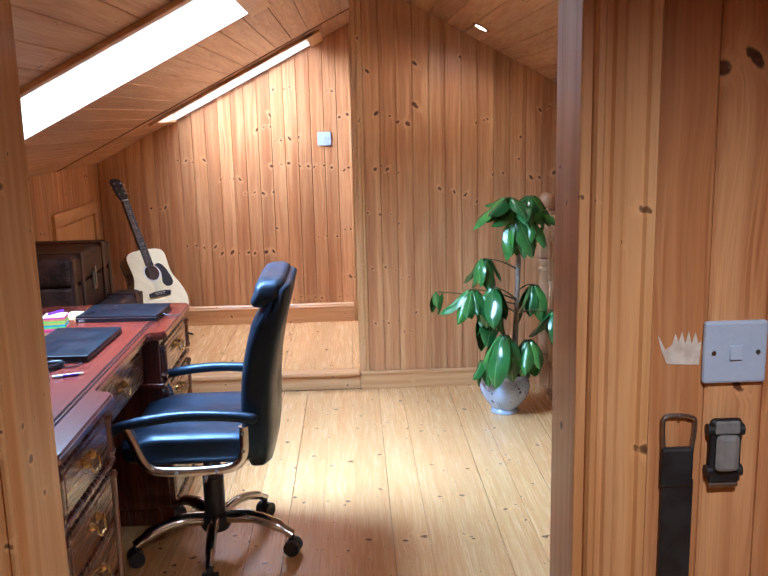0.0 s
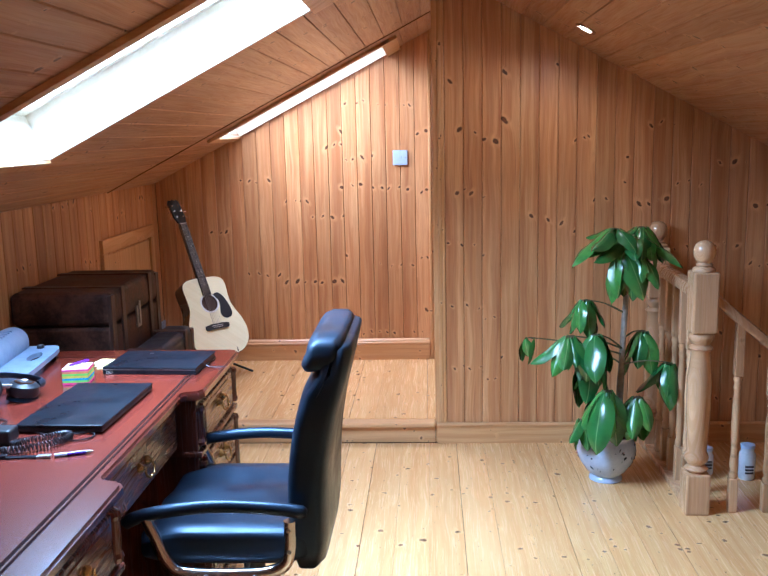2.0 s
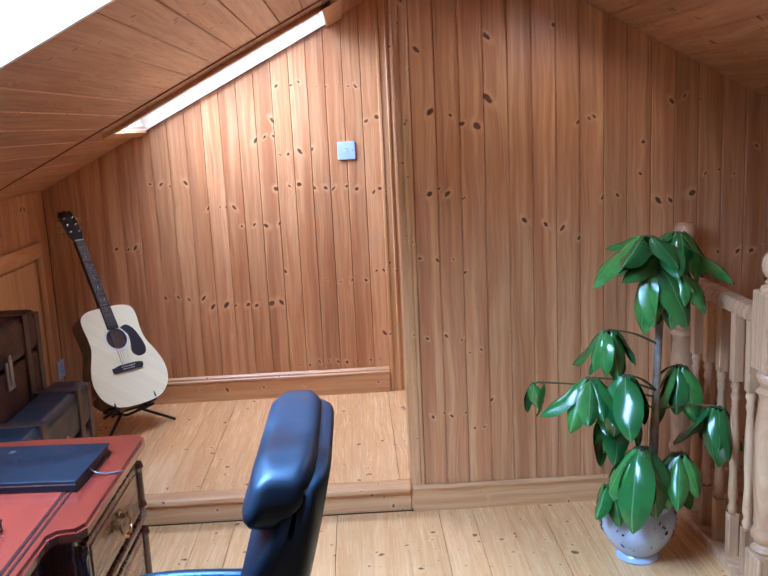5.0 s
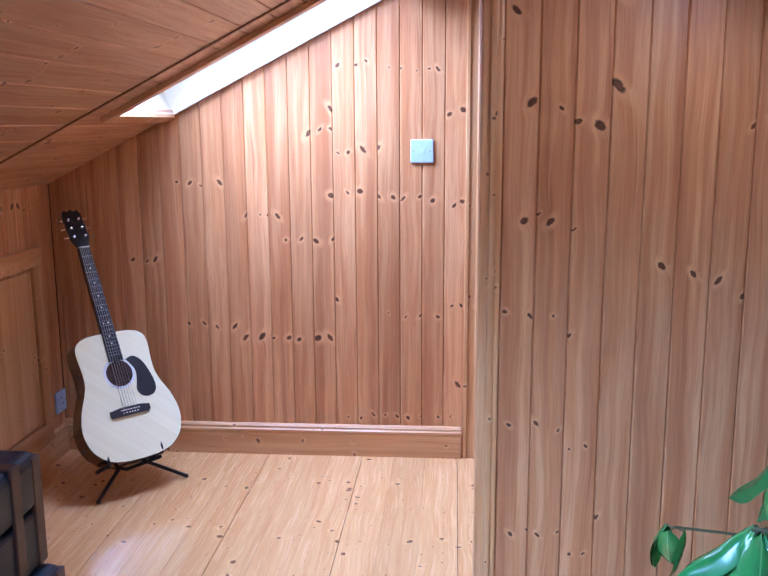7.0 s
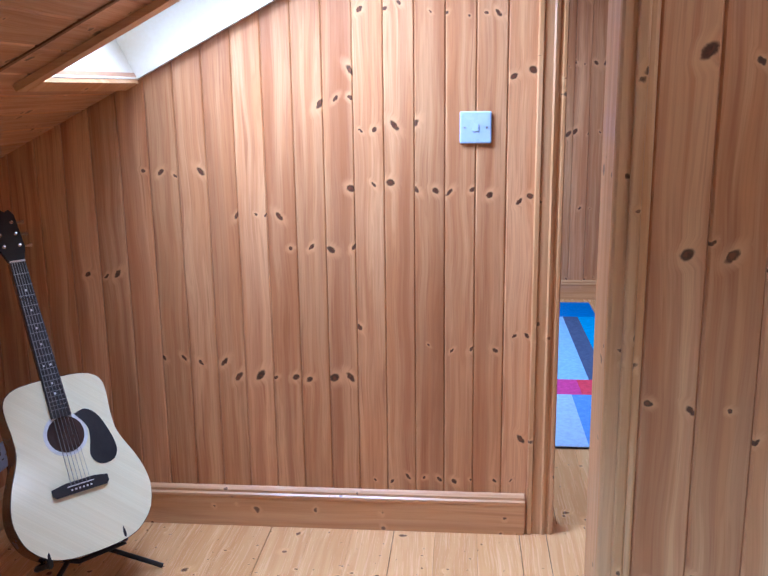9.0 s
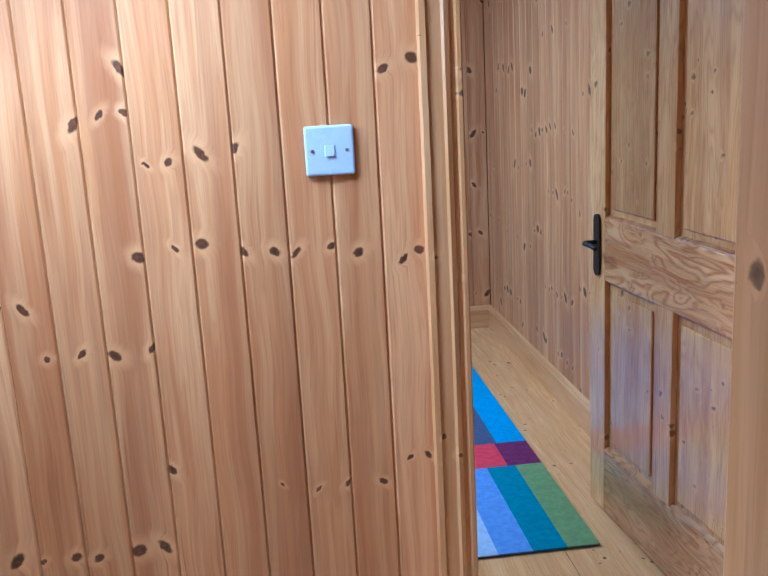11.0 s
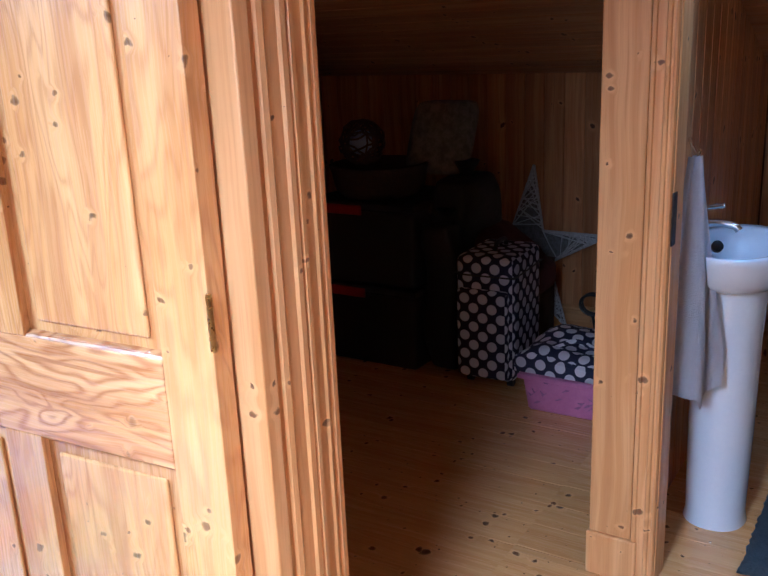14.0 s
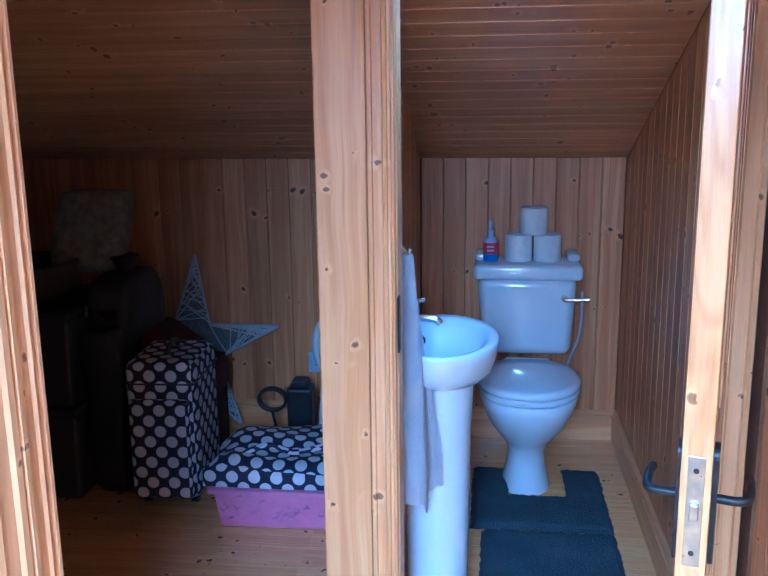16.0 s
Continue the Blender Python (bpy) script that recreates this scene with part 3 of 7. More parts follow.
part("casing", extrude_profile([(o, u * 0.9) for o, u in CASING], (1.745, 4.775, STEP), (1.745, 4.775, 2.0), (-1, 0, 0), (0, -1, 0)), PINE_TRIM, door_jamb)

# doorway to the bedroom and doorway to the store, side by side
inner_frame = tagged(empty("door_2", (0, 0, 0)), "pine door frame with fluted casing between lobby and bedroom", "doorway", kind="structure")
part("casing", extrude_profile([(o, u * 0.86) for o, u in CASING], (0.040, YA + T, STEP), (0.040, YA + T, 2.02), (0, -1, 0), (-1, 0, 0)), PINE_TRIM, inner_frame)
part("lining", box(-0.03, 0.036, YA + T - 0.004, YA + 0.135, STEP, 2.0, 0.003), PINE_TRIM, inner_frame)
part("lining", box(0.712, 0.745, YA - 0.004, YA + 0.13, STEP, 2.0, 0.003), PINE_TRIM, inner_frame)
part("lining", box(0.03, 0.712, YA + T - 0.004, YA + 0.13, 1.985, 2.015, 0.003), PINE_TRIM, inner_frame)
part("casing", extrude_profile([(o * 0.8, u * 0.95) for o, u in CASING], (0.735, YA + T, STEP), (0.735, YA + T, 2.02), (0, -1, 0), (1, 0, 0)), PINE_TRIM, inner_frame)
store_frame = tagged(empty("door_3", (0, 0, 0)), "open pine doorway to the dark store", "doorway", kind="structure")
part("casing", extrude_profile([(o * 0.8, u * 0.75) for o, u in CASING], (0.893, YA + T, STEP), (0.893, YA + T, 2.02), (0, -1, 0), (-1, 0, 0)), PINE_TRIM, store_frame)
part("lining", box(0.885, 0.915, YA + T - 0.002, YA + 0.13, STEP, 2.0, 0.003), PINE_TRIM, store_frame)
part("lining", box(0.915, 1.75, YA + T - 0.002, YA + 0.13, 1.985, 2.015, 0.003), PINE_TRIM, store_frame)

# skirtings
skirting = tagged(empty("baseboard", (0, 0, 0)), "moulded pine skirting along the walls", "skirting", kind="structure")
part("skirting_board", extrude_profile(SKIRT, (XL, YA, STEP), (-0.045, YA, STEP), (0, -1, 0), (0, 0, 1.1)), PINE_TRIM_X, skirting)
part("skirting_board", extrude_profile(LOW_SKIRT, (-0.012, YB - 0.006, 0), (1.62, YB - 0.006, 0), (0, -1, 0), (0, 0, 1)), PINE_TRIM_X, skirting)
part("skirting_board", extrude_profile(SKIRT, (XL, YB - 0.02, STEP), (XL, YA - 0.02, STEP), (1, 0, 0), (0, 0, 1)), PINE_TRIM_Y, skirting)
part("skirting_board", extrude_profile(SKIRT, (XL, 1.31, 0), (XL, YB - 0.02, 0), (1, 0, 0), (0, 0, 1)), PINE_TRIM_Y, skirting)
part("skirting_board", extrude_profile(SKIRT, (0.79, YA + 0.14, STEP), (0.79, 8.73, STEP), (-1, 0, 0), (0, 0, 1.05)), PINE_TRIM_Y, skirting)
part("skirting_board", extrude_profile(SKIRT, (-1.65, 8.73, STEP), (0.79, 8.73, STEP), (0, -1, 0), (0, 0, 1.05)), PINE_TRIM_X, skirting)
part("skirting_board", extrude_profile(SKIRT, (XK, 4.694, STEP), (XK, 5.495, STEP), (-1, 0, 0), (0, 0, 1.1)), PINE_TRIM_Y, skirting)
part("skirting_board", extrude_profile(SKIRT, (XK, 5.575, STEP), (XK, 7.6, STEP), (-1, 0, 0), (0, 0, 1.1)), PINE_TRIM_Y, skirting)
part("skirting_board", extrude_profile(SKIRT, (1.87, 4.692, STEP), (XK, 4.692, STEP), (0, 1, 0), (0, 0, 1.1)), PINE_TRIM_X, skirting)

# floors: boards run in depth
floor = structure("floor", box(XL - 0.1, 1.62, -1.3, YB - 0.01, -0.12, -0.022), BACK, "waxed pale pine board floor with dark knots", "floor")
floor_2 = structure("floor_alcove", box(XL - 0.1, XK + 0.1, YB + 0.012, 8.9, -0.05, STEP - 0.022), BACK, "raised pale pine board floor of alcove and back rooms", "floor")
riser = tagged(empty("step", (0, 0, 0)), "low pine step up to the alcove", "step", kind="structure")
part("riser", box(XL, -0.021, YB - 0.004, YB + 0.012, 0.0, STEP - 0.022, 0.002), PINE_TRIM_X, riser)
part("nosing", box(XL, -0.020, YB - 0.028, YB + 0.05, STEP - 0.022, STEP + 0.001, 0.008, 3), PINE_TRIM_X, riser)
stair_floor = structure("floor_stairwell", box(1.62, XR + 0.1, 1.3, YB, -2.6, -2.4), BACK, "dark floor at the foot of the stairs", "floor")


def floor_board(parent, x0, x1, y0, y1, z):
    part("floorboard", board_mesh(x0, x1, y0, y1, y1, 0.022, lambda u, v, d: (u, v, z - 0.022 + d), 0.0006), FLOOR, parent)


def plan_boards(parent, x0, x1, y0, y1, z, width, seed, anchor=None):
    """Floorboards of one width; some joints have opened, and a seam falls on the anchor."""
    rnd = random.Random(seed)
    first = x0 if anchor is None else anchor - width * math.ceil((anchor - x0) / width)
    k = 0
    while first + k * width < x1 - 0.004:
        open_gap = 0.0016 if (k + seed) % 3 == 0 else rnd.choice((0.0, 0.0, 0.0, 0.0008))
        a, b = max(x0, first + k * width), min(x1, first + (k + 1) * width)
        floor_board(parent, a + open_gap, b, y0, y1, z)
        k += 1


# ceilings: boards along the ridge, with openings for the roof windows
def slope_ceiling(name, height, x0, x1, y0, y1, holes, label, pitch=0.098):
    bm = bmesh.new()
    n = max(1, round((x1 - x0) / (pitch * 0.89)))
    w = (x1 - x0) / n
    grad = (height(x1) - height(x0)) / (x1 - x0)
    nx, nz = -grad / math.hypot(grad, 1), 1 / math.hypot(grad, 1)
    g, c, th = 0.0005, 0.0026, 0.014
    for k in range(n):
        u0, u1 = x0 + k * w, x0 + (k + 1) * w
        spans = [(y0, y1)]
        for hx0, hx1, hy0, hy1 in holes:
            hy0, hy1 = hy0 - 0.020, hy1 + 0.020
            if u1 > hx0 + 0.02 and u0 < hx1 - 0.02:
                spans = [s for a, b in spans for s in ((a, min(b, hy0)), (max(a, hy1), b)) if s[1] - s[0] > 0.01]
        for a, b in spans:
            prof = [(u0 + g, th), (u0 + g, c), (u0 + g + c, 0), (u1 - g - c, 0), (u1 - g, c), (u1 - g, th)]
            va = [bm.verts.new((u + nx * d, a, height(u) + nz * d)) for u, d in prof]
            vb = [bm.verts.new((u + nx * d, b, height(u) + nz * d)) for u, d in prof]
            for i in range(6):
                j = (i + 1) % 6
                bm.faces.new((va[i], va[j], vb[j], vb[i]))
            bm.faces.new(va[::-1])
            bm.faces.new(vb)
    return structure(name, bm, PINE_Y, label, "ceiling")


HOLE1, HOLE2 = (-1.24, -0.39, 2.60, 3.37), (-1.13, -0.27, 5.14, 5.70)
CEIL = "sloping ceiling of varnished knotty pine boards"
slope_ceiling("ceiling_1", z_left, XL, RIDGE, -1.2, 4.945, [HOLE1], CEIL + " with a roof window")
slope_ceiling("ceiling_2", z_left, XL, 0.0, 4.953, YA, [HOLE2], CEIL + " over the alcove, with a roof window")
slope_ceiling("ceiling_3", z_right, RIDGE, XR, -1.2, YB, [], CEIL + " over the stairs")
slope_ceiling("ceiling_4", z_wc, 1.84, XK, 4.694, 5.50, [(1.88, 2.12, 4.96, 5.30)], CEIL + " of the toilet", 0.085)
slope_ceiling("ceiling_5", z_wc, 0.9, XK, 5.57, 7.62, [], CEIL + " of the store", 0.085)
structure("ceiling_lobby", box(RIDGE - 0.12, 1.76, YB + 0.1, YA + 0.1, 2.065, 2.09), PINE_Y, "level pine ceiling of the lobby", "ceiling")
structure("ceiling_bedroom", box(-1.75, 0.88, YA + 0.1, 8.9, 2.10, 2.14), PINE_Y, "level pine ceiling of the bedroom", "ceiling")


# dark strip below the boards; its colour stands for the shade in the joint
bm = bmesh.new()
vs = [bm.verts.new((x, y, z_left(x) + d)) for x in (XL, -0.02) for y in (4.942, 4.956) for d in (0.002, -0.004)]
for f in ((0, 1, 3, 2), (4, 6, 7, 5), (0, 4, 5, 1), (2, 3, 7, 6), (1, 5, 7, 3), (0, 2, 6, 4)):
    bm.faces.new([vs[i] for i in f])
structure("trim_ceiling", bm, BACK, "thin dark strip in place of the shaded groove across the sloping ceiling", "trim")


def roof_shell(name, height, x0, x1, y0, y1, hole):
    """The closed roof above the boards, with the same opening."""
    bm = bmesh.new()
    pieces = [(x0, x1, y0, y1)]
    if hole:
        a, b, c, d = hole
        rising = height(1.0) > height(0.0)
        a, b, c, d = a - (0.13 if rising else 0.022), b + (0.022 if rising else 0.13), c - 0.022, d + 0.022
        pieces = [(x0, a, y0, y1), (b, x1, y0, y1), (a, b, y0, c), (a, b, d, y1)]
    for a, b, c, d in pieces:
        if b - a < 0.01 or d - c < 0.01:
            continue
        vs = [bm.verts.new((x, y, height(x) + o)) for o in (0.03, 0.16) for x, y in ((a, c), (b, c), (b, d), (a, d))]
        for f in ((0, 1, 2, 3), (7, 6, 5, 4), (0, 4, 5, 1), (1, 5, 6, 2), (2, 6, 7, 3), (3, 7, 4, 0)):
            bm.faces.new([vs[i] for i in f])
    structure(name, bm, BACK, "dark roof build-up above the ceiling boards", "roof")


roof_shell("roof_1", z_left, XL - 0.15, RIDGE + 0.02, -1.3, 4.95, HOLE1)
roof_shell("roof_2", z_left, XL - 0.15, RIDGE + 0.02, 4.95, YA + 0.14, HOLE2)
roof_shell("roof_3", z_right, RIDGE, XR + 0.12, -1.3, YB + 0.1, None)
roof_shell("roof_4", z_wc, 0.88, XK + 0.12, 4.66, 7.72, (1.88, 2.12, 4.96, 5.30))
structure("roof_5", box(-0.1, 1.76, YB + 0.1, YA + 0.1, 2.10, 2.2), BACK, "roof build-up above the lobby", "roof")


def roof_window(name, hole, height, sign, label, trim):
    """Cream lined reveal, sash and pane in a sloping ceiling."""
    x0, x1, y0, y1 = hole
    w = tagged(empty(name, (0, 0, 0)), label, "roof window", kind="structure")
    up = Vector((-0.51, 0, 1)).normalized() if sign > 0 else Vector((0.38, 0, 1)).normalized()
    a, b = Vector((x0, 0, height(x0))), Vector((x1, 0, height(x1)))
    run = (b - a).normalized()

    def slab(p, q, ya, yb, lo, hi):
        bm = bmesh.new()
        vs = [bm.verts.new(base + Vector((0, y, 0)) + up * h) for h in (lo, hi) for base, y in ((p, ya), (q, ya), (q, yb), (p, yb))]
        for f in ((0, 1, 2, 3), (7, 6, 5, 4), (0, 4, 5, 1), (1, 5, 6, 2), (2, 6, 7, 3), (3, 7, 4, 0)):
            bm.faces.new([vs[i] for i in f])
        return bm
    e = 0.018
    part("reveal", slab(a - run * e, b + run * e, y0 - e, y0, -0.004, 0.21), CREAM, w)
    part("reveal", slab(a - run * e, b + run * e, y1, y1 + e, -0.004, 0.21), CREAM, w)
    part("reveal", slab(a - run * e, a, y0, y1, -0.004, 0.21), CREAM, w)
    part("reveal", slab(b, b + run * e, y0, y1, -0.004, 0.21), CREAM, w)
    f = 0.035
    for bm in (slab(a, b, y0, y0 + f, 0.15, 0.20), slab(a, b, y1 - f, y1, 0.15, 0.20), slab(a, a + run * f, y0 + f, y1 - f, 0.15, 0.20), slab(b - run * f, b, y0 + f, y1 - f, 0.15, 0.20)):
        part("sash", bm, CREAM, w)
    pane = part("pane", slab(a + run * f, b - run * f, y0 + f, y1 - f, 0.172, 0.176), GLASS, w)
    pane.visible_shadow = False
    part("sash_bolt", lathe([(0.006, 0), (0.006, 0.02), (0.011, 0.024), (0.011, 0.03)], 10, center=tuple(a + run * 0.02 + Vector((0, y0 + 0.1, 0)) + up * 0.13)), STEEL, w)
    if trim:
        t = 0.045
        for bm in (slab(a - run * t, b + run * t, y0 - t, y0 - 0.002, -0.016, -0.001), slab(a - run * t, a - run * 0.002, y0, y1, -0.016, -0.001), slab(b + run * 0.002, b + run * 0.085, y0 - t, y1 + 0.02, -0.017, -0.001)):
            part("trim", bm, PINE_TRIM_X, w)


roof_window("window_1", HOLE1, z_left, 1, "roof window in a cream lined reveal, bright sky behind", True)
roof_window("window_2", HOLE2, z_left, 1, "roof window tight against the alcove wall, cream reveal", True)
roof_window("window_3", (1.88, 2.12, 4.96, 5.30), z_wc, -1, "small roof window above the toilet", False)

for k, (hole, height, up) in enumerate(((HOLE1, z_left, (-0.51, 0, 1)), (HOLE2, z_left, (-0.51, 0, 1)), ((1.88, 2.12, 4.96, 5.30), z_wc, (0.38, 0, 1)))):
    up = Vector(up).normalized()
    bm = bmesh.new()
    ring = [bm.verts.new(Vector((x, y, height(x))) + up * 0.215) for x, y in ((hole[0] - 0.02, hole[2] - 0.02), (hole[1] + 0.02, hole[2] - 0.02), (hole[1] + 0.02, hole[3] + 0.02), (hole[0] - 0.02, hole[3] + 0.02))]
    bm.faces.new(ring)
    structure("backdrop_%d" % (k + 1), bm, SKY_GLOW, "bright overcast sky behind the roof window", "sky")



# ---- main room: fixtures ----
def frame_to(ob, origin, xa, za):
    """Puts ob at origin with its x axis along xa and its z axis near za."""
    x = Vector(xa).normalized()
    z = (Vector(za) - x * Vector(za).dot(x)).normalized()
    y = z.cross(x)
    ob.matrix_world = Matrix(((x.x, y.x, z.x, origin[0]), (x.y, y.y, z.y, origin[1]), (x.z, y.z, z.z, origin[2]), (0, 0, 0, 1)))


def switch_plate(place, xa, za, label, socket=False, gangs=1):
    """Wall plate; its local x is along the wall, local z up, local -y towards the room."""
    s = tagged(empty("wall_socket" if socket else "light_switch"), label, "socket" if socket else "light switch")
    w = 0.043 if gangs == 1 else 0.073
    part("plate", box(-w, w, -0.010, 0.0, -0.043, 0.043, 0.004), WHITE_PLASTIC, s)
    for sx in (-0.030, 0.030):
        part("screw", tube([(sx, -0.0095, 0), (sx, -0.0112, 0)], 0.0032, 10), STEEL, s, "small metal screw")
    if socket:
        for sx, sz, a, b in ((0, 0.014, 0.003, 0.005), (-0.011, -0.008, 0.004, 0.0025), (0.011, -0.008, 0.004, 0.0025)):
            part("pin_hole", box(sx - a, sx + a, -0.0106, -0.0095, sz - b, sz + b), BLACK_PLASTIC, s, "dark pin hole")
    else:
        bm = box(-0.0085, 0.0085, -0.0125, -0.009, -0.010, 0.010, 0.0012)
        for v in bm.verts:
            v.co.y += 0.10 * v.co.z
        part("rocker", bm, WHITE_PLASTIC, s)
    frame_to(s, place, xa, za)
    return s


switch_plate((-0.201, YA, 1.300), (1, 0, 0), (0, 0, 1), "white plastic light switch on the pine alcove wall")
switch_plate((0.476, EY0, 1.124), (1, 0, 0), (0.02, 0, 1), "white plastic light switch beside the entrance doorway")
switch_plate((XL, 5.678, 0.315), (0, 1, 0), (0, 0, 1), "white wall socket low behind the guitar", True)
switch_plate((XK, 5.935, 0.405), (0, -1, 0), (0, 0, 1), "white wall socket on the low wall of the store", True)

PAPER = mottled("torn_paper", (0.72, 0.68, 0.60), (0.55, 0.47, 0.38), 40.0, 0.9, bump=0.4)
rnd = random.Random(5)
outline = [(0.372, 1.150), (0.378, 1.128), (0.386, 1.108), (0.430, 1.106), (0.432, 1.138)]
for k in range(9):
    outline.append((0.428 - k * 0.0045, 1.142 + (0.009 if k % 2 else -0.006) * rnd.uniform(0.6, 1.3)))
outline.append((0.384, 1.128))
scrap = tagged(part("paper_scrap", prism(outline, -0.0008, 0.0), PAPER), "torn scrap of white paper stuck to the pine wall", "paper")
scrap.matrix_world = Matrix(((1, 0, 0, 0), (0, 0, 1, EY0 - 0.0002), (0, 1, 0, 0), (0, 0, 0, 1)))

# strap with a metal buckle and a toy car hung on the entrance wall
strap = tagged(empty("strap", (0.405, EY0 - 0.006, 0.0)), "black strap with a bent steel buckle hanging on the wall", "strap")
part("buckle", tube(curve([(-0.020, 0, 0.985), (-0.022, 0, 1.02), (-0.018, 0, 1.036), (0.016, 0, 1.034), (0.022, 0, 1.022), (0.018, 0, 0.978)], 5), 0.0032, 8), STEEL, strap, "bent grey steel buckle")
part("clip", box(-0.024, 0.020, -0.008, 0.004, 0.935, 0.992, 0.004), BLACK_PLASTIC, strap)
part("webbing", box(-0.022, 0.022, -0.005, 0.003, 0.55, 0.945, 0.002), BLACK_PLASTIC, strap, "black woven strap")
part("nail", tube([(0.0, 0.008, 1.035), (0.0, -0.006, 1.037)], 0.002, 8), STEEL, strap)

car = tagged(empty("toy_car", (0.468, EY0 - 0.001, 0.985)), "small silver grey toy car fixed nose up on the wall", "toy car")
GREY_PAINT = mottled("grey_paint", (0.20, 0.20, 0.20), (0.26, 0.26, 0.25), 30.0, 0.35, bump=0.05)
bm = box(-0.022, 0.022, -0.014, -0.004, -0.047, 0.047, 0.006)
part("car_body", bm, BLACK_PLASTIC, car)
bm = box(-0.016, 0.016, -0.024, -0.013, -0.026, 0.026, 0.006)
for v in bm.verts:
    if v.co.y < -0.02:
        v.co.x *= 0.8
part("car_roof", bm, GREY_PAINT, car)
part("bonnet", box(-0.017, 0.017, -0.018, -0.013, 0.026, 0.045, 0.003), GREY_PAINT, car)
for sx in (-0.021, 0.021):
    for sz in (-0.029, 0.030):
        part("wheel", tube([(sx - 0.004, -0.007, sz), (sx + 0.004, -0.007, sz)], 0.0085, 12), BLACK_PLASTIC, car)
part("bumper", box(-0.020, 0.020, -0.013, -0.005, -0.052, -0.045, 0.002), STEEL, car)

# recessed downlight in the slope over the stairs
lamp = tagged(empty("downlight"), "lit recessed downlight in the sloping pine ceiling", "downlight")
LIT = material("lit_lamp", (1, 1, 1), 0.4)
LIT.node_tree.nodes["Principled BSDF"].inputs["Emission Color"].default_value = (1.0, 0.93, 0.82, 1)
LIT.node_tree.nodes["Principled BSDF"].inputs["Emission Strength"].default_value = 9.0
part("bezel", lathe([(0.030, 0.0), (0.042, 0.0), (0.044, 0.004), (0.040, 0.008), (0.030, 0.006)], 24), CHROME, lamp, smooth=40)
part("bulb", lathe([(0.001, 0.001), (0.028, 0.0015), (0.028, 0.006), (0.001, 0.006)], 20), LIT, lamp, "glowing bulb face")
frame_to(lamp, (0.575, 4.14, z_right(0.575) + 0.0006), (1, 0, -0.545), (-0.545, 0, -1))

# hatch in the low wall
hatch = tagged(empty("eaves_hatch"), "small pine hatch with a raised frame in the low wall", "hatch")
part("frame_rail", box(XL, XL + 0.020, 4.78, 5.58, 0.885, 0.955, 0.004), PINE_TRIM_Y, hatch)
part("frame_rail", box(XL, XL + 0.020, 4.78, 5.58, 0.20, 0.27, 0.004), PINE_TRIM_Y, hatch)
part("frame_stile", box(XL, XL + 0.020, 4.78, 4.845, 0.27, 0.885, 0.004), PINE_TRIM, hatch)
part("frame_stile", box(XL, XL + 0.020, 5.515, 5.58, 0.27, 0.885, 0.004), PINE_TRIM, hatch)
part("hatch_panel", box(XL, XL + 0.010, 4.852, 5.508, 0.278, 0.872, 0.002), PINE_TRIM, hatch)

# ---- stairs guard ----
stairs = tagged(empty("balustrade", (0.955, 3.80, 0)), "turned pine balustrade at the head of the stairs", "balustrade")


def newel(parent, x, y, name="newel_post"):
    n = part(name, box(x - 0.045, x + 0.045, y - 0.045, y + 0.045, 0.0, 0.16, 0.006), TURNED, parent)
    part("turned_shaft", lathe([(0.030, 0.158), (0.044, 0.175), (0.030, 0.19), (0.044, 0.21), (0.046, 0.225), (0.036, 0.245), (0.040, 0.30), (0.044, 0.38), (0.044, 0.52), (0.036, 0.60), (0.034, 0.625), (0.044, 0.64), (0.032, 0.655), (0.044, 0.675), (0.046, 0.69), (0.036, 0.702)], 24, center=(x, y, 0)), TURNED, n, smooth=50)
    part("square_block", box(x - 0.046, x + 0.046, y - 0.046, y + 0.046, 0.70, 0.925, 0.008, 3), TURNED, n)
    part("ball_cap", lathe([(0.040, 0.924), (0.042, 0.930), (0.038, 0.938), (0.026, 0.943), (0.030, 0.950), (0.022, 0.957), (0.024, 0.961), (0.032, 0.968), (0.0375, 0.980), (0.040, 0.996), (0.0375, 1.012), (0.031, 1.025), (0.020, 1.034), (0.004, 1.038)], 24, center=(x, y, 0)), TURNED, n, smooth=60)
    return n


def baluster(parent, x, y, z0, z1):
    h = z1 - z0
    b = part("baluster", box(x - 0.016, x + 0.016, y - 0.016, y + 0.016, z0, z0 + 0.18 * h, 0.003), TURNED, parent)
    prof = [(0.012, 0.18), (0.017, 0.20), (0.011, 0.22), (0.016, 0.25), (0.013, 0.34), (0.016, 0.46), (0.015, 0.56), (0.011, 0.64), (0.016, 0.66), (0.011, 0.68), (0.017, 0.70), (0.012, 0.72)]
    part("turning", lathe([(r, z0 + q * h) for r, q in prof], 14, center=(x, y, 0)), TURNED, b, smooth=50)
    part("top_block", box(x - 0.016, x + 0.016, y - 0.016, y + 0.016, z0 + 0.72 * h, z1, 0.003), TURNED, b)


holder = stairs
off = (0.955, 3.80)
newel(holder, 0, 0)
newel(holder, 0.01, 0.69)
RAIL = [(-0.028, 0), (-0.030, 0.018), (-0.022, 0.040), (0, 0.048), (0.022, 0.040), (0.030, 0.018), (0.028, 0)]
part("handrail", extrude_profile(RAIL, (0.0, 0.046, 0.82), (0.01, 0.645, 0.82), (1, 0, 0), (0, 0, 1)), TURNED, holder, smooth=40)
part("base_rail", box(-0.03, 0.03, 0.046, 0.645, 0.0, 0.03, 0.004), TURNED, holder)
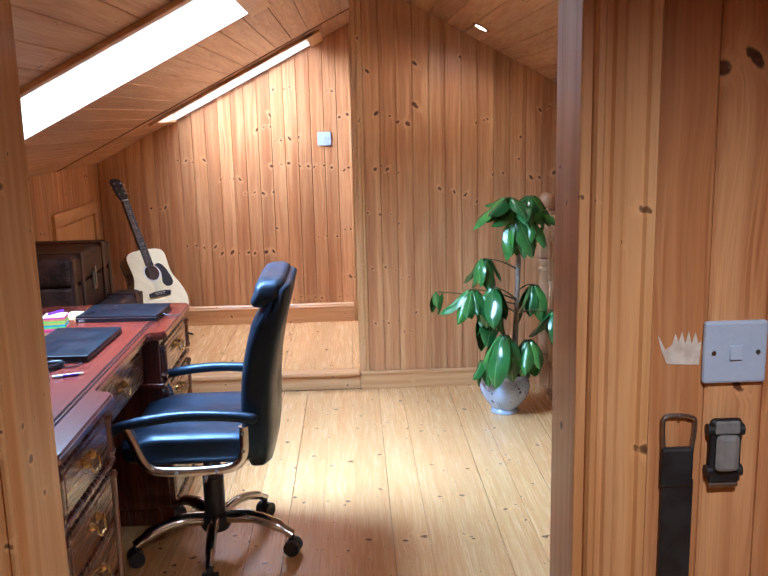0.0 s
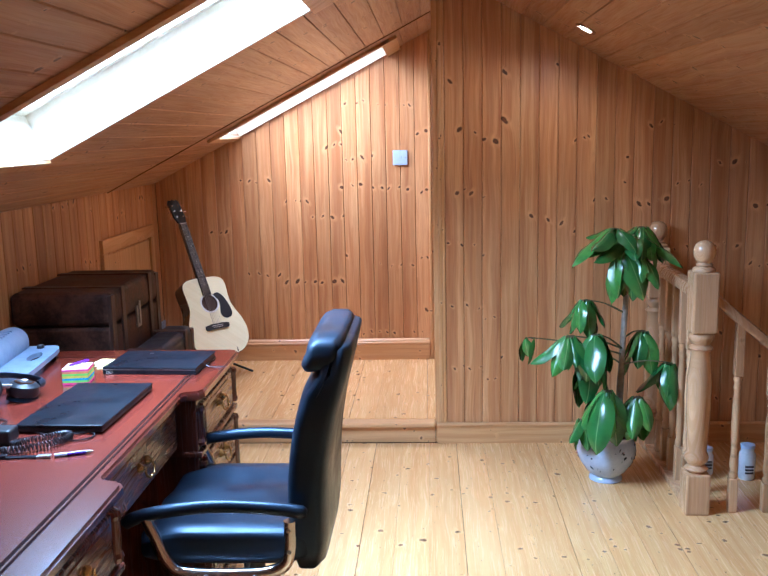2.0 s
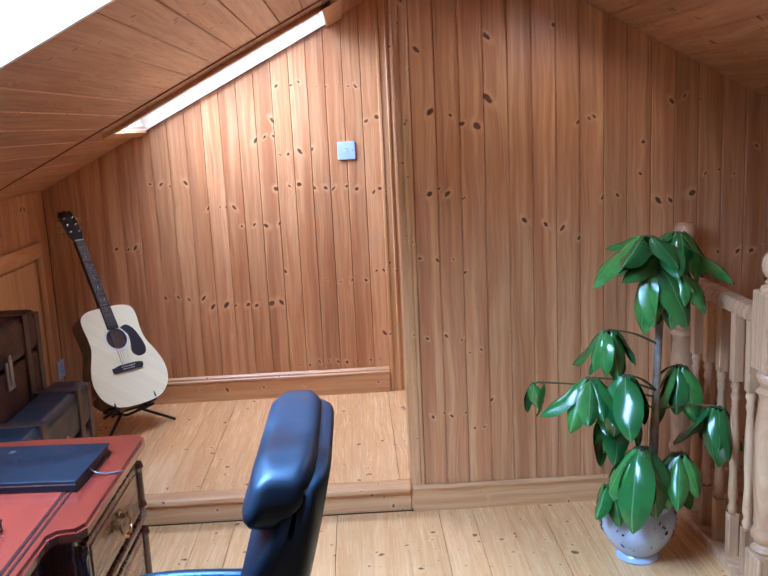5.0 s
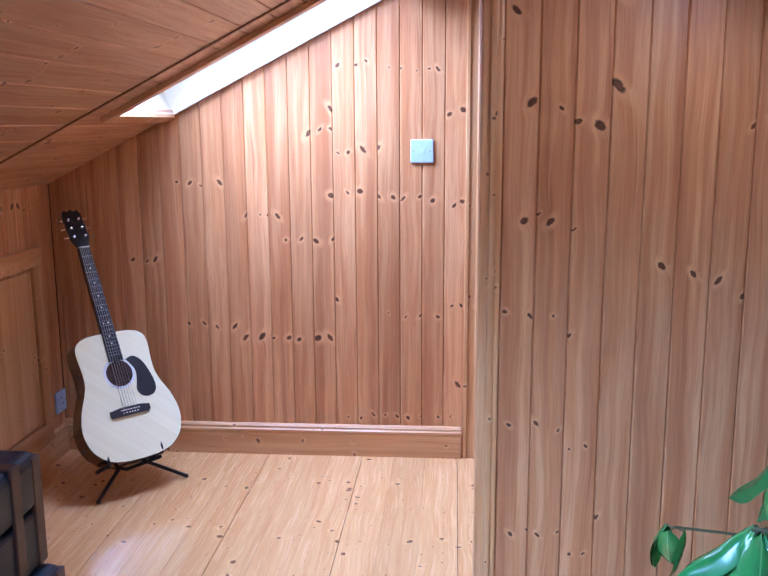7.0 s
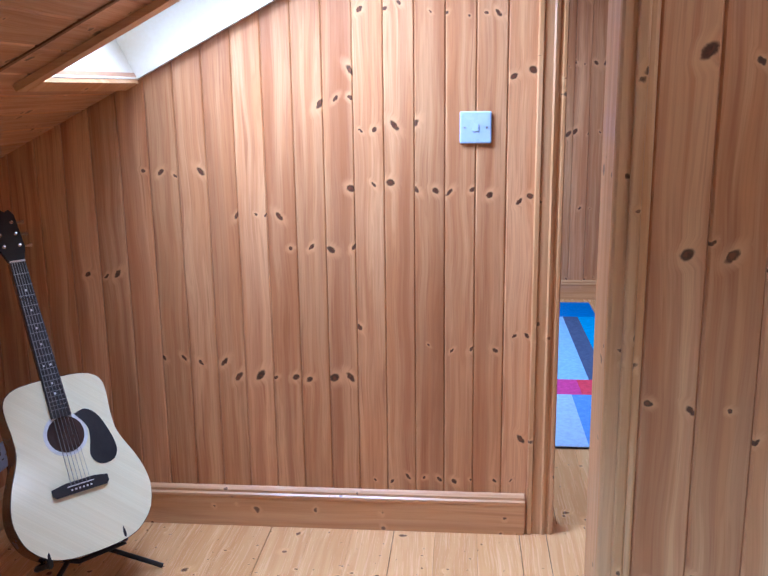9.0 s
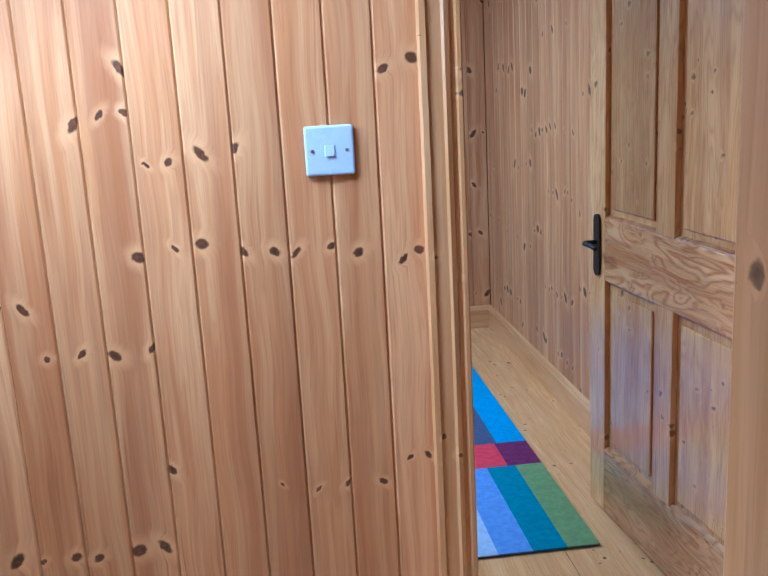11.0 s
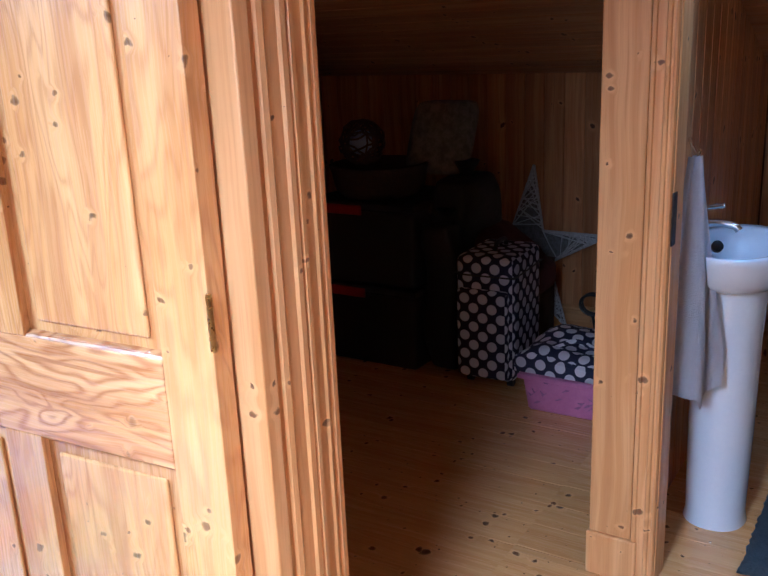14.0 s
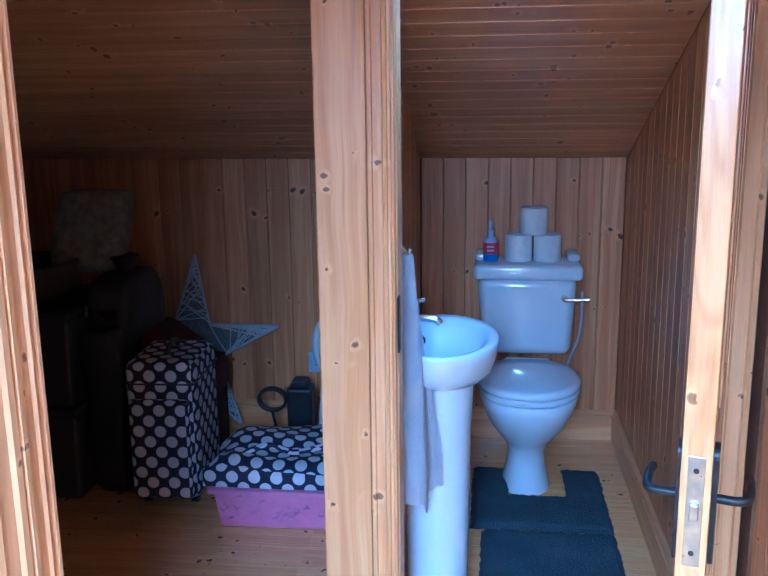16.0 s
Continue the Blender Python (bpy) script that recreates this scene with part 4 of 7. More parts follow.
for k in range(5):
    baluster(holder, 0.002 + 0.0016 * k, 0.13 + 0.108 * k, 0.03, 0.822)
part("handrail", extrude_profile(RAIL, (0.046, 0.0, 0.80), (1.0, 0.0, -0.02), (0, 1, 0), (0, 0, 1)), TURNED, holder, smooth=40)
for k in range(4):
    baluster(holder, 0.14 + 0.125 * k, 0.0, 0.0, 0.80 - 0.86 * (0.094 + 0.125 * k) + 0.02)
JAR = mottled("cloudy_glass", (0.55, 0.60, 0.62), (0.70, 0.74, 0.76), 20.0, 0.12, bump=0.02)
for jx, jy, jr, jh, lab in ((1.115, 4.17, 0.026, 0.105, "small printed glass jar on the floor behind the balusters"), (1.262, 4.12, 0.033, 0.135, "clear glass jar on the floor behind the balusters")):
    jar = tagged(empty("glass_jar", (jx, jy, 0)), lab, "jar")
    part("jar_body", lathe([(jr * 0.9, 0), (jr, 0.006), (jr, jh * 0.8), (jr * 0.8, jh * 0.88), (jr * 0.8, jh)], 20), JAR, jar, smooth=40)
    part("jar_lid", lathe([(jr * 0.86, jh), (jr * 0.86, jh + 0.012), (jr * 0.7, jh + 0.014)], 20), WHITE_PLASTIC, jar)
    for k in range(3):
        part("print_bar", box(-jr * 0.5, jr * 0.5, -jr - 0.001, -jr + 0.004, 0.03 + 0.014 * k, 0.037 + 0.014 * k), BLACK_PLASTIC, jar)

# ---- desk ----
DZ = 0.72
desk = tagged(empty("pedestal_desk", (-1.1, 2.7, 0)), "polished dark mahogany pedestal desk with brass drawer handles", "desk")


def in_desk(bm):
    for v in bm.verts:
        v.co -= Vector((-1.1, 2.7, 0))
    return bm


def desk_outline(f, n):
    """The top's outline: two pedestals stand proud of the middle. f: overhang; n: less depth at the back."""
    xf, xm, xb = -0.70 + f, -0.757 + f, -1.50 - n
    return [(xb, 1.88 - f), (xf - 0.03, 1.88 - f), (xf - 0.008, 1.888 - f), (xf, 1.91 - f), (xf, 2.345 + f), (xf - 0.012, 2.365 + f), (xm + 0.012, 2.372 + f), (xm, 2.39 + f),
            (xm, 3.00 - f), (xm + 0.012, 3.018 - f), (xf - 0.012, 3.025 - f), (xf, 3.045 - f), (xf, 3.49 + f), (xf - 0.008, 3.512 + f), (xf - 0.03, 3.52 + f), (xb, 3.52 + f)]


for lo, hi, f in ((DZ - 0.030, DZ - 0.022, -0.006), (DZ - 0.022, DZ - 0.007, 0.004), (DZ - 0.007, DZ, -0.002)):
    part("desk_top" if hi == DZ else "top_moulding", in_desk(prism(desk_outline(f, 0.0), lo, hi)), MAHOGANY, desk)
part("leather_panel", in_desk(box(-1.42, -0.79, 1.98, 3.42, DZ, DZ + 0.0012)), MAHOGANY, desk)
GILT = mottled("dark_line", (0.02, 0.006, 0.004), (0.03, 0.010, 0.006), 40.0, 0.85, spec=0.1)
for a in ((-0.790, -0.784, 1.975, 3.425), (-0.776, -0.772, 1.96, 3.44), (-1.42, -0.79, 1.974, 1.979), (-1.42, -0.79, 3.421, 3.426)):
    part("inlay_line", in_desk(box(*a, DZ, DZ + 0.0018)), GILT, desk)


def drop_handle(parent, y, z, x):
    """Swan neck handle: two roses and a hanging bail."""
    h = part("handle", tube(curve([(x + 0.016, y - 0.030, z), (x + 0.020, y - 0.030, z - 0.018), (x + 0.024, y - 0.014, z - 0.030), (x + 0.022, y, z - 0.026), (x + 0.024, y + 0.014, z - 0.030), (x + 0.020, y + 0.030, z - 0.018), (x + 0.016, y + 0.030, z)], 4), 0.0032, 7), BRASS, parent, "worn brass drop handle", smooth=60)
    for s in (-0.030, 0.030):
        part("rose", tube([(x, y + s, z), (x + 0.004, y + s, z), (x + 0.014, y + s, z), (x + 0.018, y + s, z)], [0.013, 0.013, 0.006, 0.007], 10), BRASS, h)


def pedestal(y0, y1, bay):
    xf = -0.722
    p = part("pedestal", in_desk(box(-1.48, xf, y0, y1, 0.05, DZ - 0.03, 0.004)), MAHOGANY_Z, desk)
    part("plinth", in_desk(box(-1.485, xf + 0.014, y0 - 0.012, y1 + 0.012, 0.0, 0.06, 0.006)), MAHOGANY_Z, desk)
    part("band", in_desk(box(-1.48, xf + 0.012, y0 - 0.008, y1 + 0.008, 0.515, 0.535, 0.006, 3)), MAHOGANY_Z, desk)
    for yy in (y0 + 0.022, y1 - 0.022):
        for z0, z1 in ((0.55, 0.665), (0.075, 0.50)):
            part("fluted_corner", in_desk(lathe([(0.016, z0), (0.019, z0 + 0.01), (0.015, z0 + 0.02), (0.015, z1 - 0.02), (0.019, z1 - 0.01), (0.016, z1)], 12, center=(xf + 0.002, yy, 0))), MAHOGANY_Z, desk)
    for z0, z1 in ((0.548, 0.668), (0.378, 0.502), (0.230, 0.364), (0.078, 0.216)):
        d = part("drawer", in_desk(box(xf - 0.01, xf + 0.009, y0 + 0.046, y1 - 0.046, z0, z1, 0.003)), MAHOGANY_Z, desk)
        part("drawer_panel", in_desk(box(xf, xf + 0.0115, y0 + 0.060, y1 - 0.060, z0 + 0.014, z1 - 0.014, 0.003)), BURR, d)
        c = Vector((-1.1, 2.7, 0))
        drop_handle(d, (y0 + y1) / 2 - c.y, (z0 + z1) / 2 + 0.012, xf + 0.0115 - c.x)


pedestal(1.90, 2.36, 0)
pedestal(3.03, 3.50, 0)
part("modesty_panel", in_desk(box(-1.48, -1.44, 2.36, 3.03, 0.1, DZ - 0.03)), MAHOGANY_Z, desk)
mid = part("middle_frieze", in_desk(box(-1.44, -0.782, 2.36, 3.03, 0.545, DZ - 0.03, 0.003)), MAHOGANY_Z, desk)
dr = part("drawer", in_desk(box(-0.79, -0.773, 2.40, 2.99, 0.557, 0.675, 0.003)), BURR, desk)
drop_handle(dr, 2.695 - 2.7, 0.628, -0.773 + 1.1)

# ---- chair ----
chair = tagged(empty("office_chair", (-0.53, 2.84, 0)), "black leather office chair with chrome arms on five castors", "office chair")
part("gas_column", lathe([(0.034, 0.09), (0.036, 0.10), (0.036, 0.26), (0.030, 0.265), (0.030, 0.33), (0.020, 0.335), (0.020, 0.40)], 18), BLACK_PLASTIC, chair, smooth=40)
part("hub", lathe([(0.045, 0.075), (0.05, 0.085), (0.05, 0.125), (0.038, 0.135)], 18), BLACK_PLASTIC, chair, smooth=40)
part("mechanism", box(-0.11, 0.12, -0.08, 0.08, 0.355, 0.40, 0.012), BLACK_PLASTIC, chair)
part("tilt_lever", tube(curve([(0.02, -0.07, 0.37), (0.02, -0.20, 0.365), (0.02, -0.25, 0.35)], 4), 0.006, 8), STEEL, chair)
for k in range(5):
    a = radians(-14 + 72 * k)
    c, s = math.cos(a), math.sin(a)
    leg = part("base_leg", tube(curve([(0.03 * c, 0.03 * s, 0.115), (0.12 * c, 0.12 * s, 0.125), (0.21 * c, 0.21 * s, 0.105), (0.272 * c, 0.272 * s, 0.070)], 5), [0.024] * 6 + [0.021] * 6 + [0.016] * 4, 10, flat=0.7), CHROME, chair, "bent chrome base leg", smooth=60)
    part("castor_stem", tube([(0.268 * c, 0.268 * s, 0.075), (0.268 * c, 0.268 * s, 0.045)], 0.010, 10), BLACK_PLASTIC, leg)
    for sd in (-0.014, 0.014):
        cx, cy = 0.272 * c - sd * s, 0.272 * s + sd * c
        part("castor", tube([(cx - 0.011 * -s, cy - 0.011 * c, 0.027), (cx + 0.011 * -s, cy + 0.011 * c, 0.027)], 0.027, 16), BLACK_PLASTIC, leg)


def pad(x0, x1, y0, y1, z0, z1, bevel, shape):
    bm = box(x0, x1, y0, y1, z0, z1)
    bmesh.ops.subdivide_edges(bm, edges=bm.edges[:], cuts=9, use_grid_fill=True)
    cx, cy, cz = (x0 + x1) / 2, (y0 + y1) / 2, (z0 + z1) / 2
    for v in bm.verts:
        p = Vector(((v.co.x - cx) / (x1 - x0) * 2, (v.co.y - cy) / (y1 - y0) * 2, (v.co.z - cz) / (z1 - z0) * 2))
        q = Vector((p.x * math.sqrt(max(0, 1 - bevel[0] * (p.y ** 8 + p.z ** 4) / 2)), p.y * math.sqrt(max(0, 1 - bevel[1] * (p.x ** 6 + p.z ** 6) / 2)), p.z * math.sqrt(max(0, 1 - bevel[2] * (p.x ** 6 + p.y ** 6) / 2))))
        v.co = Vector((cx + q.x * (x1 - x0) / 2, cy + q.y * (y1 - y0) / 2, cz + q.z * (z1 - z0) / 2))
        v.co = Vector(shape(v.co, p))
    return bm


def seat_shape(v, p):
    quilt = 0.006 * (math.cos(p.y * 7.0) * (1 if p.z > 0 else 0))
    return (v.x, v.y, v.z + quilt - (0.025 * max(0, -p.x - 0.6) if p.z > 0 else 0))


def back_shape(v, p):
    t = (v.z - 0.40) / 0.56
    lean = 0.012 + 0.060 * t + 0.030 * t * t - 0.075 * math.sin(min(1, max(0, t)) * math.pi) * 0.35
    roll = -0.02 * max(0, (t - 0.86) / 0.14) if p.x < 0 else 0.0
    groove = 0.016 if (p.x < 0 and 0.80 < t < 0.87) else 0.0
    return (v.x + lean + roll + groove, v.y * (1 - 0.10 * max(0, t - 0.75) / 0.25), v.z)


part("seat", pad(-0.25, 0.20, -0.235, 0.235, 0.395, 0.485, (0.3, 0.12, 0.5), seat_shape), BLACK_LEATHER, chair, smooth=180)
part("backrest", pad(0.118, 0.222, -0.230, 0.230, 0.375, 0.945, (0.75, 0.16, 0.12), back_shape), BLACK_LEATHER, chair, smooth=180)
part("head_cushion", pad(0.122, 0.214, -0.212, 0.212, 0.878, 0.962, (0.6, 0.2, 0.4), lambda v, p: (v.x + 0.050 + 0.20 * (v.z - 0.845) + 0.012 * min(0, p.z), v.y * (1 - 0.05 * max(0, p.z)), v.z)), BLACK_LEATHER, chair, "puffed head cushion", smooth=180)
for s in (-1, 1):
    y = s * 0.262
    arm = part("arm_frame", tube(curve([(-0.205, y, 0.535), (-0.185, y, 0.49), (-0.155, y, 0.42), (-0.105, y, 0.392), (0.06, y, 0.392), (0.125, y, 0.41), (0.145, y, 0.45), (0.148, y, 0.53)], 6), 0.0155, 10), CHROME, chair, "chromed bent steel arm loop", smooth=60)
    part("arm_pad", tube(curve([(-0.262, y, 0.520), (-0.20, y, 0.545), (-0.05, y, 0.566), (0.10, y, 0.562), (0.190, y, 0.550)], 5), [0.006] + [0.017] * 19 + [0.010], 10), BLACK_LEATHER, arm, smooth=60)
    for bx, bz in ((-0.06, 0.392), (0.06, 0.392), (0.146, 0.455), (0.146, 0.51)):
        part("bolt", lathe([(0.006, 0), (0.004, 0.003)], 8), STEEL, arm).matrix_local = Matrix.Translation((bx, y + s * 0.0145, bz)) @ Euler((radians(-90 * s), 0, 0)).to_matrix().to_4x4()

# ---- things on the desk ----
MATT_BLACK = mottled("matt_black_shell", (0.005, 0.007, 0.010), (0.008, 0.010, 0.014), 12.0, 0.34, spec=0.22, bump=0.05)


def at(name, x, y, z, rz, label, category):
    return tagged(empty(name, (x, y, z), rz), label, category)


TOPZ = DZ + 0.0018
laptop = at("laptop", -0.963, 2.850, TOPZ, -1.5, "closed matt black laptop on the desk", "laptop")
part("base", box(-0.112, 0.112, -0.187, 0.187, 0.003, 0.014, 0.003), BLACK_PLASTIC, laptop)
part("lid", box(-0.113, 0.113, -0.188, 0.188, 0.0145, 0.022, 0.003), MATT_BLACK, laptop)
for sx in (-0.09, 0.09):
    for sy in (-0.16, 0.16):
        part("foot", box(sx - 0.012, sx + 0.012, sy - 0.004, sy + 0.004, 0.0, 0.004), BLACK_PLASTIC, laptop)

diary = at("diary", -0.905, 3.31, TOPZ, -3, "thick black year diary with a ribbon, closed", "diary")
PAGES = mottled("page_edges", (0.70, 0.68, 0.62), (0.60, 0.57, 0.50), 60.0, 0.8)
part("back_cover", box(-0.150, 0.150, -0.105, 0.105, 0.0, 0.003, 0.001), MATT_BLACK, diary)
part("page_block", box(-0.146, 0.146, -0.098, 0.100, 0.003, 0.019), BLACK_PLASTIC, diary)
part("front_cover", box(-0.150, 0.150, -0.105, 0.105, 0.019, 0.022, 0.001), MATT_BLACK, diary)
part("spine", box(-0.150, 0.150, -0.109, -0.103, 0.0, 0.022, 0.002), MATT_BLACK, diary)
part("silver_band", box(-0.149, 0.149, -0.1096, -0.108, 0.0135, 0.0160), STEEL, diary, "pale shiny band on the spine")
part("ribbon", tube(curve([(0.145, -0.02, 0.012), (0.165, -0.03, 0.006), (0.185, -0.025, 0.002), (0.215, -0.015, 0.0015)], 5), 0.002, 6), BLACK_PLASTIC, diary)
txt = bpy.data.curves.new("year_text", "FONT")
txt.body, txt.size, txt.extrude = "2021", 0.013, 0.0002
mark = new("year_text", txt)
mark.data.materials.append(PAGES)
mark.parent = diary
mark.matrix_local = pose(-0.140, -0.1096, 0.0022, 90, 0, 0)
part("emblem", box(-0.062, -0.050, 0.06, 0.075, 0.022, 0.0224), STEEL, diary, "small pale emblem")

note_cube = at("note_block", -1.105, 3.13, TOPZ, 8, "cube of neon coloured sticky notes", "sticky notes")
for k, (c, nm) in enumerate((((0.85, 0.08, 0.30), "pink"), ((0.25, 0.75, 0.12), "green"), ((0.03, 0.40, 0.60), "blue"), ((0.80, 0.65, 0.08), "yellow"), ((0.25, 0.75, 0.12), "lime"), ((0.90, 0.30, 0.12), "orange"), ((0.85, 0.08, 0.30), "rose"))):
    part("note_layer", box(-0.038, 0.038, -0.038, 0.038, 0.0068 * k, 0.0068 * k + 0.0067, 0.0005), mottled("note_" + nm, c, tuple(q * 0.85 for q in c), 30.0, 0.8), note_cube)
part("top_note", box(-0.037, 0.037, -0.037, 0.037, 0.0477, 0.0485), mottled("note_top", (0.85, 0.70, 0.72), (0.82, 0.66, 0.70), 30.0, 0.8), note_cube)
PURPLE = mottled("purple_plastic", (0.10, 0.02, 0.45), (0.14, 0.03, 0.55), 40.0, 0.25)
pen = tagged(part("pen", tube([(-1.125, 3.12, DZ + 0.055), (-1.090, 3.175, DZ + 0.057)], 0.004, 8), PURPLE), "purple pen lying on the note cube", "pen")
pen_2 = at("pen", -0.872, 2.514, TOPZ + 0.0045, 20, "purple and clear ballpoint pen on the desk", "pen")
part("barrel", tube([(-0.012, 0, 0), (0.030, 0, 0)], 0.0044, 8), PURPLE, pen_2)
part("tip", tube([(0.030, 0, 0), (0.046, 0, 0)], [0.004, 0.001], 8), STEEL, pen_2)
part("grip", tube([(-0.040, 0, 0), (-0.012, 0, 0)], 0.0046, 8), WHITE_PLASTIC, pen_2)
marker = at("marker_pen", -1.055, 2.253, TOPZ + 0.006, 6, "thick black marker pen lying on the desk", "pen")
part("barrel", tube([(-0.060, 0, 0), (0.014, 0, 0)], 0.0058, 10), MATT_BLACK, marker)
part("cap", tube([(0.014, 0, 0), (0.016, 0, 0), (0.044, 0, 0), (0.047, 0, 0)], [0.0052, 0.0064, 0.0060, 0.0045], 10), BLACK_PLASTIC, marker)
part("clip", box(0.016, 0.042, -0.0015, 0.0015, 0.0055, 0.0075), STEEL, marker)
YELLOW = mottled("yellow_paper", (0.78, 0.66, 0.30), (0.72, 0.58, 0.24), 20.0, 0.85)
for k in range(3):
    slip = tagged(part("sticky_note", box(-0.038, 0.038, -0.03, 0.03, 0, 0.002 + 0.001 * k), YELLOW), "pale yellow sticky notes in a loose pile", "sticky notes", "yellow notes")
    slip.matrix_world = pose(-1.075 - 0.006 * k, 3.305 + 0.012 * k, TOPZ + 0.003 * k, 0, 0, 20 - 14 * k)

# comb binding machine
BLUE_PLASTIC = mottled("pale_blue_plastic", (0.25, 0.32, 0.43), (0.21, 0.28, 0.38), 10.0, 0.35, bump=0.03)
binder = at("binding_machine", -1.375, 3.24, TOPZ, 97, "pale blue plastic comb binding machine", "binding machine")


def holed_plate(x0, x1, y0, y1, cx, cy, rx, ry, lo, hi, tilt=0.0):
    """A flat plate with rounded corners and an oval opening; tilt raises its far side."""
    bm = bmesh.new()
    seg = 40
    mx, my, hx, hy = (x0 + x1) / 2, (y0 + y1) / 2, (x1 - x0) / 2, (y1 - y0) / 2
    rings = []
    for outer in (True, False):
        for z in (lo, hi):
            row = []
            for k in range(seg):
                a = 2 * math.pi * k / seg
                co, si = math.cos(a), math.sin(a)
                if outer:
                    x = mx + hx * math.copysign(abs(co) ** 0.32, co)
                    y = my + hy * math.copysign(abs(si) ** 0.32, si)
                else:
                    x, y = cx + rx * co, cy + ry * si
                row.append(bm.verts.new((x, y, z + tilt * (y - y0))))
            rings.append(row)
    ol, oh, il, ih = rings
    for a, b in ((ol, oh), (oh, ih), (ih, il), (il, ol)):
        for k in range(seg):
            bm.faces.new((a[k], a[(k + 1) % seg], b[(k + 1) % seg], b[k]))
    return bm


part("tray", holed_plate(-0.20, 0.20, -0.115, 0.05, 0.05, -0.066, 0.055, 0.020, 0.020, 0.036), BLUE_PLASTIC, binder, smooth=40)
part("base", box(-0.19, 0.19, -0.03, 0.11, 0.008, 0.030, 0.008, 3), BLUE_PLASTIC, binder)
part("cover", tube(curve([(-0.175, 0.045, 0.05), (-0.165, 0.045, 0.055), (0, 0.045, 0.056), (0.165, 0.045, 0.055), (0.175, 0.045, 0.05)], 3), [0.048] + [0.054] * 11 + [0.048], 24), BLUE_PLASTIC, binder, "ribbed round cover", smooth=50)
for k in range(12):
    part("rib", box(-0.13 + 0.022 * k, -0.126 + 0.022 * k, 0.02, 0.07, 0.104, 0.1105, 0.001), BLUE_PLASTIC, binder)
part("wing", holed_plate(-0.19, 0.19, 0.075, 0.215, -0.03, 0.15, 0.060, 0.026, 0.045, 0.050, 0.22), BLUE_PLASTIC, binder, "raised paper rest with an oval opening", smooth=40)
part("cover_end", tube([(-0.176, 0.045, 0.055), (-0.182, 0.045, 0.055)], 0.014, 14), STEEL, binder, "round grey end boss")
part("knob", lathe([(0.012, 0.034), (0.012, 0.044), (0.009, 0.048)], 14, center=(0.165, -0.05, 0)), BLACK_PLASTIC, binder)
for sx in (-0.17, 0.17):
    for sy in (-0.09, 0.09):
        part("foot", box(sx - 0.012, sx + 0.012, sy - 0.01, sy + 0.01, 0, 0.013), BLACK_PLASTIC, binder)

# headphones
phones = at("headphones", -1.245, 2.90, TOPZ, 0, "black headphones with silver rings lying folded on the desk", "headphones")


def ear_cup(centre, axis, r):
    c, w = Vector(centre), Vector(axis).normalized()
    shell = part("ear_cup", tube([c - w * 0.020, c - w * 0.012, c + w * 0.010, c + w * 0.018, c + w * 0.020], [r * 0.86, r, r, r * 0.80, r * 0.62], 26), BLACK_PLASTIC, phones, smooth=40)
    part("ear_pad", tube([c - w * 0.034, c - w * 0.030, c - w * 0.020], [r * 0.75, r * 0.98, r * 0.95], 26), BLACK_LEATHER, shell, smooth=40)
    u = w.orthogonal().normalized()
    v = w.cross(u)
    part("ring", tube([c + w * 0.0205 + r * 0.56 * (math.cos(q) * u + math.sin(q) * v) for q in (2 * math.pi * j / 30 for j in range(31))], 0.0022, 6), CHROME, shell, "silver ring")


ear_cup((-0.028, -0.010, 0.048), (0.48, -0.83, 0.28), 0.047)
ear_cup((0.052, 0.055, 0.030), (0.15, 0.10, 0.96), 0.044)
part("headband", tube(curve([(-0.05, 0.03, 0.050), (-0.04, 0.09, 0.060), (0.02, 0.13, 0.045), (0.08, 0.12, 0.035), (0.085, 0.08, 0.035)], 6), 0.012, 8, flat=0.5), BLACK_LEATHER, phones, smooth=60)
part("yoke", tube(curve([(-0.005, 0.012, 0.052), (0.02, 0.02, 0.048), (0.045, 0.03, 0.044)], 4), 0.007, 8), STEEL, phones)
part("cord", tube(curve([(-0.06, -0.02, 0.03), (-0.115, -0.03, 0.012), (-0.115, -0.10, 0.0025), (-0.06, -0.14, 0.0025), (0.05, -0.13, 0.0025), (0.10, -0.15, 0.0025), (0.07, -0.22, 0.0025), (0.03, -0.26, 0.0025)], 6), 0.0018, 6), BLACK_PLASTIC, phones)
part("inline_plug", box(0.045, 0.055, -0.155, -0.115, 0.002, 0.012, 0.003), BLACK_PLASTIC, phones)

cup = at("pen_cup", -1.192, 2.650, TOPZ, 0, "ribbed old brass cup full of pens", "pen cup")
OLD_BRASS = mottled("old_brass", (0.40, 0.34, 0.18), (0.28, 0.23, 0.12), 40.0, 0.35, metal=1.0, bump=0.1)
part("cup_body", lathe([(0.033, 0), (0.036, 0.003), (0.034, 0.012), (0.034, 0.045), (0.036, 0.05), (0.034, 0.055), (0.034, 0.095), (0.036, 0.100), (0.032, 0.100), (0.031, 0.006)], 22), OLD_BRASS, cup, smooth=40)
for k, c in enumerate(((0.02, 0.25, 0.10), (0.10, 0.03, 0.30), (0.30, 0.30, 0.32), (0.02, 0.02, 0.03), (0.35, 0.02, 0.10))):
    a = 1.25 * k + 0.4
    part("cup_pen", tube([(0.012 * math.cos(a + 3), 0.012 * math.sin(a + 3), 0.008), (0.034 * math.cos(a), 0.034 * math.sin(a), 0.135 + 0.006 * k)], 0.0042, 8), mottled("pen_colour", c, tuple(q * 0.8 for q in c), 30.0, 0.3), cup)

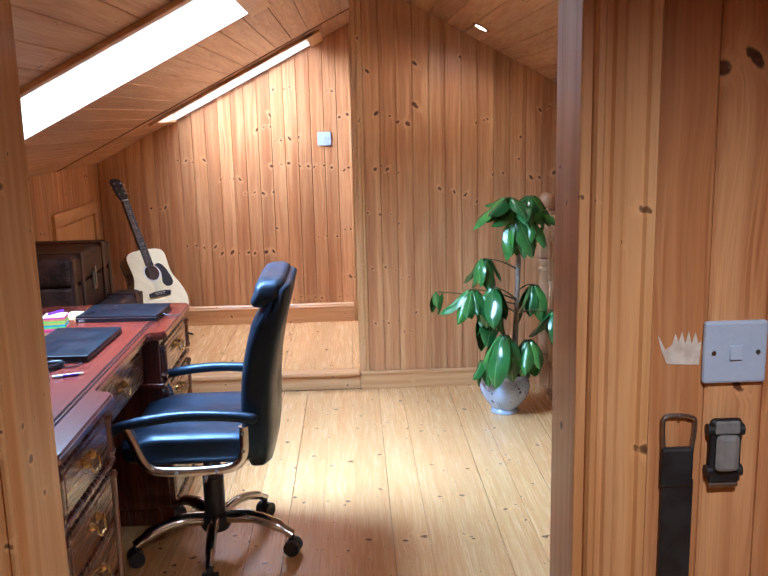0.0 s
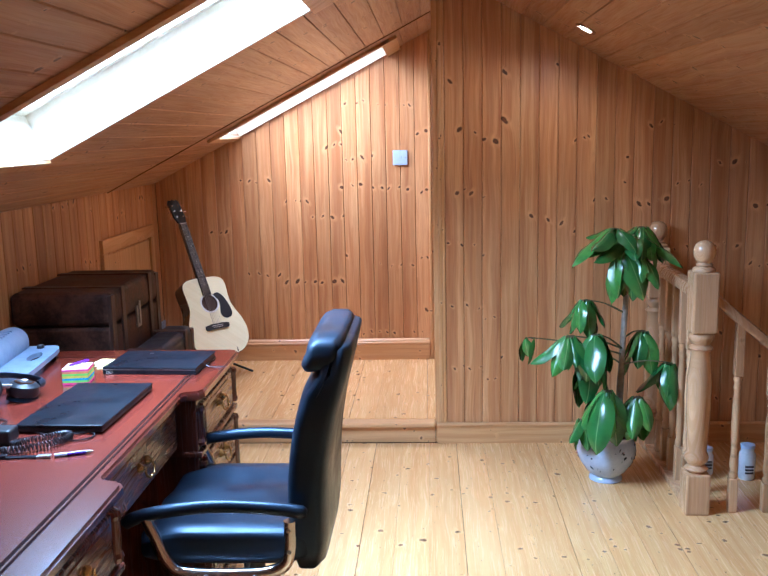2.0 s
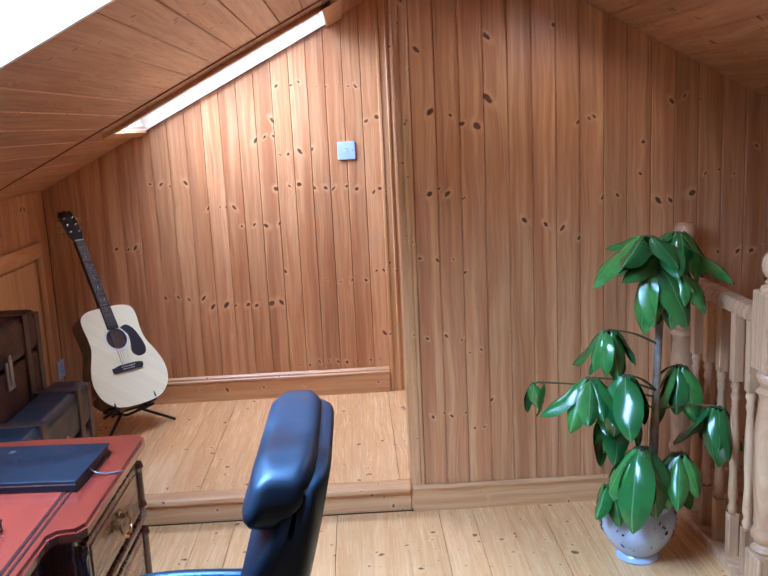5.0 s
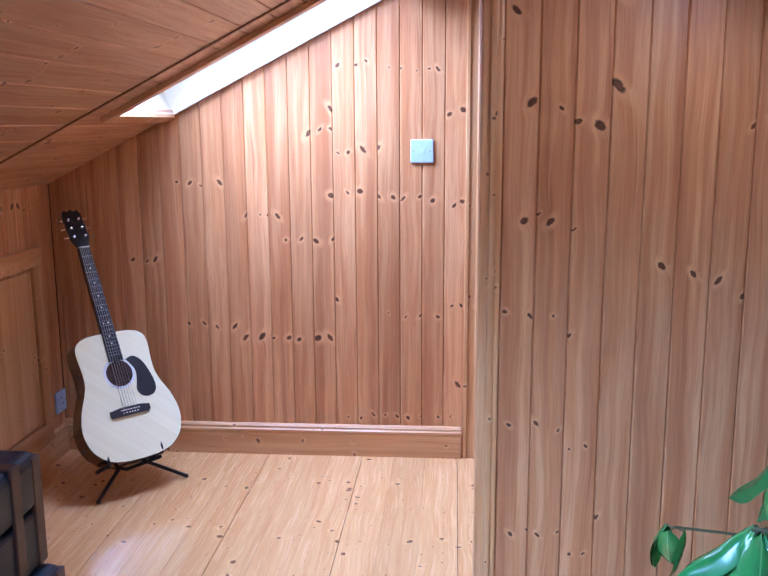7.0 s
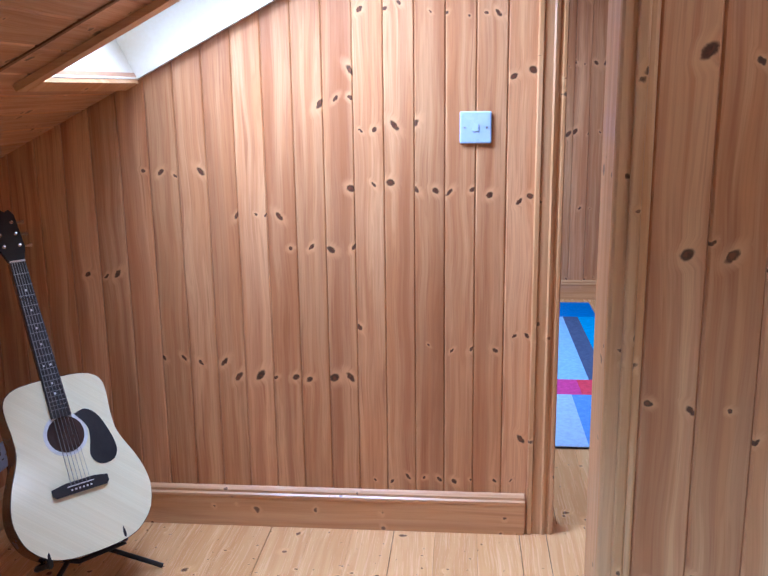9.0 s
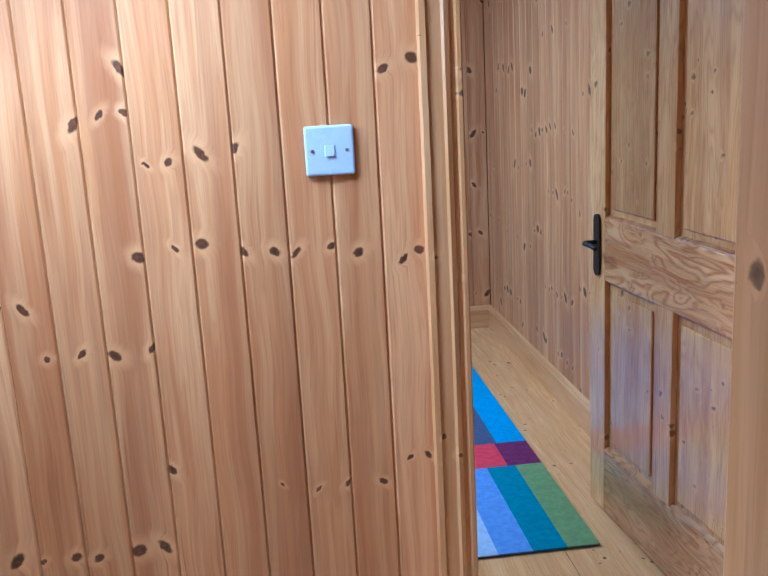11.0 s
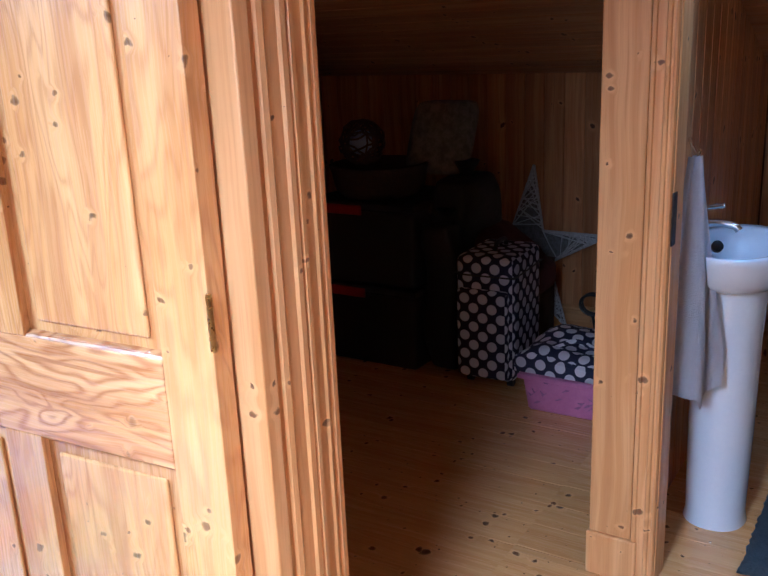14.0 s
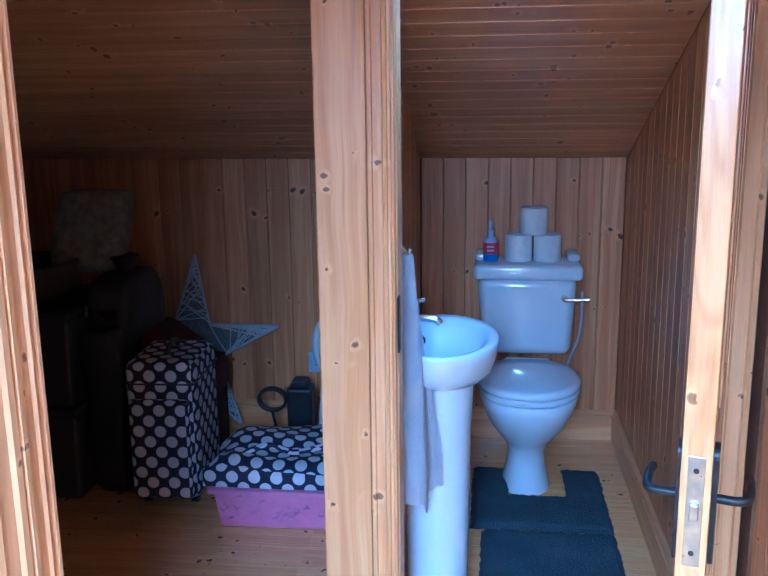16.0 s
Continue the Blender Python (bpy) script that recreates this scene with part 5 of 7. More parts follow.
plug = at("power_adapter", -1.085, 2.605, TOPZ, 0, "black plug-in power adapter with a coiled cable", "power adapter")
part("housing", box(-0.040, 0.032, -0.028, 0.026, 0.0, 0.036, 0.006), BLACK_PLASTIC, plug)
for sy in (-0.012, 0.010):
    part("pin", box(-0.058, -0.039, sy - 0.003, sy + 0.003, 0.014, 0.020), STEEL, plug)
hair = curve([(0.040, -0.085, 0), (0.085, -0.075, 0), (0.130, -0.045, 0), (0.158, -0.005, 0), (0.160, 0.025, 0), (0.140, 0.030, 0), (0.105, 0.005, 0), (0.065, -0.025, 0), (0.045, -0.045, 0)], 60)
coil = []
for k, p in enumerate(hair):
    q = hair[min(k + 1, len(hair) - 1)] - hair[max(k - 1, 0)]
    side = Vector((-q.y, q.x, 0)).normalized()
    a = 2 * math.pi * k / 9.0
    coil.append((p.x + 0.0072 * math.cos(a) * side.x, p.y + 0.0072 * math.cos(a) * side.y, 0.0095 + 0.0072 * math.sin(a)))
part("coiled_cable", tube(coil, 0.0021, 5), BLACK_PLASTIC, plug, smooth=60)
part("cable", tube(curve([(0.160, 0.025, 0.010), (0.175, 0.050, 0.004), (0.195, 0.060, 0.003), (0.215, 0.040, 0.003), (0.205, 0.010, 0.003), (0.170, 0.000, 0.003), (0.155, 0.010, 0.010)], 6), 0.0020, 6), BLACK_PLASTIC, plug)
part("cable", tube(curve([(-0.035, 0.020, 0.012), (-0.05, 0.06, 0.003), (0.01, 0.085, 0.003), (0.06, 0.06, 0.003), (0.10, 0.04, 0.003)], 6), 0.0018, 6), BLACK_PLASTIC, plug)
part("cable", tube(curve([(-0.03, -0.03, 0.010), (-0.02, -0.06, 0.003), (0.02, -0.075, 0.003), (0.05, -0.07, 0.004)], 6), 0.0018, 6), BLACK_PLASTIC, plug)
part("cable", tube(curve([(-0.04, -0.05, 0.004), (-0.10, -0.03, 0.003), (-0.17, 0.0, 0.003), (-0.27, 0.0, 0.003)], 6), 0.0016, 6), BLACK_PLASTIC, plug)
lan = at("lanyard", -1.00, 2.495, TOPZ, 4, "dark woven lanyard with a clip, laid out on the desk", "lanyard")
part("webbing", prism([(p.x, p.y) for p in curve([(-0.34, -0.012, 0), (-0.22, -0.006, 0), (-0.10, -0.010, 0), (0.02, -0.004, 0), (0.05, -0.006, 0)], 5) + curve([(0.05, 0.007, 0), (0.02, 0.010, 0), (-0.10, 0.006, 0), (-0.22, 0.012, 0), (-0.34, 0.006, 0)], 5)], 0, 0.0028), MATT_BLACK, lan)
part("twisted_fold", box(-0.13, -0.02, -0.005, 0.012, 0.0028, 0.0075, 0.002), MATT_BLACK, lan)
part("clip", box(0.05, 0.082, -0.007, 0.007, 0.0, 0.006, 0.001), STEEL, lan)

desk_lamp = at("desk_lamp", -1.635, 3.05, 0.0, 0, "chrome desk lamp with a domed head", "desk lamp")
part("lamp_base", lathe([(0.075, DZ + 0.0002), (0.078, DZ + 0.006), (0.07, DZ + 0.016), (0.015, DZ + 0.022)], 24, center=(0.19, -0.30, 0)), CHROME, desk_lamp, smooth=40)
part("lamp_stem", tube(curve([(0.19, -0.30, DZ + 0.02), (0.19, -0.30, DZ + 0.18), (0.19, -0.24, DZ + 0.32), (0.18, -0.08, DZ + 0.30)], 6), 0.007, 8), CHROME, desk_lamp, smooth=60)
part("shade", lathe([(0.070, DZ + 0.160), (0.072, DZ + 0.175), (0.069, DZ + 0.200), (0.058, DZ + 0.225), (0.040, DZ + 0.242), (0.015, DZ + 0.252), (0.014, DZ + 0.268)], 28, center=(0.18, -0.08, 0.025)), CHROME, desk_lamp, smooth=60)

# ---- trunks ----
OLD_LEATHER = mottled("worn_brown_leather", (0.022, 0.010, 0.007), (0.115, 0.052, 0.034), 9.0, 0.55, spec=0.25, bump=0.5, dist=0.002, fine=70.0)
STRAP = mottled("leather_strap", (0.040, 0.017, 0.011), (0.062, 0.027, 0.016), 14.0, 0.45, bump=0.3)
NAVY_CASE = mottled("dark_blue_fibre", (0.013, 0.018, 0.027), (0.024, 0.030, 0.042), 14.0, 0.42, bump=0.3, spec=0.3)


def trunk(name, x, y, z, w, d, h, mat, label, lid=0.35, ribs=True):
    t = at(name, x, y, z, 0, label, "trunk")
    part("trunk_body", box(-w / 2, w / 2, -d / 2, d / 2, 0, h * (1 - lid), 0.012), mat, t)
    part("trunk_lid", box(-w / 2 - 0.003, w / 2 + 0.003, -d / 2 - 0.003, d / 2 + 0.003, h * (1 - lid) + 0.002, h, 0.030, 4), mat, t)
    if ribs:
        for q in (-0.28, 0.28):
            part("strap", box(-w / 2 - 0.008, w / 2 + 0.008, q * d - 0.02, q * d + 0.02, h - 0.002, h + 0.004, 0.003), STRAP, t)
            part("strap", box(w / 2 - 0.002, w / 2 + 0.008, q * d - 0.02, q * d + 0.02, 0.004, h, 0.003), STRAP, t)
    for q in (-0.46, 0.46):
        part("edge_binding", box(w / 2 - 0.012, w / 2 + 0.005, q * d - 0.022, q * d + 0.022, 0.004, h - 0.012, 0.004), STRAP, t)
    part("lock", box(w / 2, w / 2 + 0.009, -0.025, 0.025, h * (1 - lid) - 0.06, h * (1 - lid) + 0.03, 0.003), STEEL, t, "tarnished metal lock")
    part("hasp", box(w / 2 + 0.008, w / 2 + 0.014, -0.010, 0.010, h * (1 - lid) - 0.045, h * (1 - lid) + 0.05, 0.003), STEEL, t, "hanging metal hasp")
    return t


trunk("trunk", -1.44, 4.16, 0.0, 0.40, 0.66, 0.42, NAVY_CASE, "large dark travelling trunk on the floor, under another")
trunk("trunk", -1.455, 4.13, 0.427, 0.395, 0.60, 0.44, OLD_LEATHER, "worn brown leather trunk with straps, stacked on another trunk", 0.31)
low = trunk("trunk", -1.155, 4.14, 0.0, 0.155, 0.62, 0.30, NAVY_CASE, "dark blue fibre suitcase standing beside the trunks", 0.4, False)
trunk("suitcase", -1.180, 4.14, 0.308, 0.13, 0.60, 0.30, NAVY_CASE, "dark blue suitcase with brown leather edges, on top of another", 0.5, True)


# ---- guitar on its stand ----
GUITAR_TOP = wood("spruce_top", (0.92, 0.86, 0.58), (0.90, 0.83, 0.54), (0.86, 0.77, 0.47), "z", knots=0.0, rough=0.25, coat=0.5, streaks=0.3, tone=(1.0, 0.0))
GUITAR_SIDE = mottled("dark_mahogany_gloss", (0.035, 0.014, 0.010), (0.055, 0.022, 0.014), 8.0, 0.2, coat=0.5)
EBONY = mottled("dark_fingerboard", (0.012, 0.012, 0.014), (0.022, 0.020, 0.020), 30.0, 0.45)
IVORY = mottled("pearl_inlay", (0.75, 0.74, 0.70), (0.80, 0.80, 0.78), 30.0, 0.3)
guitar = tagged(empty("acoustic_guitar"), "natural top acoustic guitar with black scratch plate on a stand", "guitar")


def guitar_outline(k=1.0, n=64):
    """Half widths along the body (0 at the tail, 0.50 at the neck), as a dreadnought has."""
    keys = [(0.0, 0.0), (0.004, 0.07), (0.02, 0.125), (0.06, 0.170), (0.11, 0.190), (0.16, 0.193), (0.22, 0.178), (0.28, 0.152), (0.32, 0.140), (0.37, 0.139), (0.42, 0.143), (0.46, 0.140), (0.485, 0.120), (0.498, 0.080), (0.502, 0.0)]
    pts = [(p.x, p.y) for p in curve([(b, a, 0) for a, b in keys], 5)]
    right = [(w * k, h) for w, h in pts]
    left = [(-w, h) for w, h in right[1:-1]][::-1]
    return right + left


part("body_shell", prism(guitar_outline(), 0.0, 0.100), GUITAR_SIDE, guitar)
part("soundboard", prism([(x * 0.992, 0.002 + y * 0.992) for x, y in guitar_outline()], 0.1005, 0.1035), GUITAR_TOP, guitar, "pale spruce soundboard")
part("rosette", lathe([(0.050, 0.1036), (0.050, 0.1042), (0.061, 0.1042), (0.061, 0.1036)], 40, center=(0, 0.335, 0)), IVORY, guitar, "pale ring round the sound hole")
part("sound_hole", lathe([(0.0005, 0.1044), (0.051, 0.1044), (0.051, 0.1047), (0.0005, 0.1047)], 40, center=(0, 0.335, 0)), mottled("hole_dark", (0.05, 0.022, 0.012), (0.03, 0.012, 0.008), 10.0, 0.8), guitar, "dark sound hole")
plate = [(0.036, 0.385), (0.070, 0.392), (0.100, 0.365), (0.120, 0.310), (0.127, 0.262), (0.114, 0.234), (0.086, 0.226), (0.062, 0.236), (0.050, 0.262), (0.060, 0.300), (0.064, 0.335), (0.052, 0.362)]
part("scratch_plate", prism([(p.x, p.y) for p in curve([(a, b, 0) for a, b in plate + plate[:1]], 4)[:-1]], 0.1037, 0.1050), EBONY, guitar, "black scratch plate")
part("bridge", prism([(-0.078, 0.178), (-0.070, 0.170), (0.070, 0.170), (0.078, 0.178), (0.078, 0.196), (0.04, 0.203), (-0.04, 0.203), (-0.078, 0.196)], 0.1036, 0.112), EBONY, guitar, "dark bridge")
part("saddle", box(-0.037, 0.037, 0.190, 0.193, 0.112, 0.1165), IVORY, guitar)
for k in range(6):
    part("bridge_pin", lathe([(0.0028, 0.112), (0.003, 0.115), (0.001, 0.1165)], 8, center=(-0.027 + 0.0108 * k, 0.181, 0)), IVORY, guitar)
part("neck", prism([(-0.024, 0.46), (0.024, 0.46), (0.0215, 0.855), (-0.0215, 0.855)], 0.083, 0.1045), GUITAR_SIDE, guitar)
fret = part("fingerboard", prism([(-0.028, 0.385), (0.028, 0.385), (0.0215, 0.852), (-0.0215, 0.852)], 0.1046, 0.1105), EBONY, guitar, "dark fingerboard with pearl dots")
for k in range(1, 21):
    yy = 0.852 - 0.648 * (1 - 2 ** (-k / 12))
    if yy > 0.388:
        part("fret_wire", box(-0.022, 0.022, yy - 0.0008, yy + 0.0008, 0.1105, 0.1115), STEEL, fret)
for k in (3, 5, 7, 9, 12, 15, 17):
    yy = 0.852 - 0.648 * (1 - 2 ** (-(k - 0.5) / 12))
    for xx in ((-0.010, 0.010) if k == 12 else (0.0,)):
        part("dot_inlay", lathe([(0.0035, 0.1105), (0.0035, 0.1109)], 10, center=(xx, yy, 0)), IVORY, fret)
part("nut", box(-0.0215, 0.0215, 0.852, 0.857, 0.104, 0.1125), IVORY, guitar)
head = prism([(-0.022, 0.857), (0.022, 0.857), (0.036, 0.900), (0.037, 1.010), (0.026, 1.030), (0.012, 1.022), (0.0, 1.034), (-0.012, 1.022), (-0.026, 1.030), (-0.037, 1.010), (-0.036, 0.900)], 0.092, 0.107)
for v in head.verts:
    v.co.z -= 0.22 * max(0, v.co.y - 0.857)
hd = part("headstock", head, EBONY, guitar, "black headstock")
for s in (-1, 1):
    for k in range(3):
        yy = 0.905 + 0.040 * k
        zz = 0.107 - 0.22 * (yy - 0.857)
        part("string_post", lathe([(0.005, 0), (0.005, 0.002), (0.003, 0.003), (0.003, 0.010)], 10, center=(s * 0.022, yy, zz)), CHROME, hd)
        part("tuning_peg", tube([(s * 0.036, yy, zz - 0.008), (s * 0.046, yy, zz - 0.008), (s * 0.058, yy, zz - 0.008)], [0.003, 0.004, 0.0075], 8), CHROME, hd)
for k in range(6):
    part("string", tube([(-0.027 + 0.0108 * k, 0.191, 0.1165), (-0.0175 + 0.007 * k, 0.854, 0.1128)], 0.0005 + 0.00012 * (5 - k), 5), STEEL, guitar)
GX, GU = Vector((0.70, 0.70, 0.02)), Vector((-0.24, 0.36, 0.80))
gx = GX.normalized()
gu = (GU - gx * GU.dot(gx)).normalized()
gn = gx.cross(gu)
tail = Vector((-1.169, 5.290, 0.241)) - gn * 0.10
gx, gu, gn = gx * 0.948, gu * 0.948, gn * 0.948
guitar.matrix_world = Matrix(((gx.x, gu.x, gn.x, tail.x), (gx.y, gu.y, gn.y, tail.y), (gx.z, gu.z, gn.z, tail.z), (0, 0, 0, 1)))

stand = tagged(empty("guitar_stand", (-1.249, 5.335, STEP)), "folding black tubular guitar stand", "guitar stand")
hub = Vector((-0.02, 0.06, 0.11))
for nm, pts in (("front_leg", [hub, (-0.062, -0.132, 0.006)]), ("front_leg", [hub, (0.183, 0.121, 0.006)]), ("rear_leg", [hub, (-0.13, 0.20, 0.006)]), ("crossbar", [(-0.10, -0.03, 0.105), (-0.01, 0.02, 0.07), (0.10, 0.08, 0.10)])):
    part(nm, tube(pts, 0.007, 8), IRON, stand, smooth=60)
for sx in (-1, 1):
    base = Vector((0.035, -0.03, 0.128)) + sx * gx * 0.105
    tip = base + gn * 0.035
    part("cradle_arm", tube(curve([hub, base - gn * 0.10, base, tip, tip + gu * 0.045], 5), 0.0075, 8), IRON, stand, "padded cradle arm", smooth=60)
part("back_rest", tube(curve([hub, hub + Vector((-0.05, 0.08, 0.1))], 3), 0.007, 8), IRON, stand)

# ---- plant ----
plant = tagged(empty("potted_plant", (0.685, 4.12, 0)), "glossy green umbrella plant in a painted china pot", "plant")
POT = mottled("painted_china", (0.38, 0.47, 0.60), (0.48, 0.56, 0.68), 9.0, 0.16, coat=0.5, bump=0.02)
SOIL = mottled("soil", (0.035, 0.018, 0.012), (0.07, 0.035, 0.022), 40.0, 0.95, bump=0.8, dist=0.006)
pot = part("pot", lathe([(0.060, 0.0), (0.068, 0.004), (0.066, 0.016), (0.058, 0.024), (0.082, 0.045), (0.108, 0.085), (0.121, 0.125), (0.120, 0.155), (0.108, 0.180), (0.104, 0.188), (0.112, 0.202), (0.108, 0.205), (0.098, 0.192), (0.102, 0.17)], 36), POT, plant, "pale blue china pot with painted birds and branches", smooth=60)
part("soil", lathe([(0.001, 0.172), (0.101, 0.170), (0.001, 0.180)], 24), SOIL, plant)
PAINTS = [mottled("pot_" + a, c, tuple(q * 0.7 for q in c), 30.0, 0.3) for a, c in (("ink", (0.03, 0.04, 0.07)), ("red", (0.30, 0.03, 0.03)), ("green", (0.05, 0.18, 0.08)))]
prnd = random.Random(11)
POT_R = [(0.045, 0.083), (0.085, 0.109), (0.125, 0.122), (0.155, 0.121), (0.175, 0.111)]


def pot_radius(z):
    for (a, ra), (b, rb) in zip(POT_R, POT_R[1:]):
        if a <= z <= b:
            return ra + (rb - ra) * (z - a) / (b - a)
    return 0.1


for k in range(46):
    a, z = prnd.choice((-2.2, -1.2, -0.5, 2.8, 0.9)) + prnd.gauss(0, 0.17), prnd.uniform(0.06, 0.172)
    pts = []
    da, dz = prnd.uniform(-0.10, 0.10), prnd.uniform(-0.016, 0.016)
    for q in (0, 0.5, 1):
        zz = min(max(z + dz * q, 0.047), 0.173)
        r = pot_radius(zz) + 0.0006
        pts.append((r * math.cos(a + da * q), r * math.sin(a + da * q), zz))
    part("painted_stroke", tube(pts, [0.0008, prnd.choice((0.0018, 0.003, 0.0045)), 0.0008], 5, flat=1.0), PAINTS[0] if k % 4 else PAINTS[1 + (k // 4) % 2], pot)

STEM = mottled("grey_brown_bark", (0.24, 0.20, 0.15), (0.38, 0.33, 0.26), 30.0, 0.8, bump=0.7, dist=0.003)
TWIG = mottled("green_brown_twig", (0.10, 0.075, 0.03), (0.07, 0.09, 0.03), 30.0, 0.6)


def leaf_material():
    m = material("umbrella_leaf", (0.03, 0.12, 0.03), 0.25, coat=0.4)
    n = Nodes(m)
    rnd = n.node("ShaderNodeObjectInfo", out=5)
    pos = n.node("ShaderNodeTexCoord", out=3)
    sep = n.t.nodes.new("ShaderNodeSeparateXYZ")
    n.t.links.new(pos, sep.inputs[0])
    mid = n.math("ABSOLUTE", sep.outputs[0])
    col = n.mix(rnd, (0.022, 0.115, 0.026), (0.085, 0.27, 0.045))
    col = n.mix(n.step(n.noise(pos, 25.0), 0.4, 0.7, 0.0, 0.5), col, (0.02, 0.075, 0.02))
    vein = n.math("SUBTRACT", 1.0, n.step(mid, 0.0006, 0.0022))
    col = n.mix(n.math("MULTIPLY", vein, 0.7), col, (0.16, 0.30, 0.09))
    n.put(n.b.inputs["Base Color"], col)
    n.b.inputs["Subsurface Weight"].default_value = 0.0
    wave = n.node("ShaderNodeTexWave", out=1, Vector=n.vec(0.0, n.math("SUBTRACT", sep.outputs[1], n.math("MULTIPLY", mid, 0.6)), 0.0), Scale=28.0)
    n.bump(wave, 0.12, 0.003)
    return m


LEAF = leaf_material()


def leaf_mesh(length, width, curl, fold):
    """A long oval leaf that arches over and folds along its midrib; grows along +y, faces +z."""
    bm = bmesh.new()
    rows = []
    n = 10
    for i in range(n + 1):
        t = i / n
        w = width * (math.sin(math.pi * t ** 0.85) ** 0.75) * (1 - 0.12 * t) + 0.0012
        y = length * (t - 0.16 * curl * t ** 3)
        z = -length * 0.5 * curl * t * t
        rows.append([bm.verts.new((w * s, y, z - fold * abs(s) ** 1.6 * w + 0.003 * math.sin(9 * t + 2 * s))) for s in (-1, -0.55, 0, 0.55, 1)])
    for a, b in zip(rows, rows[1:]):
        for k in range(4):
            bm.faces.new((a[k], a[k + 1], b[k + 1], b[k]))
    me = finish(bm, "leaf", LEAF, 180)
    return me


LEAVES = [leaf_mesh(0.175, 0.040, 0.75, 0.45), leaf_mesh(0.150, 0.036, 0.95, 0.6), leaf_mesh(0.19, 0.045, 0.55, 0.3), leaf_mesh(0.135, 0.030, 0.8, 0.6), leaf_mesh(0.16, 0.034, 0.25, 0.8)]
lrnd = random.Random(3)


def whorl(parent, hubp, count, droop, scale, spread=2 * math.pi, turn=0.0, out=0.02):
    """A rosette of leaves on short stalks round the end of a twig."""
    for k in range(count):
        a = turn + spread * k / count + lrnd.uniform(-0.2, 0.2)
        d = droop + lrnd.uniform(-0.42, 0.34)
        way = Vector((math.cos(a) * math.cos(d), math.sin(a) * math.cos(d), -math.sin(d)))
        start = hubp + Vector((math.cos(a), math.sin(a), -0.1)) * out
        part("leaf_stalk", tube([hubp, start + way * 0.006], 0.0014, 5), TWIG, parent)
        ob = new("leaf", lrnd.choice(LEAVES))
        ob.parent = parent
        yv = way
        side = yv.cross(Vector((0, 0, 1))).normalized()
        up = side.cross(yv).normalized()
        side, up = (side + up * lrnd.uniform(-0.45, 0.45)).normalized(), up
        up = side.cross(yv).normalized()
        s = scale * lrnd.uniform(0.72, 1.22)
        ob.matrix_local = Matrix(((side.x * s, yv.x * s, up.x * s, start.x), (side.y * s, yv.y * s, up.y * s, start.y), (side.z * s, yv.z * s, up.z * s, start.z), (0, 0, 0, 1)))


stem_pts = curve([(0.045, 0.0, 0.165), (0.050, 0.0, 0.35), (0.058, 0.005, 0.57), (0.066, 0.0, 0.82), (0.070, 0.0, 0.99)], 5)
part("stem", tube(stem_pts, [0.0145] * 8 + [0.012] * 8 + [0.009] * 5, 10), STEM, plant, "ringed grey brown stem", smooth=60)
for start, hubp, count, droop, scale in (
    ((0.070, 0, 0.92), (0.075, -0.01, 0.960), 9, 0.75, 0.95),
    ((0.070, 0, 0.90), (0.010, -0.03, 0.985), 5, 0.70, 0.9),
    ((0.070, 0, 0.90), (0.125, 0.02, 0.985), 6, 0.75, 0.9),
    ((0.068, 0, 0.86), (0.030, -0.05, 0.90), 6, 1.15, 0.9),
    ((0.068, 0, 0.84), (0.100, -0.05, 0.88), 5, 1.2, 0.85),
    ((0.060, 0, 0.66), (-0.105, -0.04, 0.72), 6, 1.15, 1.0),
    ((0.058, 0, 0.52), (-0.165, -0.05, 0.585), 8, 1.0, 1.0),
    ((0.058, 0, 0.52), (-0.07, -0.09, 0.60), 6, 1.15, 0.95),
    ((0.056, 0, 0.50), (-0.325, -0.03, 0.575), 2, 1.35, 0.75),
    ((0.056, 0, 0.46), (-0.06, 0.03, 0.50), 6, 1.2, 1.0),
    ((0.056, 0, 0.56), (0.15, 0.05, 0.58), 5, 1.1, 0.95),
    ((0.056, 0, 0.46), (0.235, -0.04, 0.475), 4, 1.15, 0.95),
    ((0.052, 0, 0.30), (-0.02, -0.10, 0.405), 8, 1.25, 1.2),
    ((0.050, 0, 0.28), (0.10, -0.09, 0.375), 8, 1.25, 1.05),
    ((0.050, 0, 0.24), (-0.11, -0.06, 0.275), 4, 0.9, 0.75),
):
    lift = 1.07 if hubp[2] > 0.45 else 1.02
    start = (start[0], start[1], start[2] * lift)
    h = Vector((hubp[0], hubp[1], hubp[2] * lift))
    tw = part("twig", tube(curve([start, (Vector(start) + h) / 2 + Vector((0, 0, 0.012)), h], 4), [0.004] * 4 + [0.003] * 5, 6), TWIG, plant)
    whorl(plant, h, round(count * 1.65), droop - 0.10, scale * 1.10, turn=lrnd.uniform(0, 6))


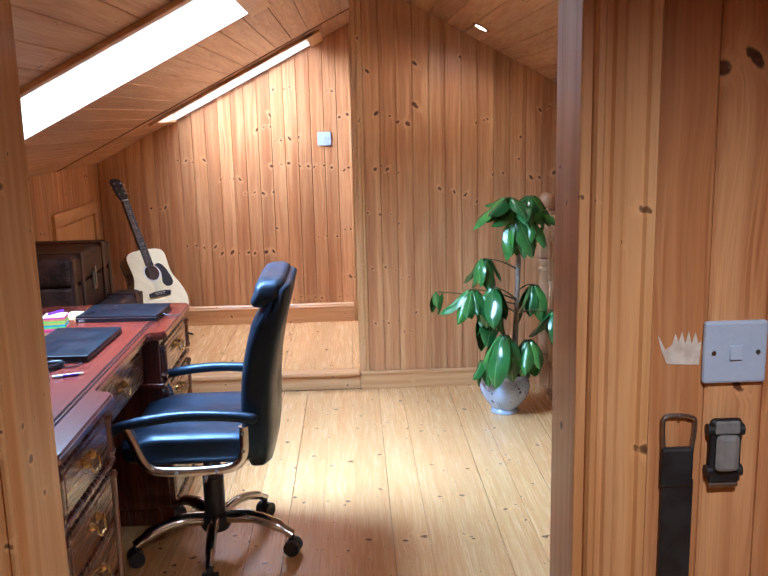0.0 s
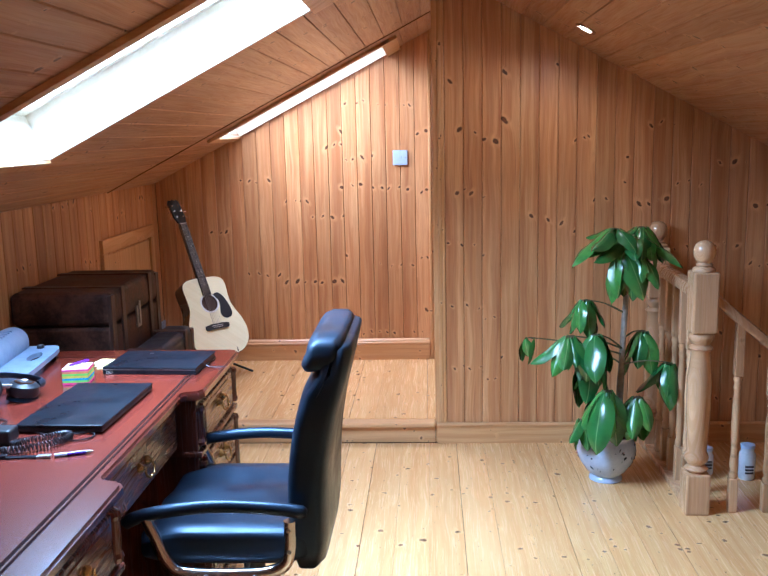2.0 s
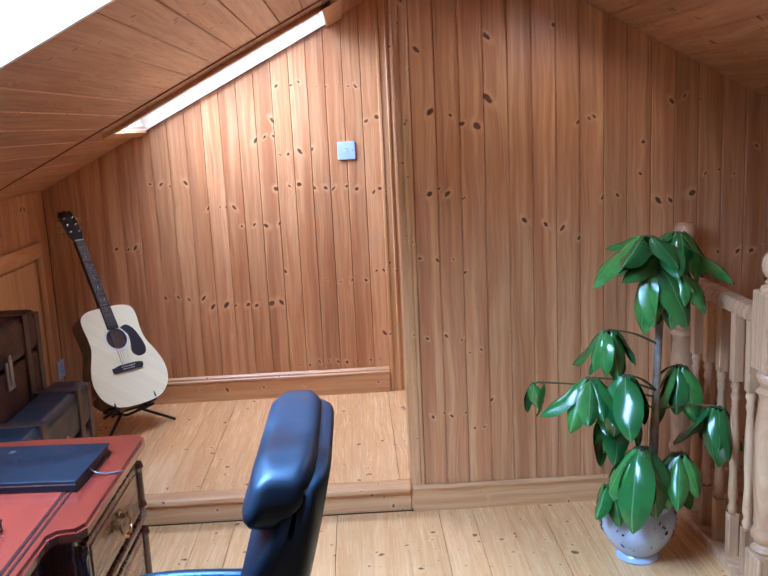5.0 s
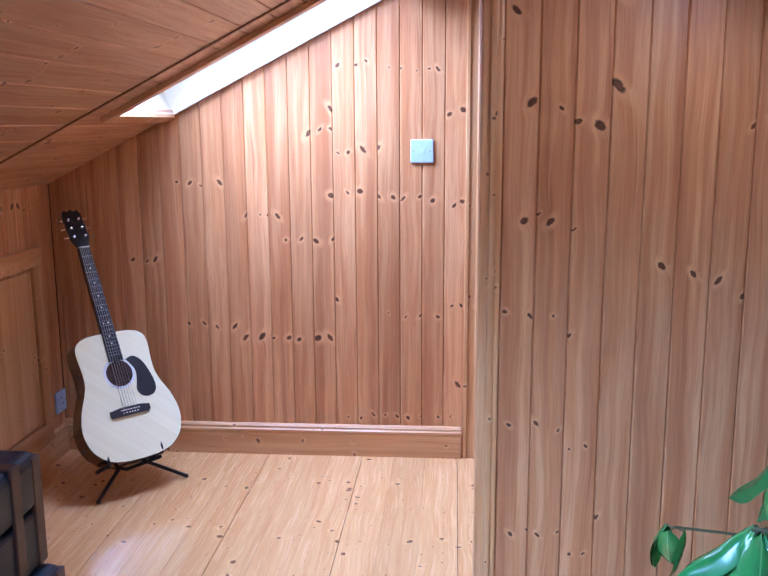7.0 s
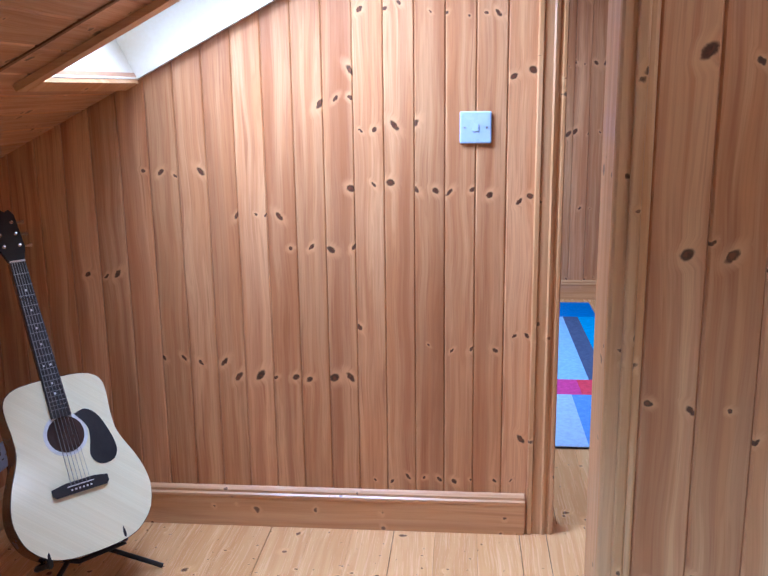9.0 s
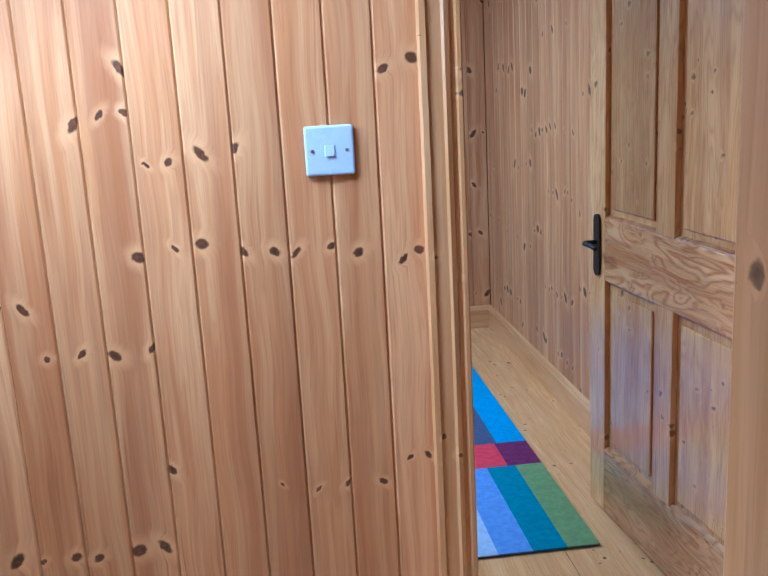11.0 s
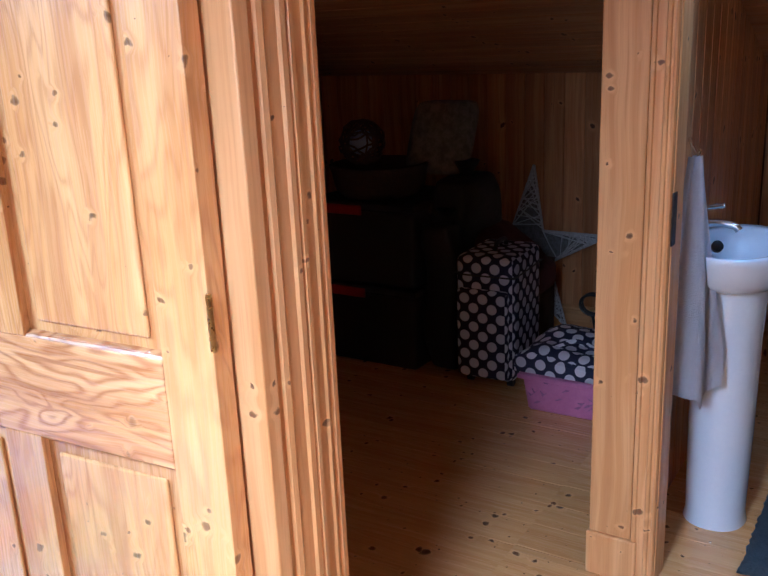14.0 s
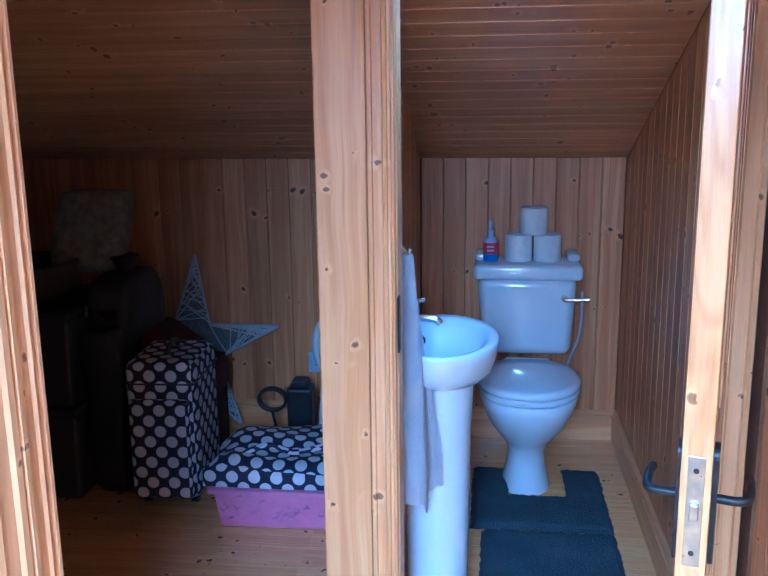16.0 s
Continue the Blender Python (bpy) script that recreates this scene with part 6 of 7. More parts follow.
# ---- bedroom: door and rug ----
def panel_door(name, place, rz, width, height, label):
    """Four panel pine door; hinge at the local origin, the leaf along +x, 4 cm thick in y."""
    d = tagged(empty(name, place, rz), label, "door", kind="structure")
    t0, t1, st, mid0, mid1 = -0.02, 0.02, 0.10, 0.72, 0.90
    part("hinge_stile", box(0.0, st, t0, t1, 0.0, height, 0.002), DOOR_Z, d)
    part("lock_stile", box(width - st, width, t0, t1, 0.0, height, 0.002), DOOR_Z, d)
    cx0, cx1 = (width - 0.09) / 2, (width + 0.09) / 2
    for z0, z1 in ((0.0, 0.20), (mid0, mid1), (height - 0.11, height)):
        part("rail", box(st, width - st, t0, t1, z0, z1, 0.002), DOOR_X, d)
    for z0, z1 in ((0.20, mid0), (mid1, height - 0.11)):
        part("muntin", box(cx0, cx1, t0, t1, z0, z1, 0.002), DOOR_Z, d)
        for a, b in ((st, cx0), (cx1, width - st)):
            part("panel", box(a - 0.004, b + 0.004, -0.006, 0.006, z0 - 0.004, z1 + 0.004), DOOR_Z, d)
            for s in (-1, 1):
                part("raised_field", box(a + 0.028, b - 0.028, min(s * 0.006, s * 0.013), max(s * 0.006, s * 0.013), z0 + 0.028, z1 - 0.028, 0.004), DOOR_Z, d)
                bead = [(0, 0), (0.010, 0), (0.004, 0.010), (0, 0.012)]
                part("bead", extrude_profile([(q, p) for p, q in bead], (a, s * 0.006, z0), (b, s * 0.006, z0), (0, s, 0), (0, 0, 1)), DOOR_X, d)
                part("bead", extrude_profile([(q, p) for p, q in bead], (a, s * 0.006, z1), (b, s * 0.006, z1), (0, s, 0), (0, 0, -1)), DOOR_X, d)
    return d


def lever(parent, x, z, side, turn, mat):
    """Lever handle on a long round-ended plate; side is -1 or 1 for the face, turn the way of the lever."""
    y = side * 0.02
    pl = []
    for k in range(12):
        a = math.pi * k / 11
        pl.append((0.019 * math.cos(a), 0.063 + 0.019 * math.sin(a)))
    for k in range(12):
        a = math.pi + math.pi * k / 11
        pl.append((0.019 * math.cos(a), -0.080 + 0.019 * math.sin(a)))
    bm = prism(pl, 0.0, 0.007)
    for v in bm.verts:
        v.co = Vector((x + v.co.x, y + side * v.co.z, z + v.co.y))
    h = part("handle_plate", bm, mat, parent, "black iron lever plate")
    part("lever", tube(curve([(x, y + side * 0.005, z), (x, y + side * 0.035, z), (x + turn * 0.012, y + side * 0.048, z), (x + turn * 0.05, y + side * 0.050, z + 0.002), (x + turn * 0.088, y + side * 0.048, z - 0.002)], 5), 0.0068, 9), mat, h, smooth=60)


bed_door = panel_door("door_4", (0.683, 5.768, STEP + 0.012), 94.0, 0.880, 1.87, "half open four panel pine door with a black lever handle")
lever(bed_door, 0.825, 0.825, 1, 1 - 2, IRON)
lever(bed_door, 0.825, 0.825, -1, 1 - 2, IRON)
for hz in (0.20, 0.93, 1.68):
    part("hinge", tube([(-0.004, 0.023, hz), (-0.004, 0.023, hz + 0.085)], 0.0050, 10), BRASS, bed_door, "worn brass butt hinge")

RUGS = {}
for nm, c in (("cyan", (0.02, 0.34, 0.72)), ("slate", (0.07, 0.10, 0.20)), ("sky", (0.32, 0.55, 0.85)), ("pink", (0.62, 0.05, 0.28)), ("red", (0.70, 0.045, 0.09)), ("plum", (0.15, 0.012, 0.10)), ("green", (0.20, 0.34, 0.13)), ("teal", (0.01, 0.24, 0.36)), ("blue", (0.16, 0.34, 0.80)), ("ice", (0.45, 0.62, 0.88)), ("lime", (0.45, 0.60, 0.18)), ("deep", (0.01, 0.18, 0.55))):
    RUGS[nm] = mottled("rug_" + nm, c, tuple(q * 0.8 for q in c), 60.0, 0.95, bump=0.5, dist=0.002, fine=400.0)
rug = at("rug", 0, 0, STEP, 0, "bright multicoloured striped rug on the bedroom floor", "rug")
part("rug_backing", box(-0.60, 0.530, 6.365, 8.60, 0.001, 0.006, 0.001), RUGS["slate"], rug)
for y0, y1, row in ((6.365, 6.93, ((0.53, 0.435, "green"), (0.435, 0.335, "teal"), (0.335, 0.235, "blue"), (0.235, 0.10, "ice"), (0.10, -0.02, "lime"), (-0.02, -0.20, "green"), (-0.20, -0.60, "teal"))),
                    (6.93, 7.13, ((0.53, 0.41, "plum"), (0.41, 0.28, "red"), (0.28, -0.05, "pink"), (-0.05, -0.60, "plum"))),
                    (7.13, 8.25, ((0.53, 0.42, "cyan"), (0.42, 0.335, "slate"), (0.335, 0.10, "sky"), (0.10, -0.60, "deep"))),
                    (8.25, 8.60, ((0.53, 0.30, "deep"), (0.30, -0.60, "cyan")))):
    for xa, xb, nm in row:
        part("colour_field", box(xb, xa, y0, y1, 0.006, 0.0095, 0.0008), RUGS[nm], rug)

# ---- store ----
POLKA = material("navy_polka_fabric", (0.012, 0.016, 0.045), 0.7)
n = Nodes(POLKA)
uvw = n.node("ShaderNodeTexCoord", out=3)
sep = n.t.nodes.new("ShaderNodeSeparateXYZ")
n.t.links.new(uvw, sep.inputs[0])
nrm = n.t.nodes.new("ShaderNodeSeparateXYZ")
n.t.links.new(n.node("ShaderNodeTexCoord", out=1), nrm.inputs[0])


def dots(u, v):
    """Staggered round dots on the plane of u and v."""
    P = 0.075
    out = None
    for s in (0.0, 0.5):
        a = n.math("SUBTRACT", n.math("FRACT", n.math("ADD", n.math("DIVIDE", u, P), s + 20.0)), 0.5)
        b = n.math("SUBTRACT", n.math("FRACT", n.math("ADD", n.math("DIVIDE", v, P), s + 20.0)), 0.5)
        r = n.math("SQRT", n.math("ADD", n.math("MULTIPLY", a, a), n.math("MULTIPLY", b, b)))
        d = n.math("SUBTRACT", 1.0, n.step(r, 0.255, 0.285))
        out = d if out is None else n.math("MAXIMUM", out, d)
    return out


ax, ay = n.math("ABSOLUTE", nrm.outputs[0]), n.math("ABSOLUTE", nrm.outputs[1])
az = n.math("ABSOLUTE", nrm.outputs[2])
is_x = n.math("GREATER_THAN", ax, n.math("MAXIMUM", ay, az))
is_y = n.math("GREATER_THAN", ay, n.math("MAXIMUM", ax, az))
dx, dy, dzz = dots(sep.outputs[1], sep.outputs[2]), dots(sep.outputs[0], sep.outputs[2]), dots(sep.outputs[0], sep.outputs[1])
spots = n.math("ADD", n.math("MULTIPLY", is_x, dx), n.math("ADD", n.math("MULTIPLY", is_y, dy), n.math("MULTIPLY", n.math("SUBTRACT", 1.0, n.math("ADD", is_x, is_y)), dzz)))
weave = n.noise(uvw, 500.0)
n.put(n.b.inputs["Base Color"], n.mix(spots, (0.010, 0.014, 0.045), (0.62, 0.60, 0.66)))
n.bump(weave, 0.3, 0.001)

case = at("polka_suitcase", 2.86, 6.335, STEP, 3, "upright navy suitcase with white polka dots, on wheels", "suitcase")
part("shell", box(-0.150, 0.165, -0.115, 0.130, 0.03, 0.535, 0.035, 4), POLKA, case)
part("front_pocket", box(-0.182, -0.147, -0.098, 0.112, 0.05, 0.41, 0.018, 3), POLKA, case)
part("zip", box(-0.153, 0.168, -0.1185, 0.1335, 0.455, 0.461, 0.002), BLACK_PLASTIC, case)
part("carry_handle", tube(curve([(-0.05, 0, 0.530), (-0.03, 0, 0.562), (0.05, 0, 0.562), (0.07, 0, 0.530)], 5), 0.009, 8), BLACK_PLASTIC, case, smooth=60)
for sx in (-0.09, 0.13):
    for sy in (-0.08, 0.09):
        part("wheel", tube([(sx, sy - 0.012, 0.018), (sx, sy + 0.012, 0.018)], 0.018, 14), BLACK_PLASTIC, case)

PINK = mottled("pink_plastic", (0.62, 0.22, 0.42), (0.55, 0.18, 0.36), 14.0, 0.4, bump=0.1)
tub = at("storage_box", 2.80, 5.86, STEP, 1, "pink plastic storage box with faded print", "storage box")
bm = box(-0.215, 0.215, -0.265, 0.265, 0.0, 0.135, 0.014, 3)
for v in bm.verts:
    k = 0.93 + 0.07 * v.co.z / 0.135
    v.co.x, v.co.y = v.co.x * k, v.co.y * k
part("tub", bm, PINK, tub)
part("rim", box(-0.230, 0.230, -0.280, 0.280, 0.130, 0.148, 0.006), PINK, tub)
BLOT = mottled("mauve_print", (0.34, 0.14, 0.30), (0.45, 0.20, 0.38), 40.0, 0.5)
qr = random.Random(8)
for k in range(26):
    y = qr.uniform(-0.235, 0.22)
    z = 0.075 + qr.gauss(0, 0.018)
    x = -0.2155 * (0.93 + 0.07 * z / 0.135)
    part("printed_leaf", tube([(x, y, z), (x - 0.0004, y + 0.012, z + qr.uniform(-0.012, 0.012)), (x, y + 0.026, z + qr.uniform(-0.018, 0.018))], [0.001, qr.uniform(0.004, 0.009), 0.001], 6, flat=0.12), BLOT, tub)
bag = at("polka_bag", 2.82, 5.87, STEP + 0.149, 1, "limp navy polka dot bag lying on the storage box", "bag")


def fold_cloth(x0, x1, y0, y1, h, seed):
    bm = box(x0, x1, y0, y1, 0.0, h)
    bmesh.ops.subdivide_edges(bm, edges=bm.edges[:], cuts=14, use_grid_fill=True)
    for v in bm.verts:
        q = noise.noise(Vector((v.co.x * 7 + seed, v.co.y * 5, v.co.z * 4)))
        r = noise.noise(Vector((v.co.x * 16, v.co.y * 3 + seed, 4.0)))
        edge = min(v.co.x - x0, x1 - v.co.x, v.co.y - y0, y1 - v.co.y) / 0.06
        if v.co.z > 0.001:
            v.co.z = max(0.006, v.co.z * (0.55 + 0.45 * min(1, edge)) + 0.028 * q + 0.012 * r)
        v.co.x += 0.012 * r
        v.co.y += 0.016 * q
    return bm


part("cloth_body", fold_cloth(-0.225, 0.20, -0.28, 0.28, 0.085, 2.0), POLKA, bag, smooth=60)
part("bag_strap", tube(curve([(-0.15, 0.20, 0.07), (-0.10, 0.10, 0.10), (-0.12, 0.0, 0.085), (-0.08, -0.10, 0.095)], 6), 0.010, 8, flat=0.4), POLKA, bag)

STAR_WEAVE = mottled("silver_wicker", (0.66, 0.70, 0.71), (0.42, 0.46, 0.47), 120.0, 0.6, bump=1.0, dist=0.006, fine=200.0)
star = tagged(empty("star_ornament"), "large woven wicker star leaning on the low wall", "ornament")
pts = []
for k in range(10):
    a = radians(90 + 36 * k)
    r = 0.39 if k % 2 == 0 else 0.125
    pts.append((r * math.cos(a), r * math.sin(a)))
# solid core, coloured dark as the shade in the gaps between canes
part("star_core", prism(pts, 0.004, 0.014), mottled("dark_wicker", (0.20, 0.22, 0.23), (0.11, 0.12, 0.125), 80.0, 0.8, bump=0.6), star)
for k in range(10):
    a, b = pts[k], pts[(k + 1) % 10]
    part("rim_wire", tube([(*a, 0.009), (*b, 0.009)], 0.006, 6), STAR_WEAVE, star)
wr = random.Random(4)
for k in range(190):
    i = 2 * wr.randrange(5)
    tip, l, r = Vector(pts[i]), Vector(pts[i - 1]), Vector(pts[(i + 1) % 10])
    a = tip.lerp(l, wr.random())
    b = tip.lerp(r, wr.random())
    part("cane", tube([(a.x, a.y, 0.019), ((a.x + b.x) / 2, (a.y + b.y) / 2, 0.025), (b.x, b.y, 0.019)], 0.0025, 5), STAR_WEAVE, star)
sx, su = Vector((0.0, -0.997, -0.07)), Vector((0.07, -0.07, 0.995))
sn = sx.cross(su).normalized()
star.matrix_world = Matrix(((sx.x, su.x, sn.x, 3.435), (sx.y, su.y, sn.y, 6.468), (sx.z, su.z, sn.z, 0.482), (0, 0, 0, 1)))

MAROON = mottled("maroon_cloth", (0.075, 0.016, 0.018), (0.05, 0.010, 0.012), 12.0, 0.9, bump=0.4)
cushion = at("cushion", 3.13, 6.46, 0.0, 0, "dark maroon cushion on a box behind the suitcase", "cushion")
part("cover", pad(-0.16, 0.16, -0.22, 0.24, 0.482, 0.66, (0.5, 0.5, 0.9), lambda v, p: (v.x, v.y, v.z + 0.02 * math.sin(8 * v.y) - 0.10 * max(0, -p.y))), MAROON, cushion, smooth=180)
BROWN_BOX = mottled("dark_cardboard", (0.06, 0.035, 0.022), (0.045, 0.026, 0.016), 9.0, 0.85, bump=0.3)
carton = at("carton", 3.17, 6.50, STEP, 0, "dark cardboard box behind the suitcase", "box")
part("carton_body", box(-0.19, 0.19, -0.20, 0.24, 0, 0.378, 0.004), BROWN_BOX, carton)
part("flap", box(-0.19, 0.19, -0.20, 0.015, 0.378, 0.382), BROWN_BOX, carton)

DARK_CRATE = mottled("charcoal_plastic", (0.022, 0.020, 0.020), (0.032, 0.028, 0.028), 20.0, 0.5, bump=0.1)
RED_PLASTIC = mottled("red_plastic", (0.40, 0.012, 0.010), (0.32, 0.010, 0.008), 20.0, 0.4)
first = None
for k in range(2):
    m = pose(2.93, 6.92, STEP + 0.352 * k)
    if first is None:
        first = tagged(empty("storage_crate"), "charcoal plastic storage crate with red lid clips", "crate", "stacked crates")
        bm = box(-0.20, 0.25, -0.27, 0.24, 0, 0.32, 0.015, 2)
        for v in bm.verts:
            q = 0.95 + 0.05 * v.co.z / 0.32
            v.co.x, v.co.y = v.co.x * q, v.co.y * q
        part("crate_body", bm, DARK_CRATE, first)
        part("crate_lid", box(-0.205, 0.255, -0.275, 0.245, 0.322, 0.350, 0.006), DARK_CRATE, first)
        part("clip", box(-0.214, -0.203, -0.03, 0.14, 0.300, 0.340, 0.004), RED_PLASTIC, first, "bright red lid clip")
        part("clip", box(-0.08, 0.10, -0.284, -0.273, 0.300, 0.340, 0.004), DARK_CRATE, first)
        first.matrix_world = m
    else:
        copy_thing(first, m)
SACK = mottled("black_sack_plastic", (0.010, 0.010, 0.011), (0.018, 0.018, 0.019), 14.0, 0.55, bump=0.6, dist=0.006, fine=40.0)
sack = at("black_bag", 3.06, 6.52, STEP, 0, "tall black bag standing beside the crates", "bag")
part("sack_body", pad(-0.19, 0.19, -0.03, 0.155, 0.384, 0.78, (0.4, 0.4, 0.3), lambda v, p: (v.x + 0.012 * math.sin(20 * v.z + 6 * v.y), v.y + 0.010 * math.sin(17 * v.z + 9 * v.x), v.z)), SACK, sack, smooth=180)
part("tied_neck", lathe([(0.05, 0.745), (0.028, 0.79), (0.035, 0.80), (0.06, 0.84), (0.05, 0.845)], 14, center=(0, 0.06, 0)), SACK, sack, smooth=60)
tall = at("black_bag", 2.94, 6.60, STEP, 0, "black sack slumped on the floor by the crates", "bag")
part("sack_body", pad(-0.15, 0.06, -0.10, 0.06, 0.0, 0.62, (0.4, 0.4, 0.2), lambda v, p: (v.x + 0.014 * math.sin(18 * v.z + 5 * v.y), v.y + 0.012 * math.sin(15 * v.z + 7 * v.x), v.z)), SACK, tall, smooth=180)
part("tied_neck", lathe([(0.045, 0.59), (0.022, 0.63), (0.028, 0.64), (0.05, 0.67), (0.04, 0.675)], 14, center=(-0.045, -0.02, 0)), SACK, tall, smooth=60)
BASKET = mottled("dark_basket_weave", (0.040, 0.024, 0.016), (0.075, 0.045, 0.030), 60.0, 0.8, bump=0.9, dist=0.005, fine=150.0)
basket = at("basket", 2.94, 6.93, STEP + 0.704, 0, "flat dark woven basket on top of the crates", "basket")
part("basket_body", lathe([(0.16, 0.0), (0.19, 0.03), (0.205, 0.10), (0.215, 0.13), (0.20, 0.135), (0.18, 0.03)], 28), BASKET, basket, smooth=60)
TWINE = mottled("dark_vine", (0.05, 0.022, 0.016), (0.08, 0.038, 0.026), 40.0, 0.7)
ball = at("wicker_ball", 2.83, 6.94, STEP + 0.84, 0, "openwork dark vine ball with a pale globe inside", "ornament")
br = random.Random(21)
for k in range(18):
    ax3 = Vector((br.gauss(0, 1), br.gauss(0, 1), br.gauss(0, 1))).normalized()
    u = ax3.orthogonal().normalized()
    w = ax3.cross(u)
    r = 0.095 * br.uniform(0.9, 1.02)
    part("vine_hoop", tube([Vector((0, 0, 0.096)) + ax3 * br.uniform(-0.01, 0.01) + r * (math.cos(q) * u + math.sin(q) * w) for q in (2 * math.pi * j / 26 for j in range(27))], 0.0038, 6), TWINE, ball)
part("globe", lathe([(0.003, 0.04), (0.035, 0.052), (0.052, 0.08), (0.052, 0.108), (0.035, 0.136), (0.003, 0.148)], 20), WHITE_PLASTIC, ball, "pale globe", smooth=60)
PATTERN = mottled("grey_brocade", (0.11, 0.11, 0.10), (0.24, 0.23, 0.21), 26.0, 0.9, bump=0.4)
roll = at("patterned_cushion", 3.05, 6.72, STEP + 0.72, 0, "grey patterned cushion leaning on top of the stack", "cushion")
part("cover", pad(-0.06, 0.06, -0.14, 0.14, 0.062, 0.36, (0.7, 0.35, 0.25), lambda v, p: (v.x + 0.25 * (v.z - 0.06), v.y - 0.10 * (v.z - 0.06), v.z)), PATTERN, roll, smooth=180)

stool = at("folding_stool", 3.30, 5.74, STEP, 0, "white plastic folding seat leaning on the low wall", "stool")
WHITE_EDGE = mottled("white_moulded_plastic", (0.76, 0.78, 0.80), (0.70, 0.72, 0.74), 12.0, 0.35)
ring = [(0.08, 0.10 + 0.085 * math.cos(a) * (1.0 if math.cos(a) < 0 else 1.0), 0.415 + 0.125 * math.sin(a)) for a in (2 * math.pi * k / 26 for k in range(27))]
part("seat_rim", tube(ring, 0.016, 8), WHITE_EDGE, stool, smooth=60)
part("seat_panel", lathe([(0.001, 0.0), (0.078, 0.0), (0.078, 0.008), (0.001, 0.008)], 26, sy=1.45), WHITE_EDGE, stool).matrix_local = Matrix(((0, 0, 1, 0.084), (1, 0, 0, 0.10), (0, 1, 0, 0.415), (0, 0, 0, 1)))
part("stool_leg", tube([(0.085, 0.05, 0.31), (0.05, 0.03, 0.0)], 0.011, 8), WHITE_EDGE, stool)
part("stool_leg", tube([(0.085, 0.15, 0.31), (0.05, 0.17, 0.0)], 0.011, 8), WHITE_EDGE, stool)
heater = at("hair_dryer", 3.20, 5.95, STEP, 0, "black appliance with its coiled lead behind the storage box", "appliance")
part("housing", box(-0.045, 0.045, -0.05, 0.05, 0.0, 0.30, 0.012), BLACK_PLASTIC, heater)
part("top_cap", box(-0.035, 0.035, -0.03, 0.03, 0.30, 0.33, 0.008), BLACK_PLASTIC, heater)
for k in range(3):
    part("lead_loop", tube([(0.0 + 0.012 * k, 0.12 + 0.055 * math.cos(a), 0.235 + 0.045 * math.sin(a)) for a in (2 * math.pi * j / 22 for j in range(23))], 0.006, 7), BLACK_PLASTIC, heater)
part("lead", tube(curve([(0.0, 0.12, 0.19), (0.02, 0.10, 0.08), (0.0, 0.05, 0.02)], 5), 0.006, 7), BLACK_PLASTIC, heater)

# ---- toilet ----
wc = tagged(empty("toilet", (2.995, 5.075, STEP)), "white close coupled toilet, lid down, with a chrome lever", "toilet")


def oval_loft(rings, seg=32):
    """Rings of (x centre, x radius, y radius, height); egg shaped towards the front (-x)."""
    bm = bmesh.new()
    lines = []
    for cx, rx, ry, z in rings:
        row = []
        for k in range(seg):
            a = 2 * math.pi * k / seg
            c, s = math.cos(a), math.sin(a)
            back = 0.78 if c > 0 else 1.0
            row.append(bm.verts.new((cx + rx * back * math.copysign(abs(c) ** 0.9, c), ry * math.copysign(abs(s) ** 0.88, s), z)))
        lines.append(row)
    for a, b in zip(lines, lines[1:]):
        for k in range(seg):
            bm.faces.new((a[k], a[(k + 1) % seg], b[(k + 1) % seg], b[k]))
    bm.faces.new(lines[0][::-1])
    bm.faces.new(lines[-1])
    return bm


part("pan", oval_loft([(0.06, 0.125, 0.090, 0.0), (0.06, 0.120, 0.086, 0.02), (0.055, 0.095, 0.070, 0.10), (0.05, 0.095, 0.068, 0.15), (0.03, 0.13, 0.090, 0.20), (0.0, 0.195, 0.140, 0.28), (-0.01, 0.225, 0.168, 0.35), (-0.01, 0.232, 0.174, 0.385), (-0.01, 0.225, 0.168, 0.392)]), CERAMIC, wc, smooth=70)
part("pan_back", box(0.10, 0.34, -0.10, 0.10, 0.22, 0.40, 0.03, 4), CERAMIC, wc, smooth=40)
part("seat", oval_loft([(-0.01, 0.225, 0.172, 0.394), (-0.01, 0.235, 0.180, 0.400), (-0.01, 0.235, 0.180, 0.412), (-0.01, 0.228, 0.174, 0.416)]), CERAMIC, wc, smooth=60)
part("lid", oval_loft([(-0.008, 0.228, 0.176, 0.418), (-0.008, 0.236, 0.182, 0.424), (-0.008, 0.234, 0.180, 0.436), (-0.008, 0.215, 0.160, 0.446), (-0.008, 0.10, 0.08, 0.452)]), CERAMIC, wc, smooth=70)
part("seat_hinge", box(0.165, 0.20, -0.085, 0.085, 0.405, 0.440, 0.010), WHITE_PLASTIC, wc)
bm = box(0.245, 0.44, -0.185, 0.185, 0.435, 0.735, 0.035, 5)
for v in bm.verts:
    k = (v.co.z - 0.435) / 0.30
    v.co.y *= 0.90 + 0.11 * k
    v.co.x -= 0.03 * (1 - abs(v.co.y) / 0.2) * (1 if v.co.x < 0.34 else 0)
part("cistern", bm, CERAMIC, wc, smooth=50)
part("cistern_lid", box(0.205, 0.45, -0.202, 0.202, 0.732, 0.790, 0.018, 4), CERAMIC, wc, smooth=50)
part("lid_end", box(0.30, 0.45, 0.150, 0.198, 0.788, 0.815, 0.012, 3), CERAMIC, wc, smooth=50)
